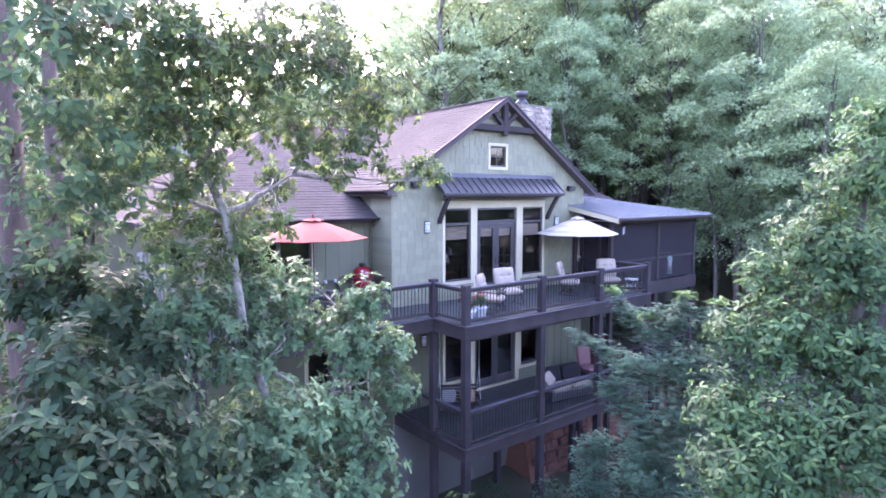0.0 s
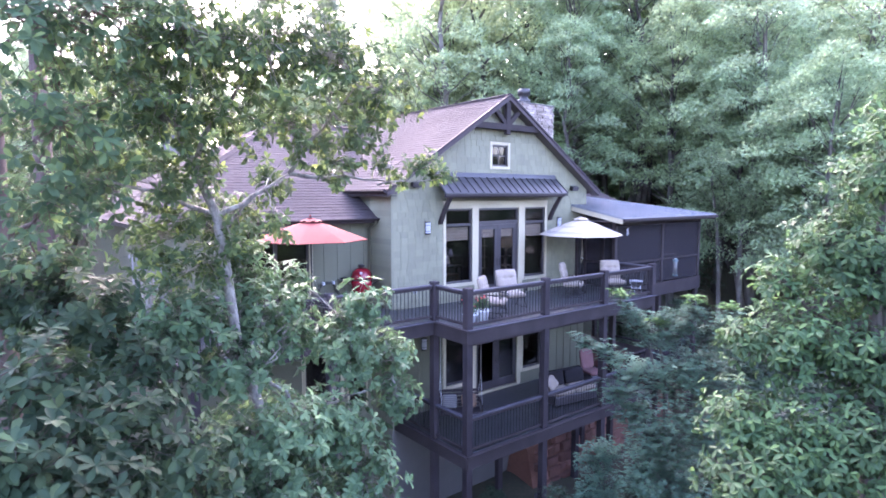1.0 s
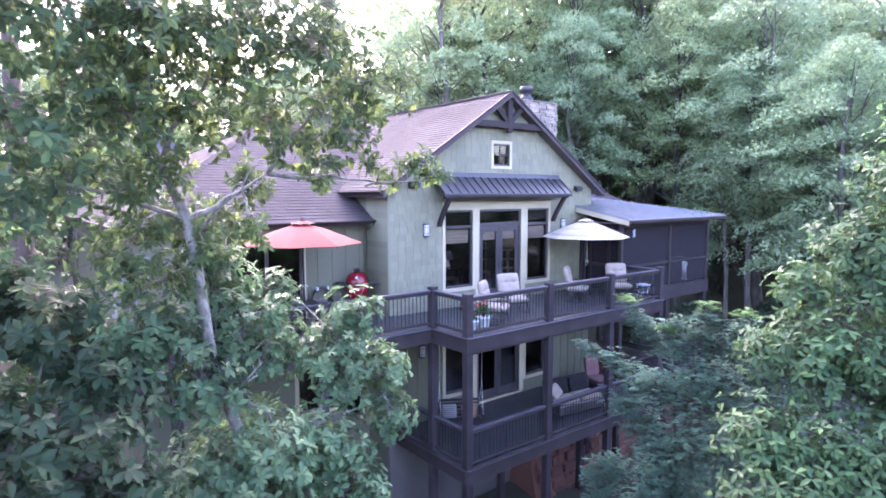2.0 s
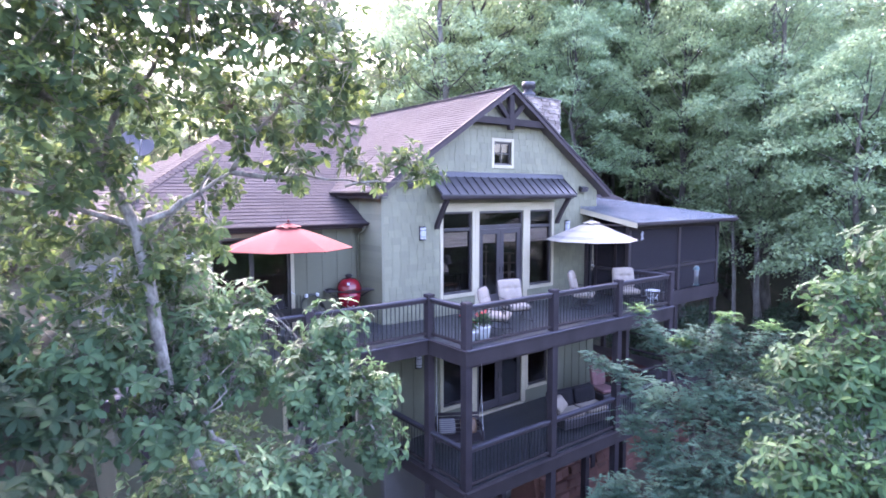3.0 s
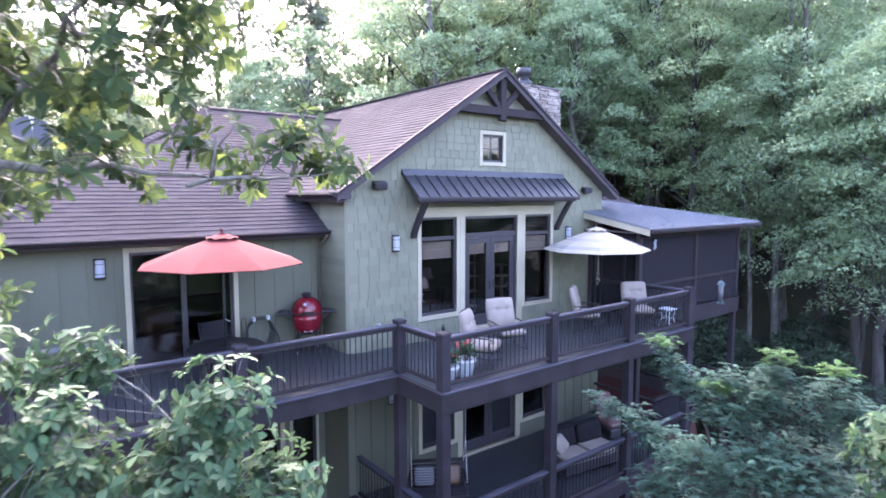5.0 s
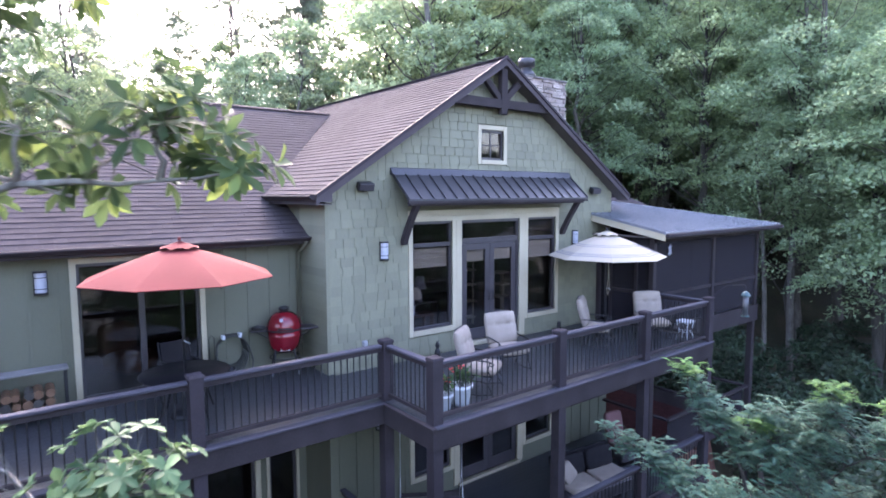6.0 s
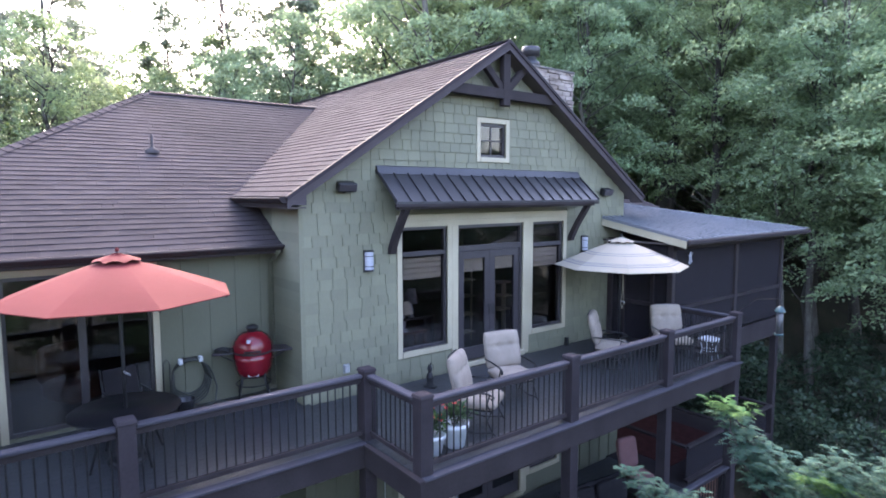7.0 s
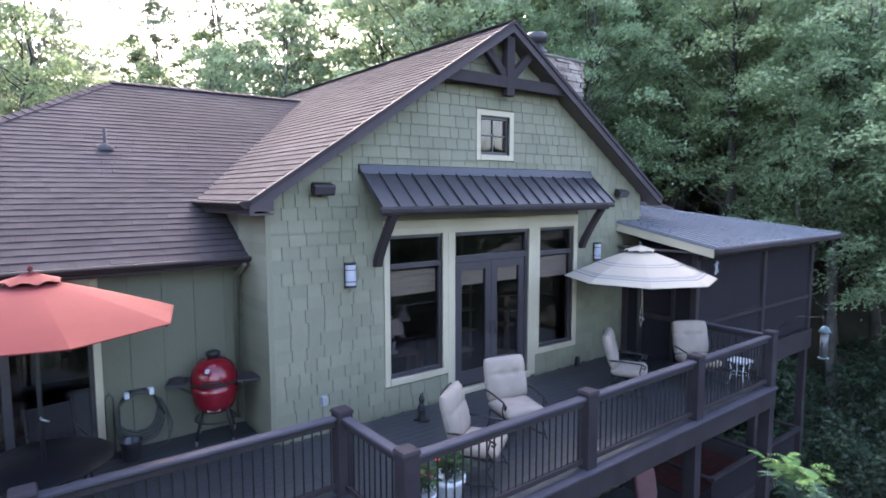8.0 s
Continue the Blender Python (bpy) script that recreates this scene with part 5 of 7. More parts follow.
part("worn_patch", Shape().beam((0.72 * math.cos(_a), 0.72 * math.sin(_a), 2.385), (1.2 * math.cos(_b), 1.2 * math.sin(_b), 2.172), 0.06, 0.012), GREYWOOD, cream_umbrella, "grey worn patch on the cloth")

# glass table below the red umbrella, with its dark chairs
gt = thing("glass_table", "round dark glass patio table under the red umbrella", "table", m=pose(6.40, 14.15, 0))
part("tabletop", Shape().lathe([(0.03, 0.70), (0.68, 0.70), (0.7, 0.715), (0.68, 0.73), (0.03, 0.73)], 36), DARKGLASS, gt, "dark glass top", smooth=True)
for i in range(4):
    a = i * math.pi / 2 + 0.4
    part("leg", Shape().tube([(0.5 * math.cos(a), 0.5 * math.sin(a), 0.7), (0.42 * math.cos(a), 0.42 * math.sin(a), 0.3), (0.52 * math.cos(a), 0.52 * math.sin(a), 0.0)], 0.018, 6), BLACK, gt, smooth=True)


def mesh_chair():
    t = thing("sling_chair", "dark metal sling chair at the glass table", "chair")
    part("seat", Shape().hull([(-0.25, -0.25, 0.42), (0.25, -0.25, 0.42), (0.25, 0.24, 0.39), (-0.25, 0.24, 0.39)], [(-0.25, -0.25, 0.435), (0.25, -0.25, 0.435), (0.25, 0.24, 0.405), (-0.25, 0.24, 0.405)]), DARKCLOTH, t)
    part("backrest", Shape().hull([(-0.25, 0.24, 0.42), (0.25, 0.24, 0.42), (0.25, 0.26, 0.42), (-0.25, 0.26, 0.42)], [(-0.24, 0.38, 0.95), (0.24, 0.38, 0.95), (0.24, 0.4, 0.95), (-0.24, 0.4, 0.95)]), DARKCLOTH, t)
    for x in (-0.27, 0.27):
        part("side_frame", Shape().tube([(x, -0.28, 0.0), (x, -0.25, 0.44), (x, -0.26, 0.64), (x, 0.3, 0.64)], 0.014, 6).tube([(x, 0.3, 0.0), (x, 0.24, 0.42), (x, 0.4, 0.97)], 0.014, 6), BLACK, t, smooth=True)
    return t


mc = mesh_chair()
mc.matrix_basis = pose(6.6, 15.1, 0, rz=10)

# kamado grill in its cart
grill = thing("ceramic_grill", "glossy red ceramic egg grill on a black stand", "grill", m=pose(8.60, 15.36, 0, rz=-20))
part("firebox", Shape().lathe([(0.0, 0.44), (0.19, 0.45), (0.265, 0.51), (0.305, 0.62), (0.322, 0.75), (0.33, 0.89), (0.30, 0.89)], 36), REDGLAZE, grill, "glossy red ceramic bowl", smooth=True)
lid = part("dome", Shape().lathe([(0.334, 0.92), (0.33, 1.0), (0.305, 1.09), (0.255, 1.165), (0.18, 1.225), (0.10, 1.25), (0.0, 1.25)], 36), REDGLAZE, grill, "dimpled red dome", smooth=True)
part("band", Shape().lathe([(0.31, 0.885), (0.345, 0.888), (0.345, 0.922), (0.31, 0.925)], 36), BLACK, grill, "black steel hinge band", smooth=False)
part("chimney_cap", Shape().lathe([(0.085, 1.24), (0.085, 1.29), (0.105, 1.295), (0.105, 1.335), (0.06, 1.36), (0.0, 1.365)], 18), BLACK, lid, smooth=True)
part("thermometer", Shape().beam((-0.06, -0.275, 1.12), (-0.068, -0.3, 1.13), 0.06, 0.06), LAMPGLASS, lid, "round dial")
part("handle", Shape().tube([(-0.13, -0.31, 0.95), (-0.12, -0.36, 0.96), (0.12, -0.36, 0.96), (0.13, -0.31, 0.95)], 0.017, 7), BLACK, lid, smooth=True)
part("draft_door", Shape().box(-0.09, 0.09, -0.262, -0.22, 0.50, 0.57), STEEL, grill)
for sx in (-1, 1):
    sh = part("side_shelf", Shape().hull([(sx * 0.33, -0.2, 0.90), (sx * 0.66, -0.2, 0.90), (sx * 0.66, 0.2, 0.90), (sx * 0.33, 0.2, 0.90)][::sx], [(sx * 0.33, -0.2, 0.925), (sx * 0.66, -0.2, 0.925), (sx * 0.66, 0.2, 0.925), (sx * 0.33, 0.2, 0.925)][::sx]), DARKFRAME, grill, "dark folding side shelf", bevel=0.006)
    part("bracket", Shape().beam((sx * 0.3, 0, 0.72), (sx * 0.6, 0, 0.895), 0.03, 0.02), BLACK, sh)
for i in range(4):
    a = math.pi / 4 + i * math.pi / 2
    c, s_ = math.cos(a), math.sin(a)
    lg = part("stand_leg", Shape().tube([(0.25 * c, 0.25 * s_, 0.62), (0.27 * c, 0.27 * s_, 0.4), (0.36 * c, 0.36 * s_, 0.08)], 0.018, 6), BLACK, grill, smooth=True)
    part("caster", Shape().beam((0.36 * c - 0.015, 0.36 * s_, 0.045), (0.36 * c + 0.015, 0.36 * s_, 0.045), 0.085, 0.085), STEEL, lg, "pale caster", bevel=0.02)
part("stand_ring", Shape().tube([(0.29 * math.cos(2 * math.pi * i / 20), 0.29 * math.sin(2 * math.pi * i / 20), 0.33) for i in range(21)], 0.012, 6), BLACK, grill, smooth=True)

tongs = thing("grill_tools", "dark grill tools lying on the side shelf", "tools", m=pose(8.12, 15.54, 0.925, rz=-20))
for i in range(3):
    part("tool", Shape().tube([(-0.12, -0.1 + 0.08 * i, 0.02), (0.0, -0.09 + 0.08 * i, 0.05), (0.14, -0.12 + 0.09 * i, 0.02)], 0.014, 6), BLACK, tongs, smooth=True)

# hose on its hanger, bucket
hose = thing("garden_hose", "coiled dark garden hose on a wall hanger", "hose", m=pose(7.62, L_Y - 0.12, 0.55))
for i in range(5):
    r = 0.27 + 0.014 * i
    part("coil", Shape().tube([((r - 0.02 * math.sin(j)) * math.cos(2 * math.pi * j / 28), -0.03 * i + 0.05 + 0.01 * math.sin(j * 2.1 + i), r * 1.15 * math.sin(2 * math.pi * j / 28) - 0.02 * i) for j in range(29)], 0.014, 6), RUBBER, hose, smooth=True)
part("tail", Shape().tube([(0.28, 0, 0.15), (0.36, -0.02, 0.0), (0.42, -0.05, -0.25), (0.36, -0.12, -0.48), (0.1, -0.2, -0.535)], 0.014, 6), RUBBER, hose, smooth=True)
part("hanger", Shape().hull([(-0.15, 0.0, 0.26), (0.15, 0.0, 0.26), (0.15, 0.11, 0.26), (-0.15, 0.11, 0.26)], [(-0.12, 0.0, 0.31), (0.12, 0.0, 0.31), (0.12, 0.11, 0.31), (-0.12, 0.11, 0.31)]), BLACK, hose)
for x in (-0.16, 0.16):
    part("bracket_end", Shape().box(x - 0.03, x + 0.03, -0.1, 0.0, 0.25, 0.34), WHITEPOT, hose, "white bracket end", bevel=0.008)
bucket = thing("bucket", "small grey metal bucket on the deck", "bucket", m=pose(7.45, 15.35, 0))
part("pail", Shape().lathe([(0.0, 0.0), (0.11, 0.0), (0.14, 0.27), (0.147, 0.28), (0.135, 0.27), (0.105, 0.02), (0.0, 0.02)], 20), METAL, bucket, smooth=True)
part("handle", Shape().tube([(0.14 * math.cos(math.pi * i / 8), 0.03, 0.26 - 0.1 * math.sin(math.pi * i / 8)) for i in range(9)], 0.005, 5), BLACK, bucket, smooth=True)
rack = thing("tool_rack", "black iron fire-tool stand beside the sliding door", "rack", m=pose(7.24, 15.6, 0))
part("frame", Shape().tube([(-0.05, 0, 0), (-0.05, 0, 0.85), (0, 0, 0.92), (0.05, 0, 0.85), (0.05, 0, 0.02)], 0.009, 5), BLACK, rack, smooth=True)
part("foot", Shape().box(-0.12, 0.12, -0.1, 0.1, 0.0, 0.02), BLACK, rack)


# plant pots near the corner post
def leaf_rosette(points, rnd, length, width, droop=0.25, up=0.4, per=6, jitter=0.25):
    """Vertices and triangles of leaves set in whorls round points (position, direction)."""
    V, T = [], []
    tpl = np.array([(0, 0, 0), (0.38, -0.36, 0.05), (0.72, -0.45, 0.02), (1.0, 0, -0.12), (0.72, 0.45, 0.02), (0.38, 0.36, 0.05), (0.52, 0, -0.03)])
    tri = np.array([(0, 6, 1), (1, 6, 2), (2, 6, 3), (3, 6, 4), (4, 6, 5), (5, 6, 0)])
    k = 0
    for p, d in points:
        d = d.normalized()
        s = d.cross(Vector((0, 0, 1)))
        s = s.normalized() if s.length > 0.05 else Vector((1, 0, 0))
        u = s.cross(d).normalized()
        a0 = rnd.uniform(0, 6.28)
        for i in range(per):
            a = a0 + 2 * math.pi * i / per + rnd.uniform(-jitter, jitter)
            r = s * math.cos(a) + u * math.sin(a)
            x = (d * rnd.uniform(up - 0.25, up + 0.35) + r + Vector((0, 0, -droop * rnd.uniform(0.3, 1.4)))).normalized()
            nrm = (d + Vector((0, 0, 0.8)) - x * (d + Vector((0, 0, 0.8))).dot(x))
            nrm = nrm.normalized() if nrm.length > 0.05 else u
            side = nrm.cross(x)
            L = length * rnd.uniform(0.65, 1.2)
            W = width * L / length
            q = p + d * (0.05 * length * rnd.uniform(-2, 2))
            M = np.array((x * L, side * W, nrm * L))
            V.append(tpl @ M + np.array(q))
            T.append(tri + 7 * k)
            k += 1
    return np.concatenate(V), np.concatenate(T)


def flower_pot(x, y, h, seed, label):
    rnd = random.Random(seed)
    t = thing("flower_pot", label, "plant pot", "pots at the corner post", pose(x, y, 0))
    part("pot", Shape().lathe([(0.0, 0.0), (0.13, 0.0), (0.15, 0.02), (0.19, h * 0.8), (0.215, h * 0.84), (0.215, h), (0.19, h), (0.17, h * 0.85), (0.0, h * 0.84)], 26), WHITEPOT, t, "white glazed pot", smooth=True)
    pts = [(Vector((rnd.gauss(0, 0.09), rnd.gauss(0, 0.09), h + rnd.uniform(0.02, 0.28))), Vector((rnd.uniform(-1, 1), rnd.uniform(-1, 1), 1.2))) for i in range(46)]
    V, T = leaf_rosette(pts, rnd, 0.10, 0.045, per=5)
    part("foliage", tri_mesh("foliage", V, T, LEAF_BIG), LEAF_BIG, t)
    st = Shape()
    for p, d in pts[:24]:
        st.tube([(p.x * 0.4, p.y * 0.4, h * 0.85), tuple(p)], 0.004, 4)
    part("stems", st, RUBBER, t)
    fl = Shape()
    for i in range(12):
        c = Vector((rnd.gauss(0, 0.11), rnd.gauss(0, 0.11), h + rnd.uniform(0.16, 0.34)))
        for j in range(5):
            a = 2 * math.pi * j / 5
            e = c + Vector((0.03 * math.cos(a), 0.03 * math.sin(a), 0.012))
            fl.beam(c, e, 0.022, 0.006)
    tagged(part("flowers", fl, PETAL, t, "small red flowers"), kind="stuff")


flower_pot(10.22, 11.72, 0.36, 3, "white glazed pot with red flowers and trailing leaves")
flower_pot(9.80, 11.72, 0.30, 4, "white pot with a leafy green plant")

# small dark figurine, door stop
_fig = Shape().lathe([(0.0, 0.0), (0.07, 0.0), (0.075, 0.04), (0.06, 0.12), (0.07, 0.2), (0.05, 0.27), (0.03, 0.3), (0.045, 0.34), (0.05, 0.38), (0.03, 0.42), (0.0, 0.43)], 14)
_fig.box(-0.05, 0.05, -0.12, 0.12, 0.0, 0.03).hull([(-0.05, -0.01, 0.4), (-0.02, -0.01, 0.42), (-0.02, 0.01, 0.42), (-0.05, 0.01, 0.4)], [(-0.05, -0.005, 0.47), (-0.045, -0.005, 0.47), (-0.045, 0.005, 0.47), (-0.05, 0.005, 0.47)])
_fig.hull([(0.02, -0.01, 0.42), (0.05, -0.01, 0.4), (0.05, 0.01, 0.4), (0.02, 0.01, 0.42)], [(0.045, -0.005, 0.47), (0.05, -0.005, 0.47), (0.05, 0.005, 0.47), (0.045, 0.005, 0.47)])
solid("iron_figurine", _fig, BLACK, "dark cast iron figurine standing on the deck", "figurine", smooth=False, m=pose(11.45, 13.98, 0, rz=30))
solid("door_stop", Shape().hull([(-0.06, -0.04, 0), (0.06, -0.04, 0), (0.06, 0.04, 0), (-0.06, 0.04, 0)], [(-0.045, -0.03, 0.2), (0.045, -0.03, 0.2), (0.045, 0.03, 0.2), (-0.045, 0.03, 0.2)]), BLACK, "small dark block standing by the wall", "door stop", bevel=0.01, m=pose(15.85, 14.40, 0))

# left end of the deck: log rack
rack2 = thing("log_rack", "black iron firewood rack with split logs by the wall", "log rack", m=pose(4.25, 15.35, 0))
for x in (-0.6, 0.6):
    part("upright", Shape().beam((x, 0, 0), (x, 0, 0.84), 0.05, 0.05), BLACK, rack2)
part("bottom_rail", Shape().beam((-0.62, 0, 0.12), (0.62, 0, 0.12), 0.07, 0.05), BLACK, rack2)
part("top_rail", Shape().beam((-0.64, 0, 0.82), (0.64, 0, 0.82), 0.3, 0.04), GREYWOOD, rack2, "weathered grey top board", bevel=0.008)
_r = random.Random(8)
for i in range(22):
    x, z = -0.5 + 0.145 * (i % 7) + _r.uniform(-0.02, 0.02), 0.2 + 0.14 * (i // 7)
    part("log", Shape().tube([(x, -0.2, z), (x + 0.01, 0.2, z)], _r.uniform(0.06, 0.075), 7), WOOD if i % 3 else BARKD, rack2)

# hanging bird feeder and ornament
feed = thing("bird_feeder", "tube bird feeder with a teal cap on a thin bracket", "bird feeder", m=pose(17.5, 10.33, 0.82))
part("tube", Shape().lathe([(0.0, 0.0), (0.06, 0.0), (0.06, 0.46), (0.0, 0.46)], 16), SEED, feed, "grey seed tube", smooth=True)
part("tray", Shape().lathe([(0.0, -0.03), (0.085, -0.03), (0.09, 0.0), (0.0, 0.0)], 16), TEAL, feed, smooth=True)
part("cap", Shape().lathe([(0.1, 0.45), (0.09, 0.48), (0.05, 0.54), (0.0, 0.57)], 16), TEAL, feed, "teal cap", smooth=True)
part("hook", Shape().tube([(0, 0, 0.56), (0, 0, 0.66), (0.03, 0.06, 0.7), (0.14, 0.5, 0.62), (0.22, 0.9, 0.3)], 0.006, 5), BLACK, feed, smooth=True)
_or = Shape()
_or.tube([(0, 0, 0.0), (0.03, -0.01, 0.1), (0.0, -0.01, 0.2), (0.05, 0, 0.3)], [0.02, 0.035, 0.03, 0.012], 8)
for a, b, c, d in ((0.02, 0.08, -0.07, 0.04), (0.02, 0.08, 0.11, 0.05), (0.0, 0.2, -0.08, 0.22), (0.02, 0.21, 0.11, 0.26)):
    _or.tube([(a, -0.01, b), (c, -0.01, d)], 0.012, 6)
solid("lizard_ornament", _or, LAMPGLASS, "pale blue lizard ornament hung on the porch screen", "ornament", smooth=True, m=pose(18.25, 12.70, 1.95))

# ---- lower deck furniture ----
sofa = thing("wicker_sofa", "dark wicker sofa with white seat cushions", "sofa", m=pose(14.65, 12.3, LZ, rz=-8))
part("base", Shape().box(-0.9, 0.9, -0.4, 0.4, 0.06, 0.36), DARKFRAME, sofa, bevel=0.03)
part("back", Shape().hull([(-0.9, 0.3, 0.36), (0.9, 0.3, 0.36), (0.9, 0.42, 0.36), (-0.9, 0.42, 0.36)], [(-0.9, 0.42, 0.95), (0.9, 0.42, 0.95), (0.9, 0.52, 0.95), (-0.9, 0.52, 0.95)]), DARKCLOTH, sofa, bevel=0.03)
for x in (-0.45, 0.45):
    part("seat_cushion", Shape().pillow(0.86, 0.72, 0.16, (x, -0.04, 0.43)), CUSHION, sofa, "pale seat cushion", smooth=True)
    part("back_cushion", Shape().pillow(0.84, 0.5, 0.16, (0, 0, 0), Matrix.Translation((x, 0.28, 0.72)) @ Matrix.Rotation(radians(78), 4, "X")), DARKCLOTH, sofa, "charcoal back cushion", smooth=True)
part("throw_pillow", Shape().pillow(0.42, 0.42, 0.14, (0, 0, 0), Matrix.Translation((-0.72, 0.05, 0.7)) @ Matrix.Rotation(radians(65), 4, "X") @ Matrix.Rotation(0.5, 4, "Z")), CUSHION, sofa, "pale throw pillow", smooth=True)
lch = thing("lounge_chair", "lounge chair with faded rose cushions on the lower deck", "chair", m=pose(16.75, 12.95, LZ, rz=-12))
part("frame", Shape().box(-0.32, 0.32, -0.34, 0.34, 0.1, 0.34), DARKFRAME, lch, bevel=0.02)
part("seat_cushion", Shape().pillow(0.58, 0.62, 0.15, (0, 0, 0.42)), PINK, lch, smooth=True)
part("back_cushion", Shape().pillow(0.58, 0.72, 0.15, (0, 0, 0), Matrix.Translation((0, 0.36, 0.82)) @ Matrix.Rotation(radians(78), 4, "X")), PINK, lch, smooth=True)
swing = thing("porch_swing", "dark slatted porch swing with pillows hung on chains", "swing", m=pose(10.5, 12.95, LZ, rz=-32))
for i in range(6):
    part("seat_slat", Shape().box(-0.6, 0.6, -0.3 + 0.1 * i, -0.22 + 0.1 * i, 0.42, 0.445), BROWN_P, swing)
for i in range(5):
    part("back_slat", Shape().beam((-0.6, 0.28 + 0.03 * i, 0.52 + 0.1 * i), (0.6, 0.28 + 0.03 * i, 0.52 + 0.1 * i), 0.02, 0.08), BROWN_P, swing)
for x in (-0.6, 0.6):
    part("arm", Shape().box(x - 0.03, x + 0.03, -0.32, 0.36, 0.66, 0.7), BROWN_P, swing)
    part("arm_support", Shape().box(x - 0.025, x + 0.025, -0.3, -0.25, 0.42, 0.66), BROWN_P, swing)
    part("chain", Shape().tube([(x, -0.28, 0.7), (x, 0.0, 1.6), (x, 0.0, 2.95)], 0.008, 5).tube([(x, 0.36, 0.9), (x, 0.0, 1.6)], 0.008, 5), STEEL, swing)
part("pillow", Shape().pillow(0.45, 0.42, 0.16, (0, 0, 0), Matrix.Translation((-0.3, 0.2, 0.66)) @ Matrix.Rotation(radians(70), 4, "X")), STRIPE, swing, "striped throw pillow", smooth=True)
part("pillow", Shape().pillow(0.45, 0.42, 0.16, (0, 0, 0), Matrix.Translation((0.28, 0.2, 0.66)) @ Matrix.Rotation(radians(70), 4, "X")), WOOD, swing, "brown throw pillow", smooth=True)

# garden figures under the lower deck
for x, y, h, mt, lb in ((13.05, 12.2, 0.95, BLACK, "dark garden statue under the lower deck"), (13.2, 11.75, 0.4, WHITEPOT, "small pale garden statue under the lower deck")):
    g = ground_z(x, y)
    solid("garden_statue", Shape().lathe([(0.0, -0.2), (0.2, -0.2), (0.2, 0.06), (0.13, 0.08), (0.15, 0.3 * h), (0.17, 0.5 * h), (0.14, 0.7 * h), (0.06, 0.78 * h), (0.09, 0.86 * h), (0.085, 0.95 * h), (0.0, h)], 14, (0, 0, 0)), mt, lb, "statue", smooth=True, m=pose(x, y, g))

# ---- things seen through the glass ----
tl = thing("table_lamp", "table lamp with white shade on a dark side table indoors", "table lamp", m=pose(11.75, 15.3, 0.78))
part("shade", Shape().lathe([(0.2, 0.38), (0.13, 0.66)], 20), CREAM, tl, "white fabric shade", smooth=True)
part("stem", Shape().lathe([(0.0, 0), (0.09, 0.0), (0.1, 0.03), (0.03, 0.07), (0.06, 0.2), (0.03, 0.34), (0.01, 0.42), (0.0, 0.6)], 14), WHITEPOT, tl, smooth=True)
st = thing("console_table", "dark wooden console table indoors", "table", m=pose(11.75, 15.35, 0.03))
part("tabletop", Shape().box(-0.5, 0.5, -0.2, 0.2, 0.70, 0.75), WOOD, st)
for x in (-0.45, 0.45):
    for y in (-0.16, 0.16):
        part("leg", Shape().box(x - 0.025, x + 0.025, y - 0.025, y + 0.025, 0, 0.7), WOOD, st)
shelf = thing("corner_shelf", "tall pale open shelf indoors", "shelf", m=pose(14.1, 16.2, 0.03))
for z in (0.2, 0.65, 1.1, 1.5):
    part("board", Shape().box(-0.28, 0.28, -0.15, 0.15, z, z + 0.03), TRIM, shelf)
for x in (-0.27, 0.27):
    part("upright", Shape().box(x - 0.02, x + 0.02, -0.02, 0.02, 0, 1.75), TRIM, shelf)
arm = thing("armchair", "dark brown padded armchair indoors", "chair", m=pose(6.1, 17.2, 0.03, rz=30))
part("seat", Shape().pillow(0.8, 0.8, 0.4, (0, 0, 0.25)), WOOD, arm, smooth=True)
part("backrest", Shape().pillow(0.8, 0.25, 0.7, (0, 0.35, 0.65)), WOOD, arm, smooth=True)


# ---- trees ----
def bent(p, q, rnd, n=5, sway=0.08):
    """Points along a crooked line from p to q."""
    p, q = Vector(p), Vector(q)
    L = (q - p).length
    out = [p]
    for i in range(1, n):
        out.append(p.lerp(q, i / n) + Vector((rnd.uniform(-1, 1), rnd.uniform(-1, 1), rnd.uniform(-0.4, 1))) * (L * sway * 0.5))
    return out + [q]


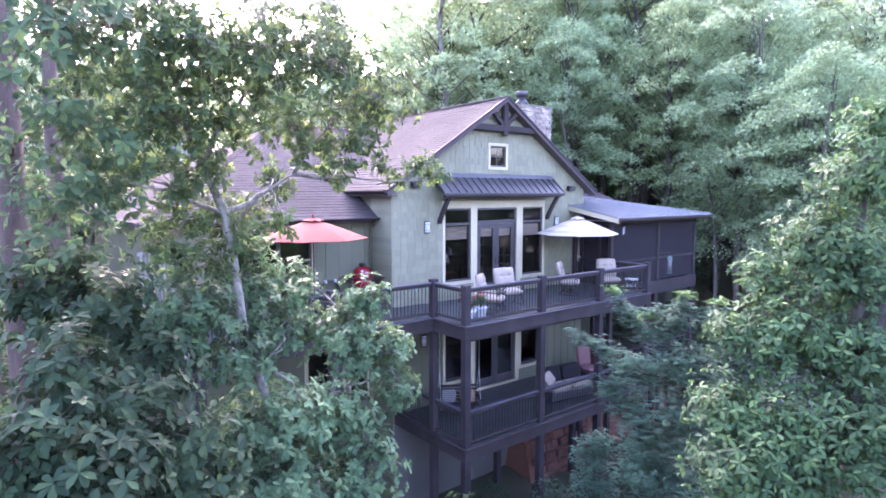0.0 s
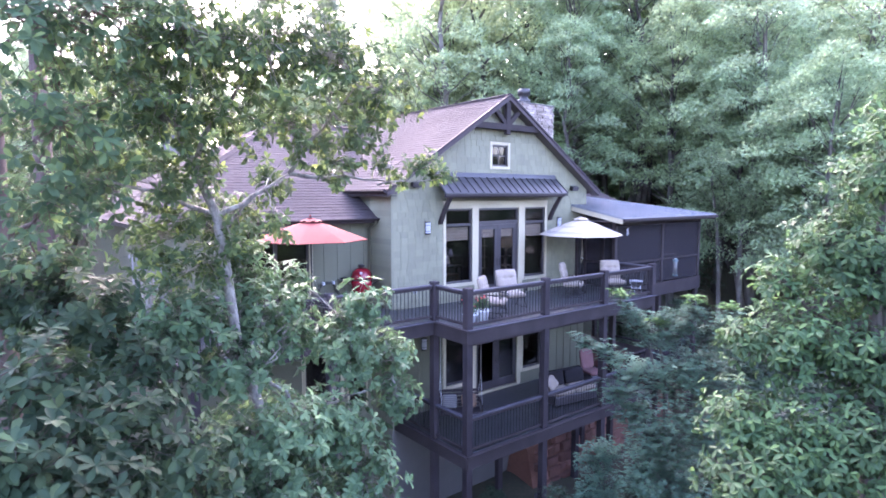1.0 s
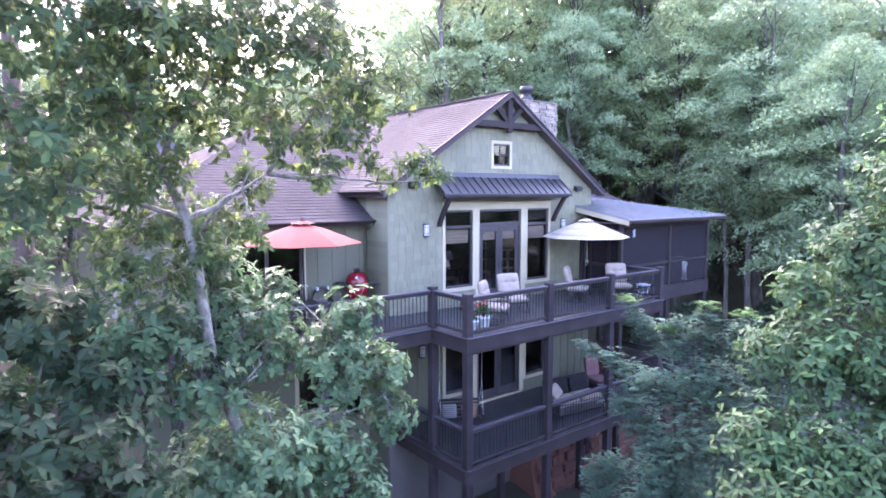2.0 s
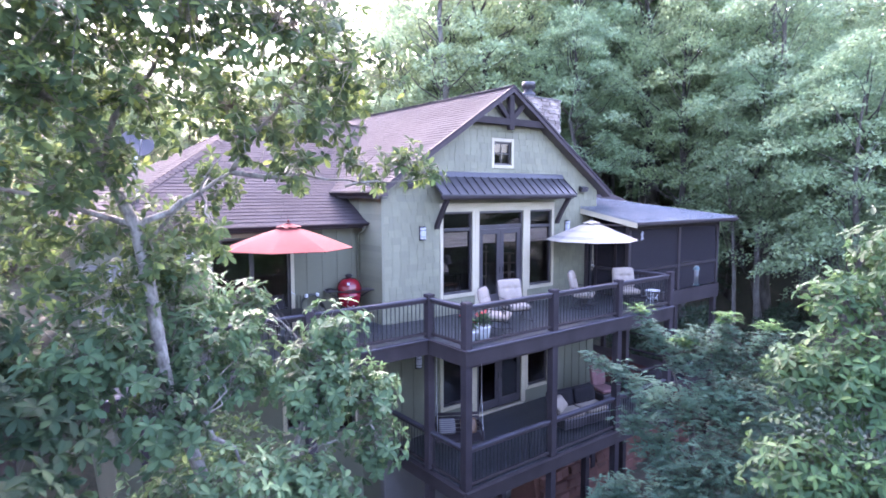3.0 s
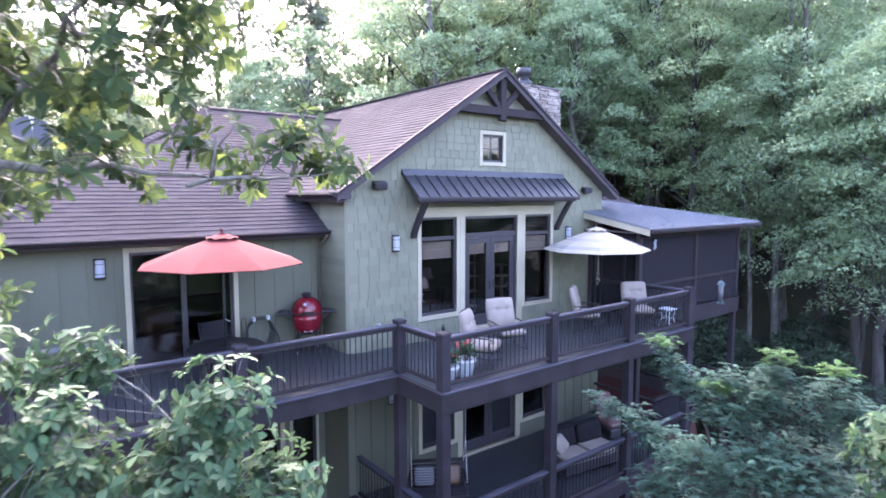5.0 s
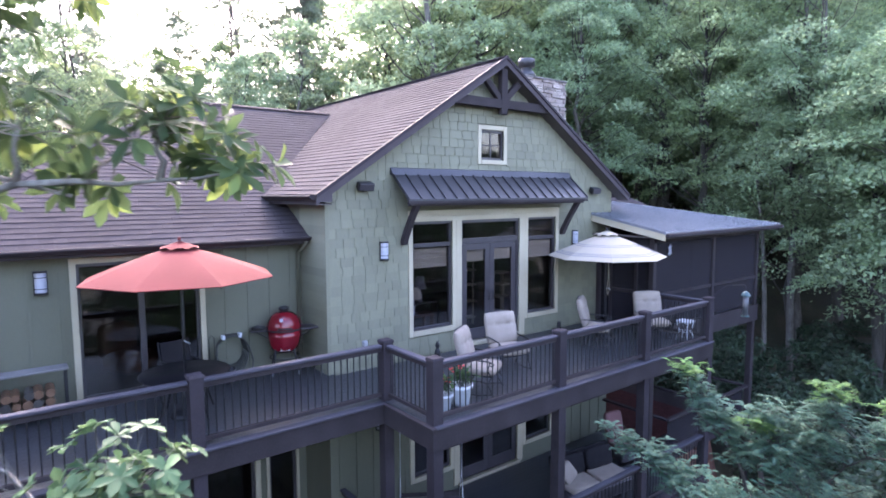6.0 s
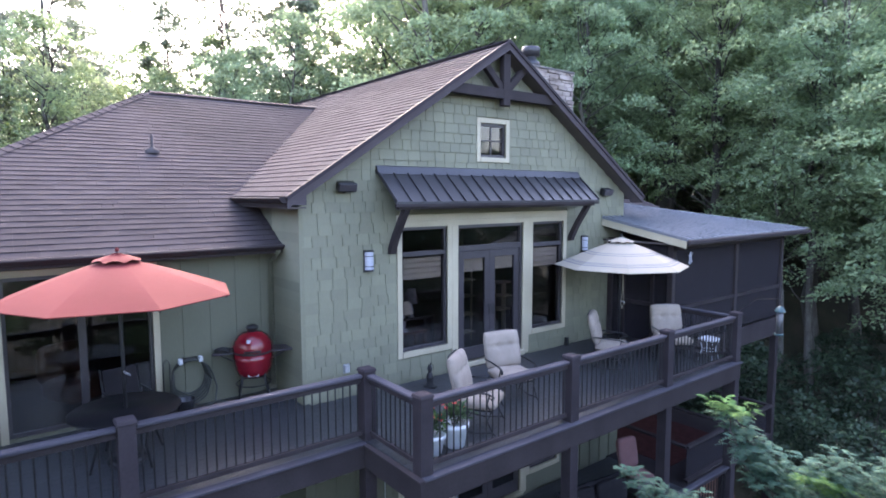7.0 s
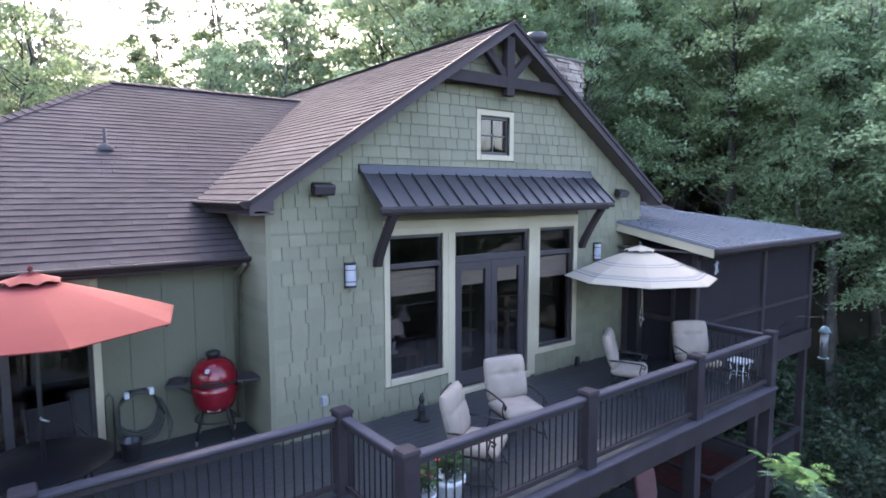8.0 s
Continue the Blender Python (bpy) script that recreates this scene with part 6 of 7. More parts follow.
def near_tree(name, label, trunk, radii, limbs, blobs, leafmat, bark, seed, density=95, leaf=(0.17, 0.06), per=6, droop=0.25, up=0.4, frond=False, power=2.3):
    """A tree close to the camera: crooked trunk and limbs, twigs that end in whorls of leaves, gathered in clumps (x, y, z, radius)."""
    rnd = random.Random(seed)
    t = thing(name, label, "tree")
    s = Shape()
    s.tube(trunk, radii, 10)
    joints = [Vector(p) for p in trunk[1:]]
    for a, b, r in limbs:
        pts = bent(a, b, rnd, 6)
        s.tube(pts, [r * (1 - 0.75 * i / 6) for i in range(7)], 7)
        joints += pts[1:]
    pts = []
    for bx, by, bz, br in blobs:
        c = Vector((bx, by, bz))
        near = min(joints, key=lambda j: (j - c).length)
        if (near - c).length > 0.15:
            way = bent(near, c, rnd, 4, 0.2)
            s.tube(way, [0.016, 0.012, 0.009, 0.007, 0.005], 4)
        else:
            way = [near, c]
        k = max(10, int(density * br ** power))
        for i in range(k):
            d = Vector((rnd.gauss(0, 1), rnd.gauss(0, 1), rnd.gauss(0, 1) * 0.8)).normalized()
            p = c + d * (br * (0.25 + 0.85 * rnd.random() ** 0.6))
            o = rnd.choice(way[1:]).lerp(c, rnd.random())
            mid = o.lerp(p, 0.6) + Vector((0, 0, rnd.uniform(-0.05, 0.08) * br))
            s.tube([o, mid, p], [0.004, 0.003, 0.002], 3)
            pts.append((p, (p - mid).normalized() + Vector((0, 0, 0.35))))
            if rnd.random() < 0.6:
                pts.append((mid, (p - o).normalized() + Vector((rnd.uniform(-0.5, 0.5), rnd.uniform(-0.5, 0.5), 0.3))))
    part("trunk", s, bark, t, smooth=True)
    if frond:
        V, T = fronds(pts, rnd, leaf)
    else:
        V, T = leaf_rosette(pts, rnd, leaf[0], leaf[1], droop, up, per)
    part("crown", tri_mesh("crown", V, T, leafmat), leafmat, t)
    return t


def fronds(points, rnd, leaf):
    """Feathery leaves: paired leaflets along arching stalks."""
    V, T, k = [], [], 0
    for p, d in points:
        for f in range(3):
            a = rnd.uniform(0, 6.28)
            x = Vector((math.cos(a), math.sin(a), rnd.uniform(-0.1, 0.5))).normalized()
            sd = x.cross(Vector((0, 0, 1))).normalized()
            u = sd.cross(x)
            L = leaf[0] * rnd.uniform(0.7, 1.2)
            for i in range(6):
                w = i / 5
                c = p + x * (L * (0.15 + 0.85 * w)) - Vector((0, 0, 0.28 * L * w * w))
                ll = leaf[1] * (1 - 0.55 * abs(w - 0.4))
                h = x * (0.3 * ll)
                for g in (-1, 1):
                    e = sd * (g * ll) + x * (ll * 0.45) - u * (ll * 0.2)
                    V += [c - h, c + e, c + h]
                    T.append((k, k + 1, k + 2))
                    k += 3
    return np.array([tuple(v) for v in V]), np.array(T)


near_tree("oak_tree", "tall slender oak with pale bark and loose leafy limbs",
          [(3.3, 8.0, -8.2), (3.2, 7.95, -3.5), (3.0, 8.0, -0.6), (2.42, 8.12, 1.32), (2.25, 8.05, 2.66), (2.15, 8.0, 3.2), (1.7, 7.8, 4.2), (1.3, 7.5, 5.6)], [0.11, 0.09, 0.08, 0.068, 0.066, 0.062, 0.04, 0.02],
          [((2.15, 8.0, 3.15), (3.0, 7.6, 3.75), 0.045), ((3.0, 7.6, 3.75), (4.3, 6.9, 3.6), 0.03), ((4.0, 7.0, 3.6), (4.85, 6.65, 3.7), 0.016), ((3.0, 7.6, 3.75), (3.7, 7.0, 4.9), 0.03),
           ((2.15, 8.0, 3.2), (0.75, 7.7, 3.65), 0.038), ((1.9, 7.9, 3.9), (2.6, 7.2, 5.4), 0.035), ((2.2, 8.05, 2.9), (2.9, 7.6, 3.9), 0.025)],
          [(1.7, 7.2, 5.3, 1.0), (2.5, 7.1, 5.3, 0.95), (3.3, 6.9, 5.25, 0.75), (4.0, 6.8, 4.8, 0.55), (3.8, 7.0, 4.25, 0.42), (4.45, 6.85, 3.75, 0.28), (4.82, 6.65, 3.74, 0.2), (4.15, 6.85, 3.85, 0.28), (4.6, 6.75, 3.9, 0.22),
           (1.4, 7.6, 4.4, 0.75), (2.2, 7.6, 4.5, 0.6), (2.8, 7.4, 3.1, 0.28), (2.3, 7.8, 2.9, 0.3), (1.8, 8.0, 2.5, 0.45), (3.4, 7.0, 3.8, 0.25), (2.0, 8.3, 3.2, 0.5), (3.2, 8.5, 3.7, 0.4), (2.7, 8.8, 3.1, 0.6), (2.9, 7.4, 4.4, 0.55), (3.4, 7.5, 4.3, 0.45), (4.1, 7.5, 4.7, 0.45), (3.9, 8.2, 3.8, 0.3), (1.5, 8.0, 3.6, 0.55), (1.9, 7.9, 3.8, 0.45), (1.5, 8.4, 2.8, 0.6), (2.3, 8.7, 2.5, 0.45)],
          LEAF_OAK, BARK, 31, density=175, leaf=(0.12, 0.052), per=7)
near_tree("maple_tree", "dark broad-leaved maple with a brown trunk beside the oak",
          [(-0.14, 10.6, -8.6), (-0.1, 10.6, -4.0), (-0.14, 10.62, 0.0), (-0.12, 10.6, 5.0), (-0.05, 10.6, 9.0)], [0.26, 0.23, 0.2, 0.18, 0.12],
          [((-0.12, 10.6, 2.6), (0.6, 8.2, 3.6), 0.05), ((-0.12, 10.6, 4.0), (0.4, 7.6, 4.8), 0.05), ((-0.1, 10.6, 5.4), (0.9, 8.0, 5.6), 0.045)],
          [(0.15, 6.9, 5.2, 1.0), (0.8, 7.2, 5.4, 1.1), (0.45, 7.5, 4.2, 0.95), (0.25, 7.9, 3.3, 0.7), (0.95, 8.1, 3.5, 0.55), (1.05, 8.6, 4.0, 0.7), (0.5, 8.8, 2.5, 0.55), (0.4, 8.9, 1.9, 0.5), (0.5, 9.4, 3.2, 0.55), (1.25, 7.9, 4.9, 0.6)],
          LEAF_MAPLE, BARKM, 38, density=88, leaf=(0.14, 0.07), per=6, droop=0.4)
near_tree("buckeye_tree", "young broad-leaved tree below the deck with whorled leaves",
          [(3.9, 8.9, -8.2), (3.7, 8.6, -4.0), (3.6, 8.3, -1.6), (3.9, 8.3, 0.2), (4.4, 8.5, 1.3)], [0.09, 0.08, 0.06, 0.04, 0.015],
          [((3.6, 8.3, -1.6), (2.5, 7.6, 0.0), 0.04), ((2.42, 8.1, 1.3), (3.3, 8.0, 0.3), 0.05), ((3.3, 8.0, 0.3), (3.9, 7.8, -0.6), 0.03), ((3.8, 8.2, 0.2), (4.8, 7.9, 0.5), 0.025)],
          [(4.6, 8.4, 1.65, 0.5), (4.95, 8.1, 0.8, 0.42), (4.95, 7.9, 0.15, 0.42), (4.2, 8.3, 0.9, 0.6), (3.7, 7.9, -0.1, 0.75), (4.0, 7.4, -0.75, 0.65), (2.6, 7.7, 0.1, 0.85), (2.4, 7.1, -0.7, 0.9), (2.2, 7.9, 1.2, 0.55), (1.6, 8.0, 1.9, 0.65), (3.4, 8.2, 1.9, 0.3), (3.3, 7.2, -1.4, 0.8), (2.7, 8.8, 2.3, 0.55), (3.5, 9.1, 2.1, 0.42), (2.8, 8.4, 1.7, 0.55), (3.4, 8.6, 1.3, 0.5), (4.3, 8.7, 1.1, 0.5), (5.2, 8.6, 0.75, 0.42), (1.9, 8.5, 1.9, 0.45)],
          LEAF_BUCK, BARK, 32, density=280, leaf=(0.135, 0.066), per=7, droop=0.35)
near_tree("hickory_sapling", "leafy sapling with large whorled leaves in front of the house",
          [(0.3, 6.4, -9.0), (0.4, 6.6, -4.0), (0.4, 6.5, -0.5), (0.3, 6.6, 1.4)], [0.08, 0.065, 0.045, 0.015],
          [((0.4, 6.5, -0.5), (-0.4, 6.0, 1.2), 0.03), ((0.4, 6.5, -0.5), (1.2, 6.9, 0.5), 0.03), ((0.35, 6.5, 0.4), (0.7, 8.0, 1.9), 0.03)],
          [(0.1, 6.5, 1.65, 0.6), (-0.15, 6.0, 1.1, 0.65), (0.7, 6.6, 1.0, 0.65), (0.2, 5.9, 0.7, 0.75), (1.3, 6.7, 0.4, 0.65), (0.7, 8.3, 2.0, 0.75), (0.0, 9.0, 2.3, 0.7), (1.2, 7.5, 1.4, 0.6), (0.9, 6.2, -0.3, 0.8), (-0.1, 5.8, -0.2, 0.7)],
          LEAF_HICK, BARKD, 33, density=190, leaf=(0.155, 0.075), per=7, droop=0.4)
near_tree("magnolia_tree", "broad-leaved tree with long drooping light green leaves",
          [(12.2, 3.2, -10.0), (12.0, 3.3, -4.0), (11.8, 3.3, 0.5), (12.0, 3.4, 2.8), (12.5, 3.4, 4.6)], [0.16, 0.14, 0.11, 0.07, 0.02],
          [((11.8, 3.3, 0.5), (10.7, 4.5, 2.0), 0.05), ((11.85, 3.3, 0.0), (10.2, 4.7, 0.6), 0.05), ((11.9, 3.3, -1.2), (9.8, 4.3, -0.6), 0.05), ((11.9, 3.4, 1.6), (11.2, 4.1, 2.8), 0.04), ((11.9, 3.3, -0.6), (10.6, 2.8, -0.3), 0.04)],
          [(10.8, 4.55, 1.95, 0.5), (11.4, 3.9, 2.6, 0.8), (12.0, 3.4, 3.8, 0.85), (12.6, 3.4, 4.8, 0.65), (11.7, 3.4, 2.2, 1.0), (10.45, 4.8, 0.9, 0.55), (10.9, 4.1, 0.9, 0.95), (11.2, 3.1, 0.7, 0.95), (9.8, 4.6, -0.35, 0.75), (10.2, 3.5, -0.7, 1.0), (10.6, 2.6, -0.4, 0.95), (9.2, 4.0, -1.2, 0.85), (10.4, 4.0, -1.9, 1.0)],
          LEAF_BIG, BARKD, 34, density=290, leaf=(0.168, 0.074), per=4, droop=0.65, up=0.5)
near_tree("mimosa_tree", "feathery blue-green mimosa with layered fronds",
          [(13.6, 7.6, -9.0), (13.2, 7.7, -5.0), (12.8, 7.7, -2.6), (12.6, 7.7, -1.0), (12.4, 7.8, 0.2)], [0.11, 0.10, 0.08, 0.05, 0.02],
          [((12.8, 7.7, -2.4), (12.0, 9.3, -0.6), 0.035), ((12.6, 7.7, -1.0), (12.05, 8.6, 0.7), 0.03), ((12.7, 7.7, -1.4), (12.5, 6.5, 0.3), 0.03), ((12.9, 7.7, -3.2), (11.5, 7.6, -2.8), 0.04)],
          [(12.2, 8.72, 0.88, 0.17), (12.2, 8.5, 0.6, 0.26), (12.2, 8.25, 0.35, 0.32), (12.25, 7.9, 0.1, 0.38), (12.0, 10.0, -0.32, 0.16), (12.0, 9.6, -0.42, 0.24), (12.1, 9.2, -0.52, 0.3), (12.2, 8.8, -0.7, 0.34), (12.2, 8.3, -0.95, 0.42),
           (12.3, 7.66, 0.6, 0.28), (12.25, 7.4, 0.2, 0.42), (12.35, 6.9, 0.82, 0.28), (12.4, 7.0, 0.5, 0.38), (12.5, 6.2, 0.6, 0.38), (12.6, 5.7, 0.3, 0.5), (12.1, 7.8, -1.0, 0.6), (12.2, 7.0, -0.5, 0.65), (11.9, 8.6, -1.5, 0.42), (12.0, 8.1, -1.9, 0.5),
           (11.9, 7.3, -2.3, 0.75), (11.8, 7.6, -3.3, 0.7), (11.8, 9.2, -3.4, 0.45), (11.8, 8.7, -3.0, 0.4), (11.8, 8.9, -4.1, 0.6), (11.7, 6.9, -3.3, 0.8), (12.3, 6.4, -0.6, 0.7), (11.9, 6.5, -1.8, 0.8)],
          LEAF_MIM, BARKD, 35, density=420, leaf=(0.15, 0.045), frond=True, power=1.9)
# bright young tips of the mimosa
_tips = thing("mimosa_shoots", "bright yellow-green young mimosa shoots", "foliage", kind="stuff")
_rt = random.Random(44)
_tp = [(Vector(c) + Vector((_rt.gauss(0, 0.1), _rt.gauss(0, 0.13), _rt.gauss(0, 0.05))), Vector((0, 0, 1))) for c in ((12.2, 8.74, 1.0), (12.35, 6.88, 1.1), (12.1, 7.6, 0.5), (12.6, 6.2, 1.0)) for i in range(22)]
_V, _T = fronds(_tp, _rt, (0.17, 0.05))
part("shoots", tri_mesh("shoots", _V, _T, LEAF_MIMT), LEAF_MIMT, _tips)
near_tree("laurel_bush", "small bright green bush top below the deck",
          [(7.9, 9.3, -8.0), (7.8, 9.4, -5.5), (7.7, 9.5, -4.0)], [0.05, 0.04, 0.015], [], [(7.7, 9.5, -3.75, 0.45), (7.4, 9.4, -4.1, 0.45), (8.1, 9.4, -4.2, 0.45)], LEAF_OAK, BARKD, 36, density=150, leaf=(0.12, 0.05))
for _i, (_bx, _by, _h, _rr) in enumerate(((0.85, 15.2, 16.0, 0.24),)):
    _g = ground_z(_bx, _by)
    near_tree("poplar_tree", "tall straight brown-barked tree by the house",
              [(_bx, _by, _g - 0.3), (_bx + 0.05, _by, _g + 4), (_bx - 0.05, _by + 0.1, _g + 9), (_bx, _by, _g + _h + 2)], [_rr * 1.15, _rr, _rr * 0.85, _rr * 0.4],
              [], [(_bx + 0.2, _by + 0.3, _g + _h - 1, 1.3), (_bx - 0.9, _by, _g + _h + 0.6, 1.4), (_bx + 0.9, _by - 0.2, _g + _h + 1.2, 1.3)], LEAF_OAK, BARKM, 50 + _i, density=50, leaf=(0.19, 0.085))


def forest_tree_mesh(seed, height, spread, leaves, size, leafmat, low=0.28, sparse=0.0, sprays=62, girth=0.012):
    """Meshes of a woodland tree: trunk with limbs, and a crown of many leaf sprays in uneven clumps."""
    rnd = random.Random(seed)
    s = Shape()
    r0 = height * (0.0085 if sparse else girth)
    top = Vector((rnd.uniform(-0.6, 0.6), rnd.uniform(-0.6, 0.6), height * 0.95))
    tr = bent((0, 0, -0.6), top, rnd, 6, 0.05)
    s.tube(tr, [r0 * 1.3, r0, r0 * 0.85, r0 * 0.7, r0 * 0.5, r0 * 0.3, r0 * 0.1], 8)
    clumps = []
    n = sprays
    for i in range(n):
        f = low + (1 - low) * (i + rnd.random()) / n
        a = rnd.uniform(0, 6.28)
        prof = math.sin(math.pi * min(1, 0.18 + 0.80 * (f - low) / (1 - low))) ** 0.7
        reach = spread * prof * rnd.uniform(0.35, 1.12)
        base = Vector((0, 0, 0)).lerp(top, max(0.1, f - 0.08))
        c = Vector((math.cos(a) * reach, math.sin(a) * reach, height * f + rnd.uniform(-0.2, 0.6)))
        if i % 4 == 0 or sparse:
            s.tube(bent(base, c, rnd, 4, 0.15), [r0 * 0.22, r0 * 0.17, r0 * 0.12, r0 * 0.08, r0 * 0.04], 4)
        clumps.append((c, a, spread * (rnd.uniform(0.11, 0.24) if sparse else rnd.uniform(0.13, 0.27) * (62 / n) ** 0.3)))
    per = leaves // n
    C = []
    for c, a, br in clumps:
        q = np.random.RandomState(rnd.randint(0, 10 ** 6))
        d = q.normal(size=(per, 3))
        d /= np.linalg.norm(d, axis=1)[:, None]
        rad = br * (0.2 + 0.95 * q.random(per) ** 0.6)
        p = d * rad[:, None] * np.array((1.3, 1.3, 0.42))
        out = p[:, 0] * math.cos(a) + p[:, 1] * math.sin(a)
        p[:, 2] -= 0.3 * (p[:, 0] ** 2 + p[:, 1] ** 2) / br + 0.22 * out
        d[:, 2] = np.abs(d[:, 2]) * 0.4
        C.append(np.concatenate([p + np.array(c), d], axis=1))
    C = np.concatenate(C)
    q = np.random.RandomState(seed)
    m = len(C)
    p, d = C[:, :3], C[:, 3:]
    x = d + q.normal(size=(m, 3)) * 0.55 + np.array((0, 0, -0.3))
    x /= np.linalg.norm(x, axis=1)[:, None]
    y = np.cross(x, q.normal(size=(m, 3)) * 0.5 + np.array((0, 0, 1)))
    y /= np.linalg.norm(y, axis=1)[:, None] + 1e-6
    z = np.cross(x, y)
    L = size * q.uniform(0.6, 1.3, m)[:, None]
    W = L * 0.36
    V = np.stack([p + y * W, p + x * L, p - y * W], axis=1).reshape(-1, 3)
    T = np.arange(m * 3).reshape(-1, 3)
    return s.mesh("trunk", BARKD if seed % 2 else BARKF, True), tri_mesh("crown", V, T, leafmat)


def forest_tree(meshes, x, y, scale, turn, label):
    t = thing("woodland_tree", label, "tree", "trees of the wood", Matrix.Translation((x, y, ground_z(x, y))) @ Matrix.Rotation(turn, 4, "Z") @ Matrix.Diagonal((scale, scale, scale * 1.0, 1)))
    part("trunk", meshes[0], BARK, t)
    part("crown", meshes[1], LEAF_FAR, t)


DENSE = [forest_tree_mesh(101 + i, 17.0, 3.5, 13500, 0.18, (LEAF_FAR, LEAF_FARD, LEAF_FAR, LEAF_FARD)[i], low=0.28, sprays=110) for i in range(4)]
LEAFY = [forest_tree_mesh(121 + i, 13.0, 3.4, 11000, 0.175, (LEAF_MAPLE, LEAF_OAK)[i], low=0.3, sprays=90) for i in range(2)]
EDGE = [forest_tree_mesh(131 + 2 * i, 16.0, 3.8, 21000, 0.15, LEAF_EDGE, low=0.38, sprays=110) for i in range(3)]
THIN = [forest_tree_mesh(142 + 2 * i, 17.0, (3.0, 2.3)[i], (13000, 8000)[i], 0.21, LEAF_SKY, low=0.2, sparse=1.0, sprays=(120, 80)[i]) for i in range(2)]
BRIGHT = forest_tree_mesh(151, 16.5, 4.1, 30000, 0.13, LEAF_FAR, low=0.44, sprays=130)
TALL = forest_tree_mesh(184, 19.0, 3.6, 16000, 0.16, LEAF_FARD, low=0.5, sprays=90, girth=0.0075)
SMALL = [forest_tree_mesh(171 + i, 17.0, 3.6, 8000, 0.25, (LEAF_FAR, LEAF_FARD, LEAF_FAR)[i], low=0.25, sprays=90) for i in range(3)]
PLAIN = [forest_tree_mesh(191, 16.0, 4.0, 2600, 0.5, LEAF_SHADE, low=0.2)]
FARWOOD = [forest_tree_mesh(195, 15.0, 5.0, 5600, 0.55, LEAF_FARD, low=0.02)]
SHRUB = [forest_tree_mesh(161 + i, 3.4, 1.7, 4200, 0.13, (LEAF_SHADE, LEAF_SHADE)[i], low=0.1) for i in range(2)]

_rf = random.Random(77)
_placed = []


def clear_of(x, y, gap):
    if 0.5 < x < 27.0 and 6 < y < 29.5:
        return False
    return all((x - a) ** 2 + (y - b) ** 2 > gap * gap for a, b in _placed)


def scatter(count, az0, az1, r0, r1, kinds, s0, s1, gap, label, eye=(3.0, 3.0)):
    made = 0
    for i in range(count * 30):
        if made >= count:
            break
        az, r = radians(_rf.uniform(az0, az1)), _rf.uniform(r0 * r0, r1 * r1) ** 0.5
        x, y = eye[0] + math.sin(az) * r, eye[1] + math.cos(az) * r
        if not clear_of(x, y, gap):
            continue
        _placed.append((x, y))
        forest_tree(_rf.choice(kinds), x, y, _rf.uniform(s0, s1), _rf.uniform(0, 6.28), label)
        made += 1


forest_tree(BRIGHT, 32.7, 19.1, 1.15, 0.7, "sunlit maple with a pale trunk at the wood's edge")
forest_tree(TALL, 47.7, 31.7, 1.35, 1.0, "tall pale-barked tree with a high crown")
_placed += [(32.7, 19.1), (30.0, 17.2), (30.5, 14.0), (29.5, 19.8), (33.0, 22.5), (47.7, 31.7)]
scatter(20, 50, 80, 27.5, 36, EDGE, 0.95, 1.25, 3.4, "leafy broadleaf tree at the wood's edge")
scatter(9, 32, 47, 35, 44, DENSE[::2], 1.0, 1.3, 3.4, "sunlit broadleaf tree behind the house")
scatter(52, 31.5, 86, 33, 58, DENSE, 1.15, 1.5, 3.0, "tall broadleaf tree of the wood")
scatter(9, 17, 31, 38, 47, SMALL, 0.68, 0.86, 2.6, "low broadleaf tree behind the house")
scatter(38, -6, 31, 38, 62, SMALL, 0.56, 0.8, 2.8, "broadleaf tree behind the house")
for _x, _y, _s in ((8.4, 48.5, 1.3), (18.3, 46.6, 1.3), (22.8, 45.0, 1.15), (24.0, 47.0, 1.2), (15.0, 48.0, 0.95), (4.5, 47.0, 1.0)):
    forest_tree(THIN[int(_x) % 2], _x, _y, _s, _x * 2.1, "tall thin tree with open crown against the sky")
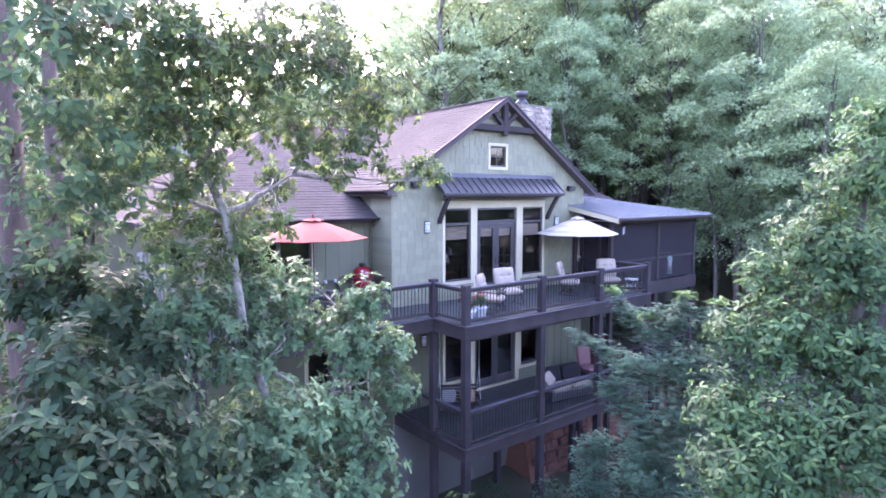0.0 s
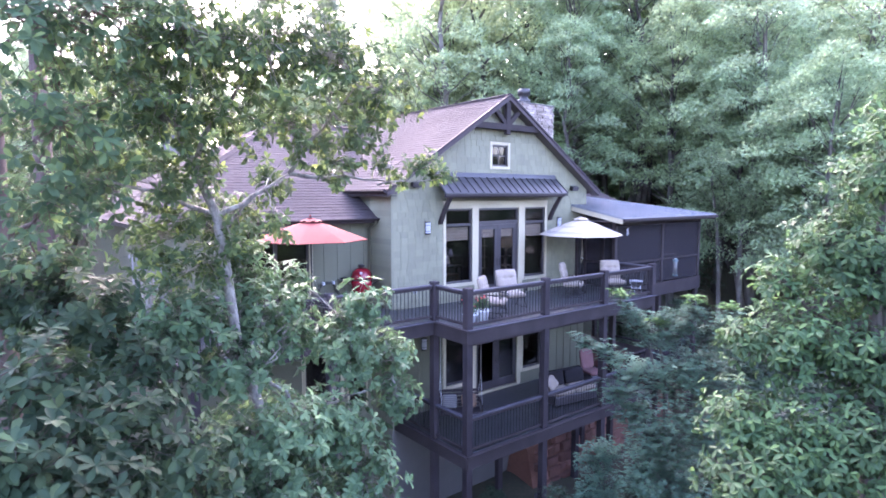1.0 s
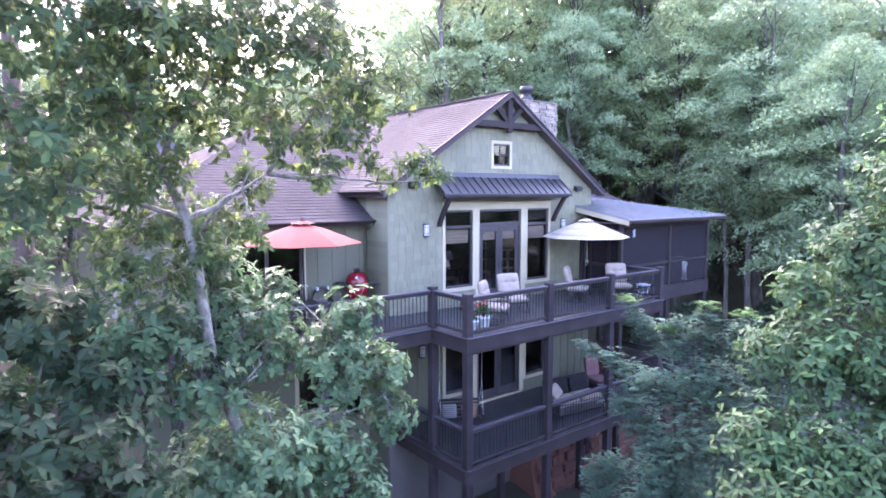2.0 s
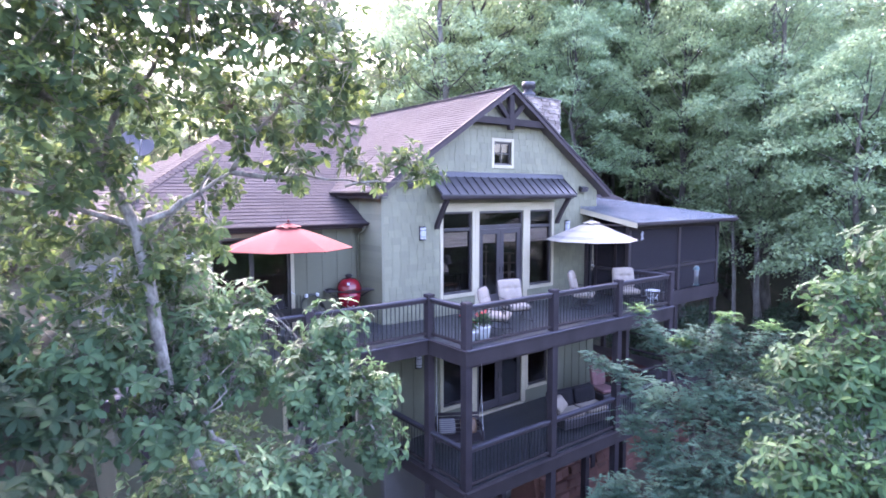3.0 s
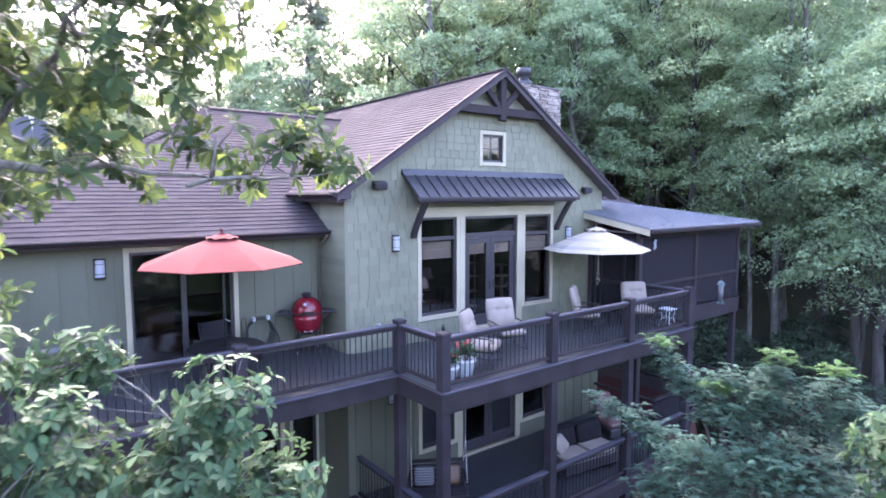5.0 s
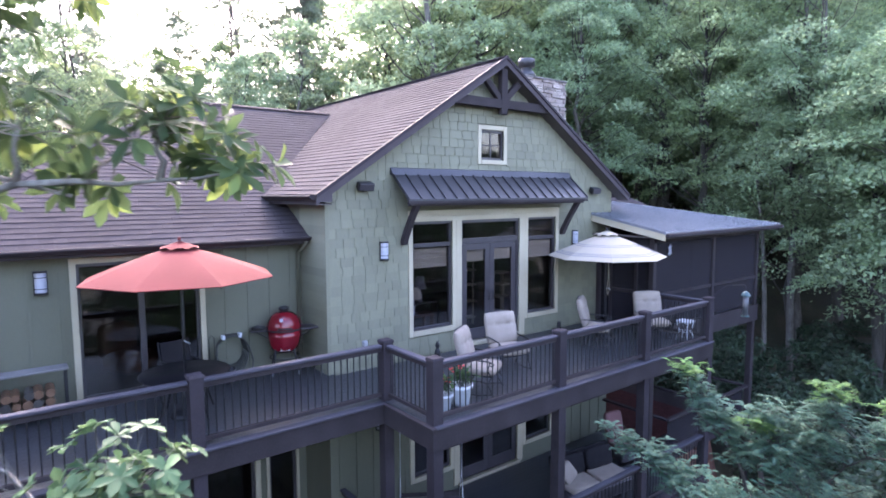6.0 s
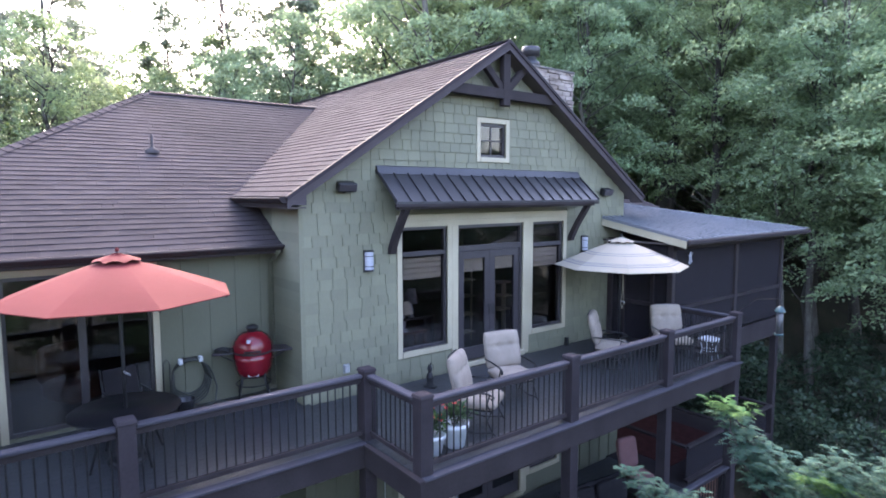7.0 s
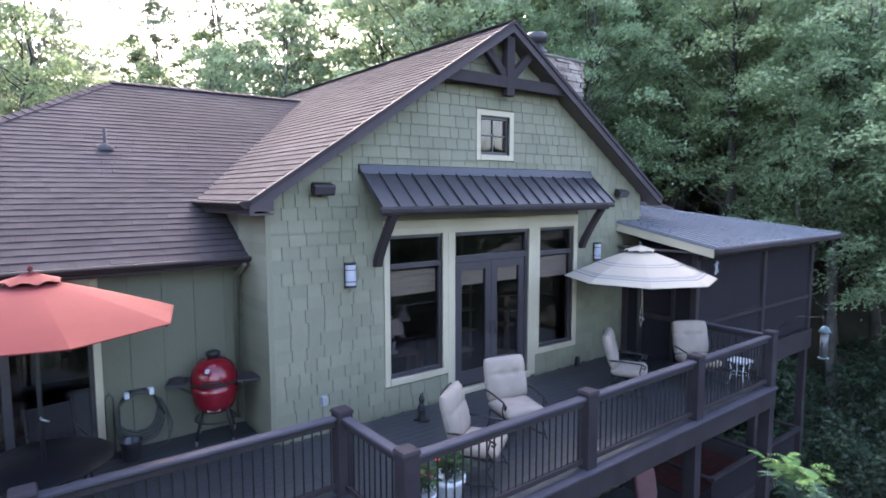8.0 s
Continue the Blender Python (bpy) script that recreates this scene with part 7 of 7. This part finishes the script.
scatter(40, 32, 88, 59, 76, FARWOOD, 0.9, 1.2, 3.0, "broadleaf tree deep in the wood")
scatter(9, 45, 84, 24, 40, SHRUB, 0.7, 1.3, 1.6, "shrub in the understorey")
scatter(20, -8, 45, 36, 44, SHRUB, 0.8, 1.4, 1.6, "shrub behind the house")
# Trees mostly behind the camera, added to block skylight and darken window reflections
scatter(16, 105, 172, 20, 30, PLAIN, 0.8, 1.0, 3.6, "unseen broadleaf tree on the slope facing the house", (8.0, 3.0))
scatter(34, 95, 355, 24, 48, PLAIN, 0.9, 1.2, 6.0, "tall broadleaf tree of the wood")
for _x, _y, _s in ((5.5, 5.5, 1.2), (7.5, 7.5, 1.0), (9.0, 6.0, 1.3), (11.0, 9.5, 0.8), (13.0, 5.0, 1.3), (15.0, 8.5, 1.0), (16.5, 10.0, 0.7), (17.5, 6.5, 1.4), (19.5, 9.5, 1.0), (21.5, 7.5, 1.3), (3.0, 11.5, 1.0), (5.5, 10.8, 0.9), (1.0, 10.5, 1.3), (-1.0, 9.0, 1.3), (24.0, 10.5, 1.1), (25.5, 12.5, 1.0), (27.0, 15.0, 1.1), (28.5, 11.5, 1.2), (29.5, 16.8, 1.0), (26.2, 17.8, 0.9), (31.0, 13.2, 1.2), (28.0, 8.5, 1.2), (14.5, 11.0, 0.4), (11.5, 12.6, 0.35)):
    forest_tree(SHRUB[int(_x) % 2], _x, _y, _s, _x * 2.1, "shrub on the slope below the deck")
for _x, _y, _s in ((-2.0, 14.0, 0.75), (-1.5, 19.0, 0.75), (-4.5, 17.0, 0.9), (-0.6, 25.0, 0.75), (-5.0, 24.0, 0.85), (0.2, 31.0, 0.75), (3.5, 33.0, 0.75), (-3.5, 31.0, 0.8), (3.8, 11.3, 0.5), (2.7, 10.5, 0.46)):
    forest_tree(LEAFY[int(_y) % 2], _x, _y, _s, _x * 2.1, "leafy broadleaf tree beside the house")
for _x, _y, _s in ((32.2, 16.4, 0.85), (33.2, 15.1, 1.1), (41.2, 27.9, 1.5)):
    forest_tree(TALL, _x, _y, _s, _x * 2.1, "tall pale-barked tree with a high crown")
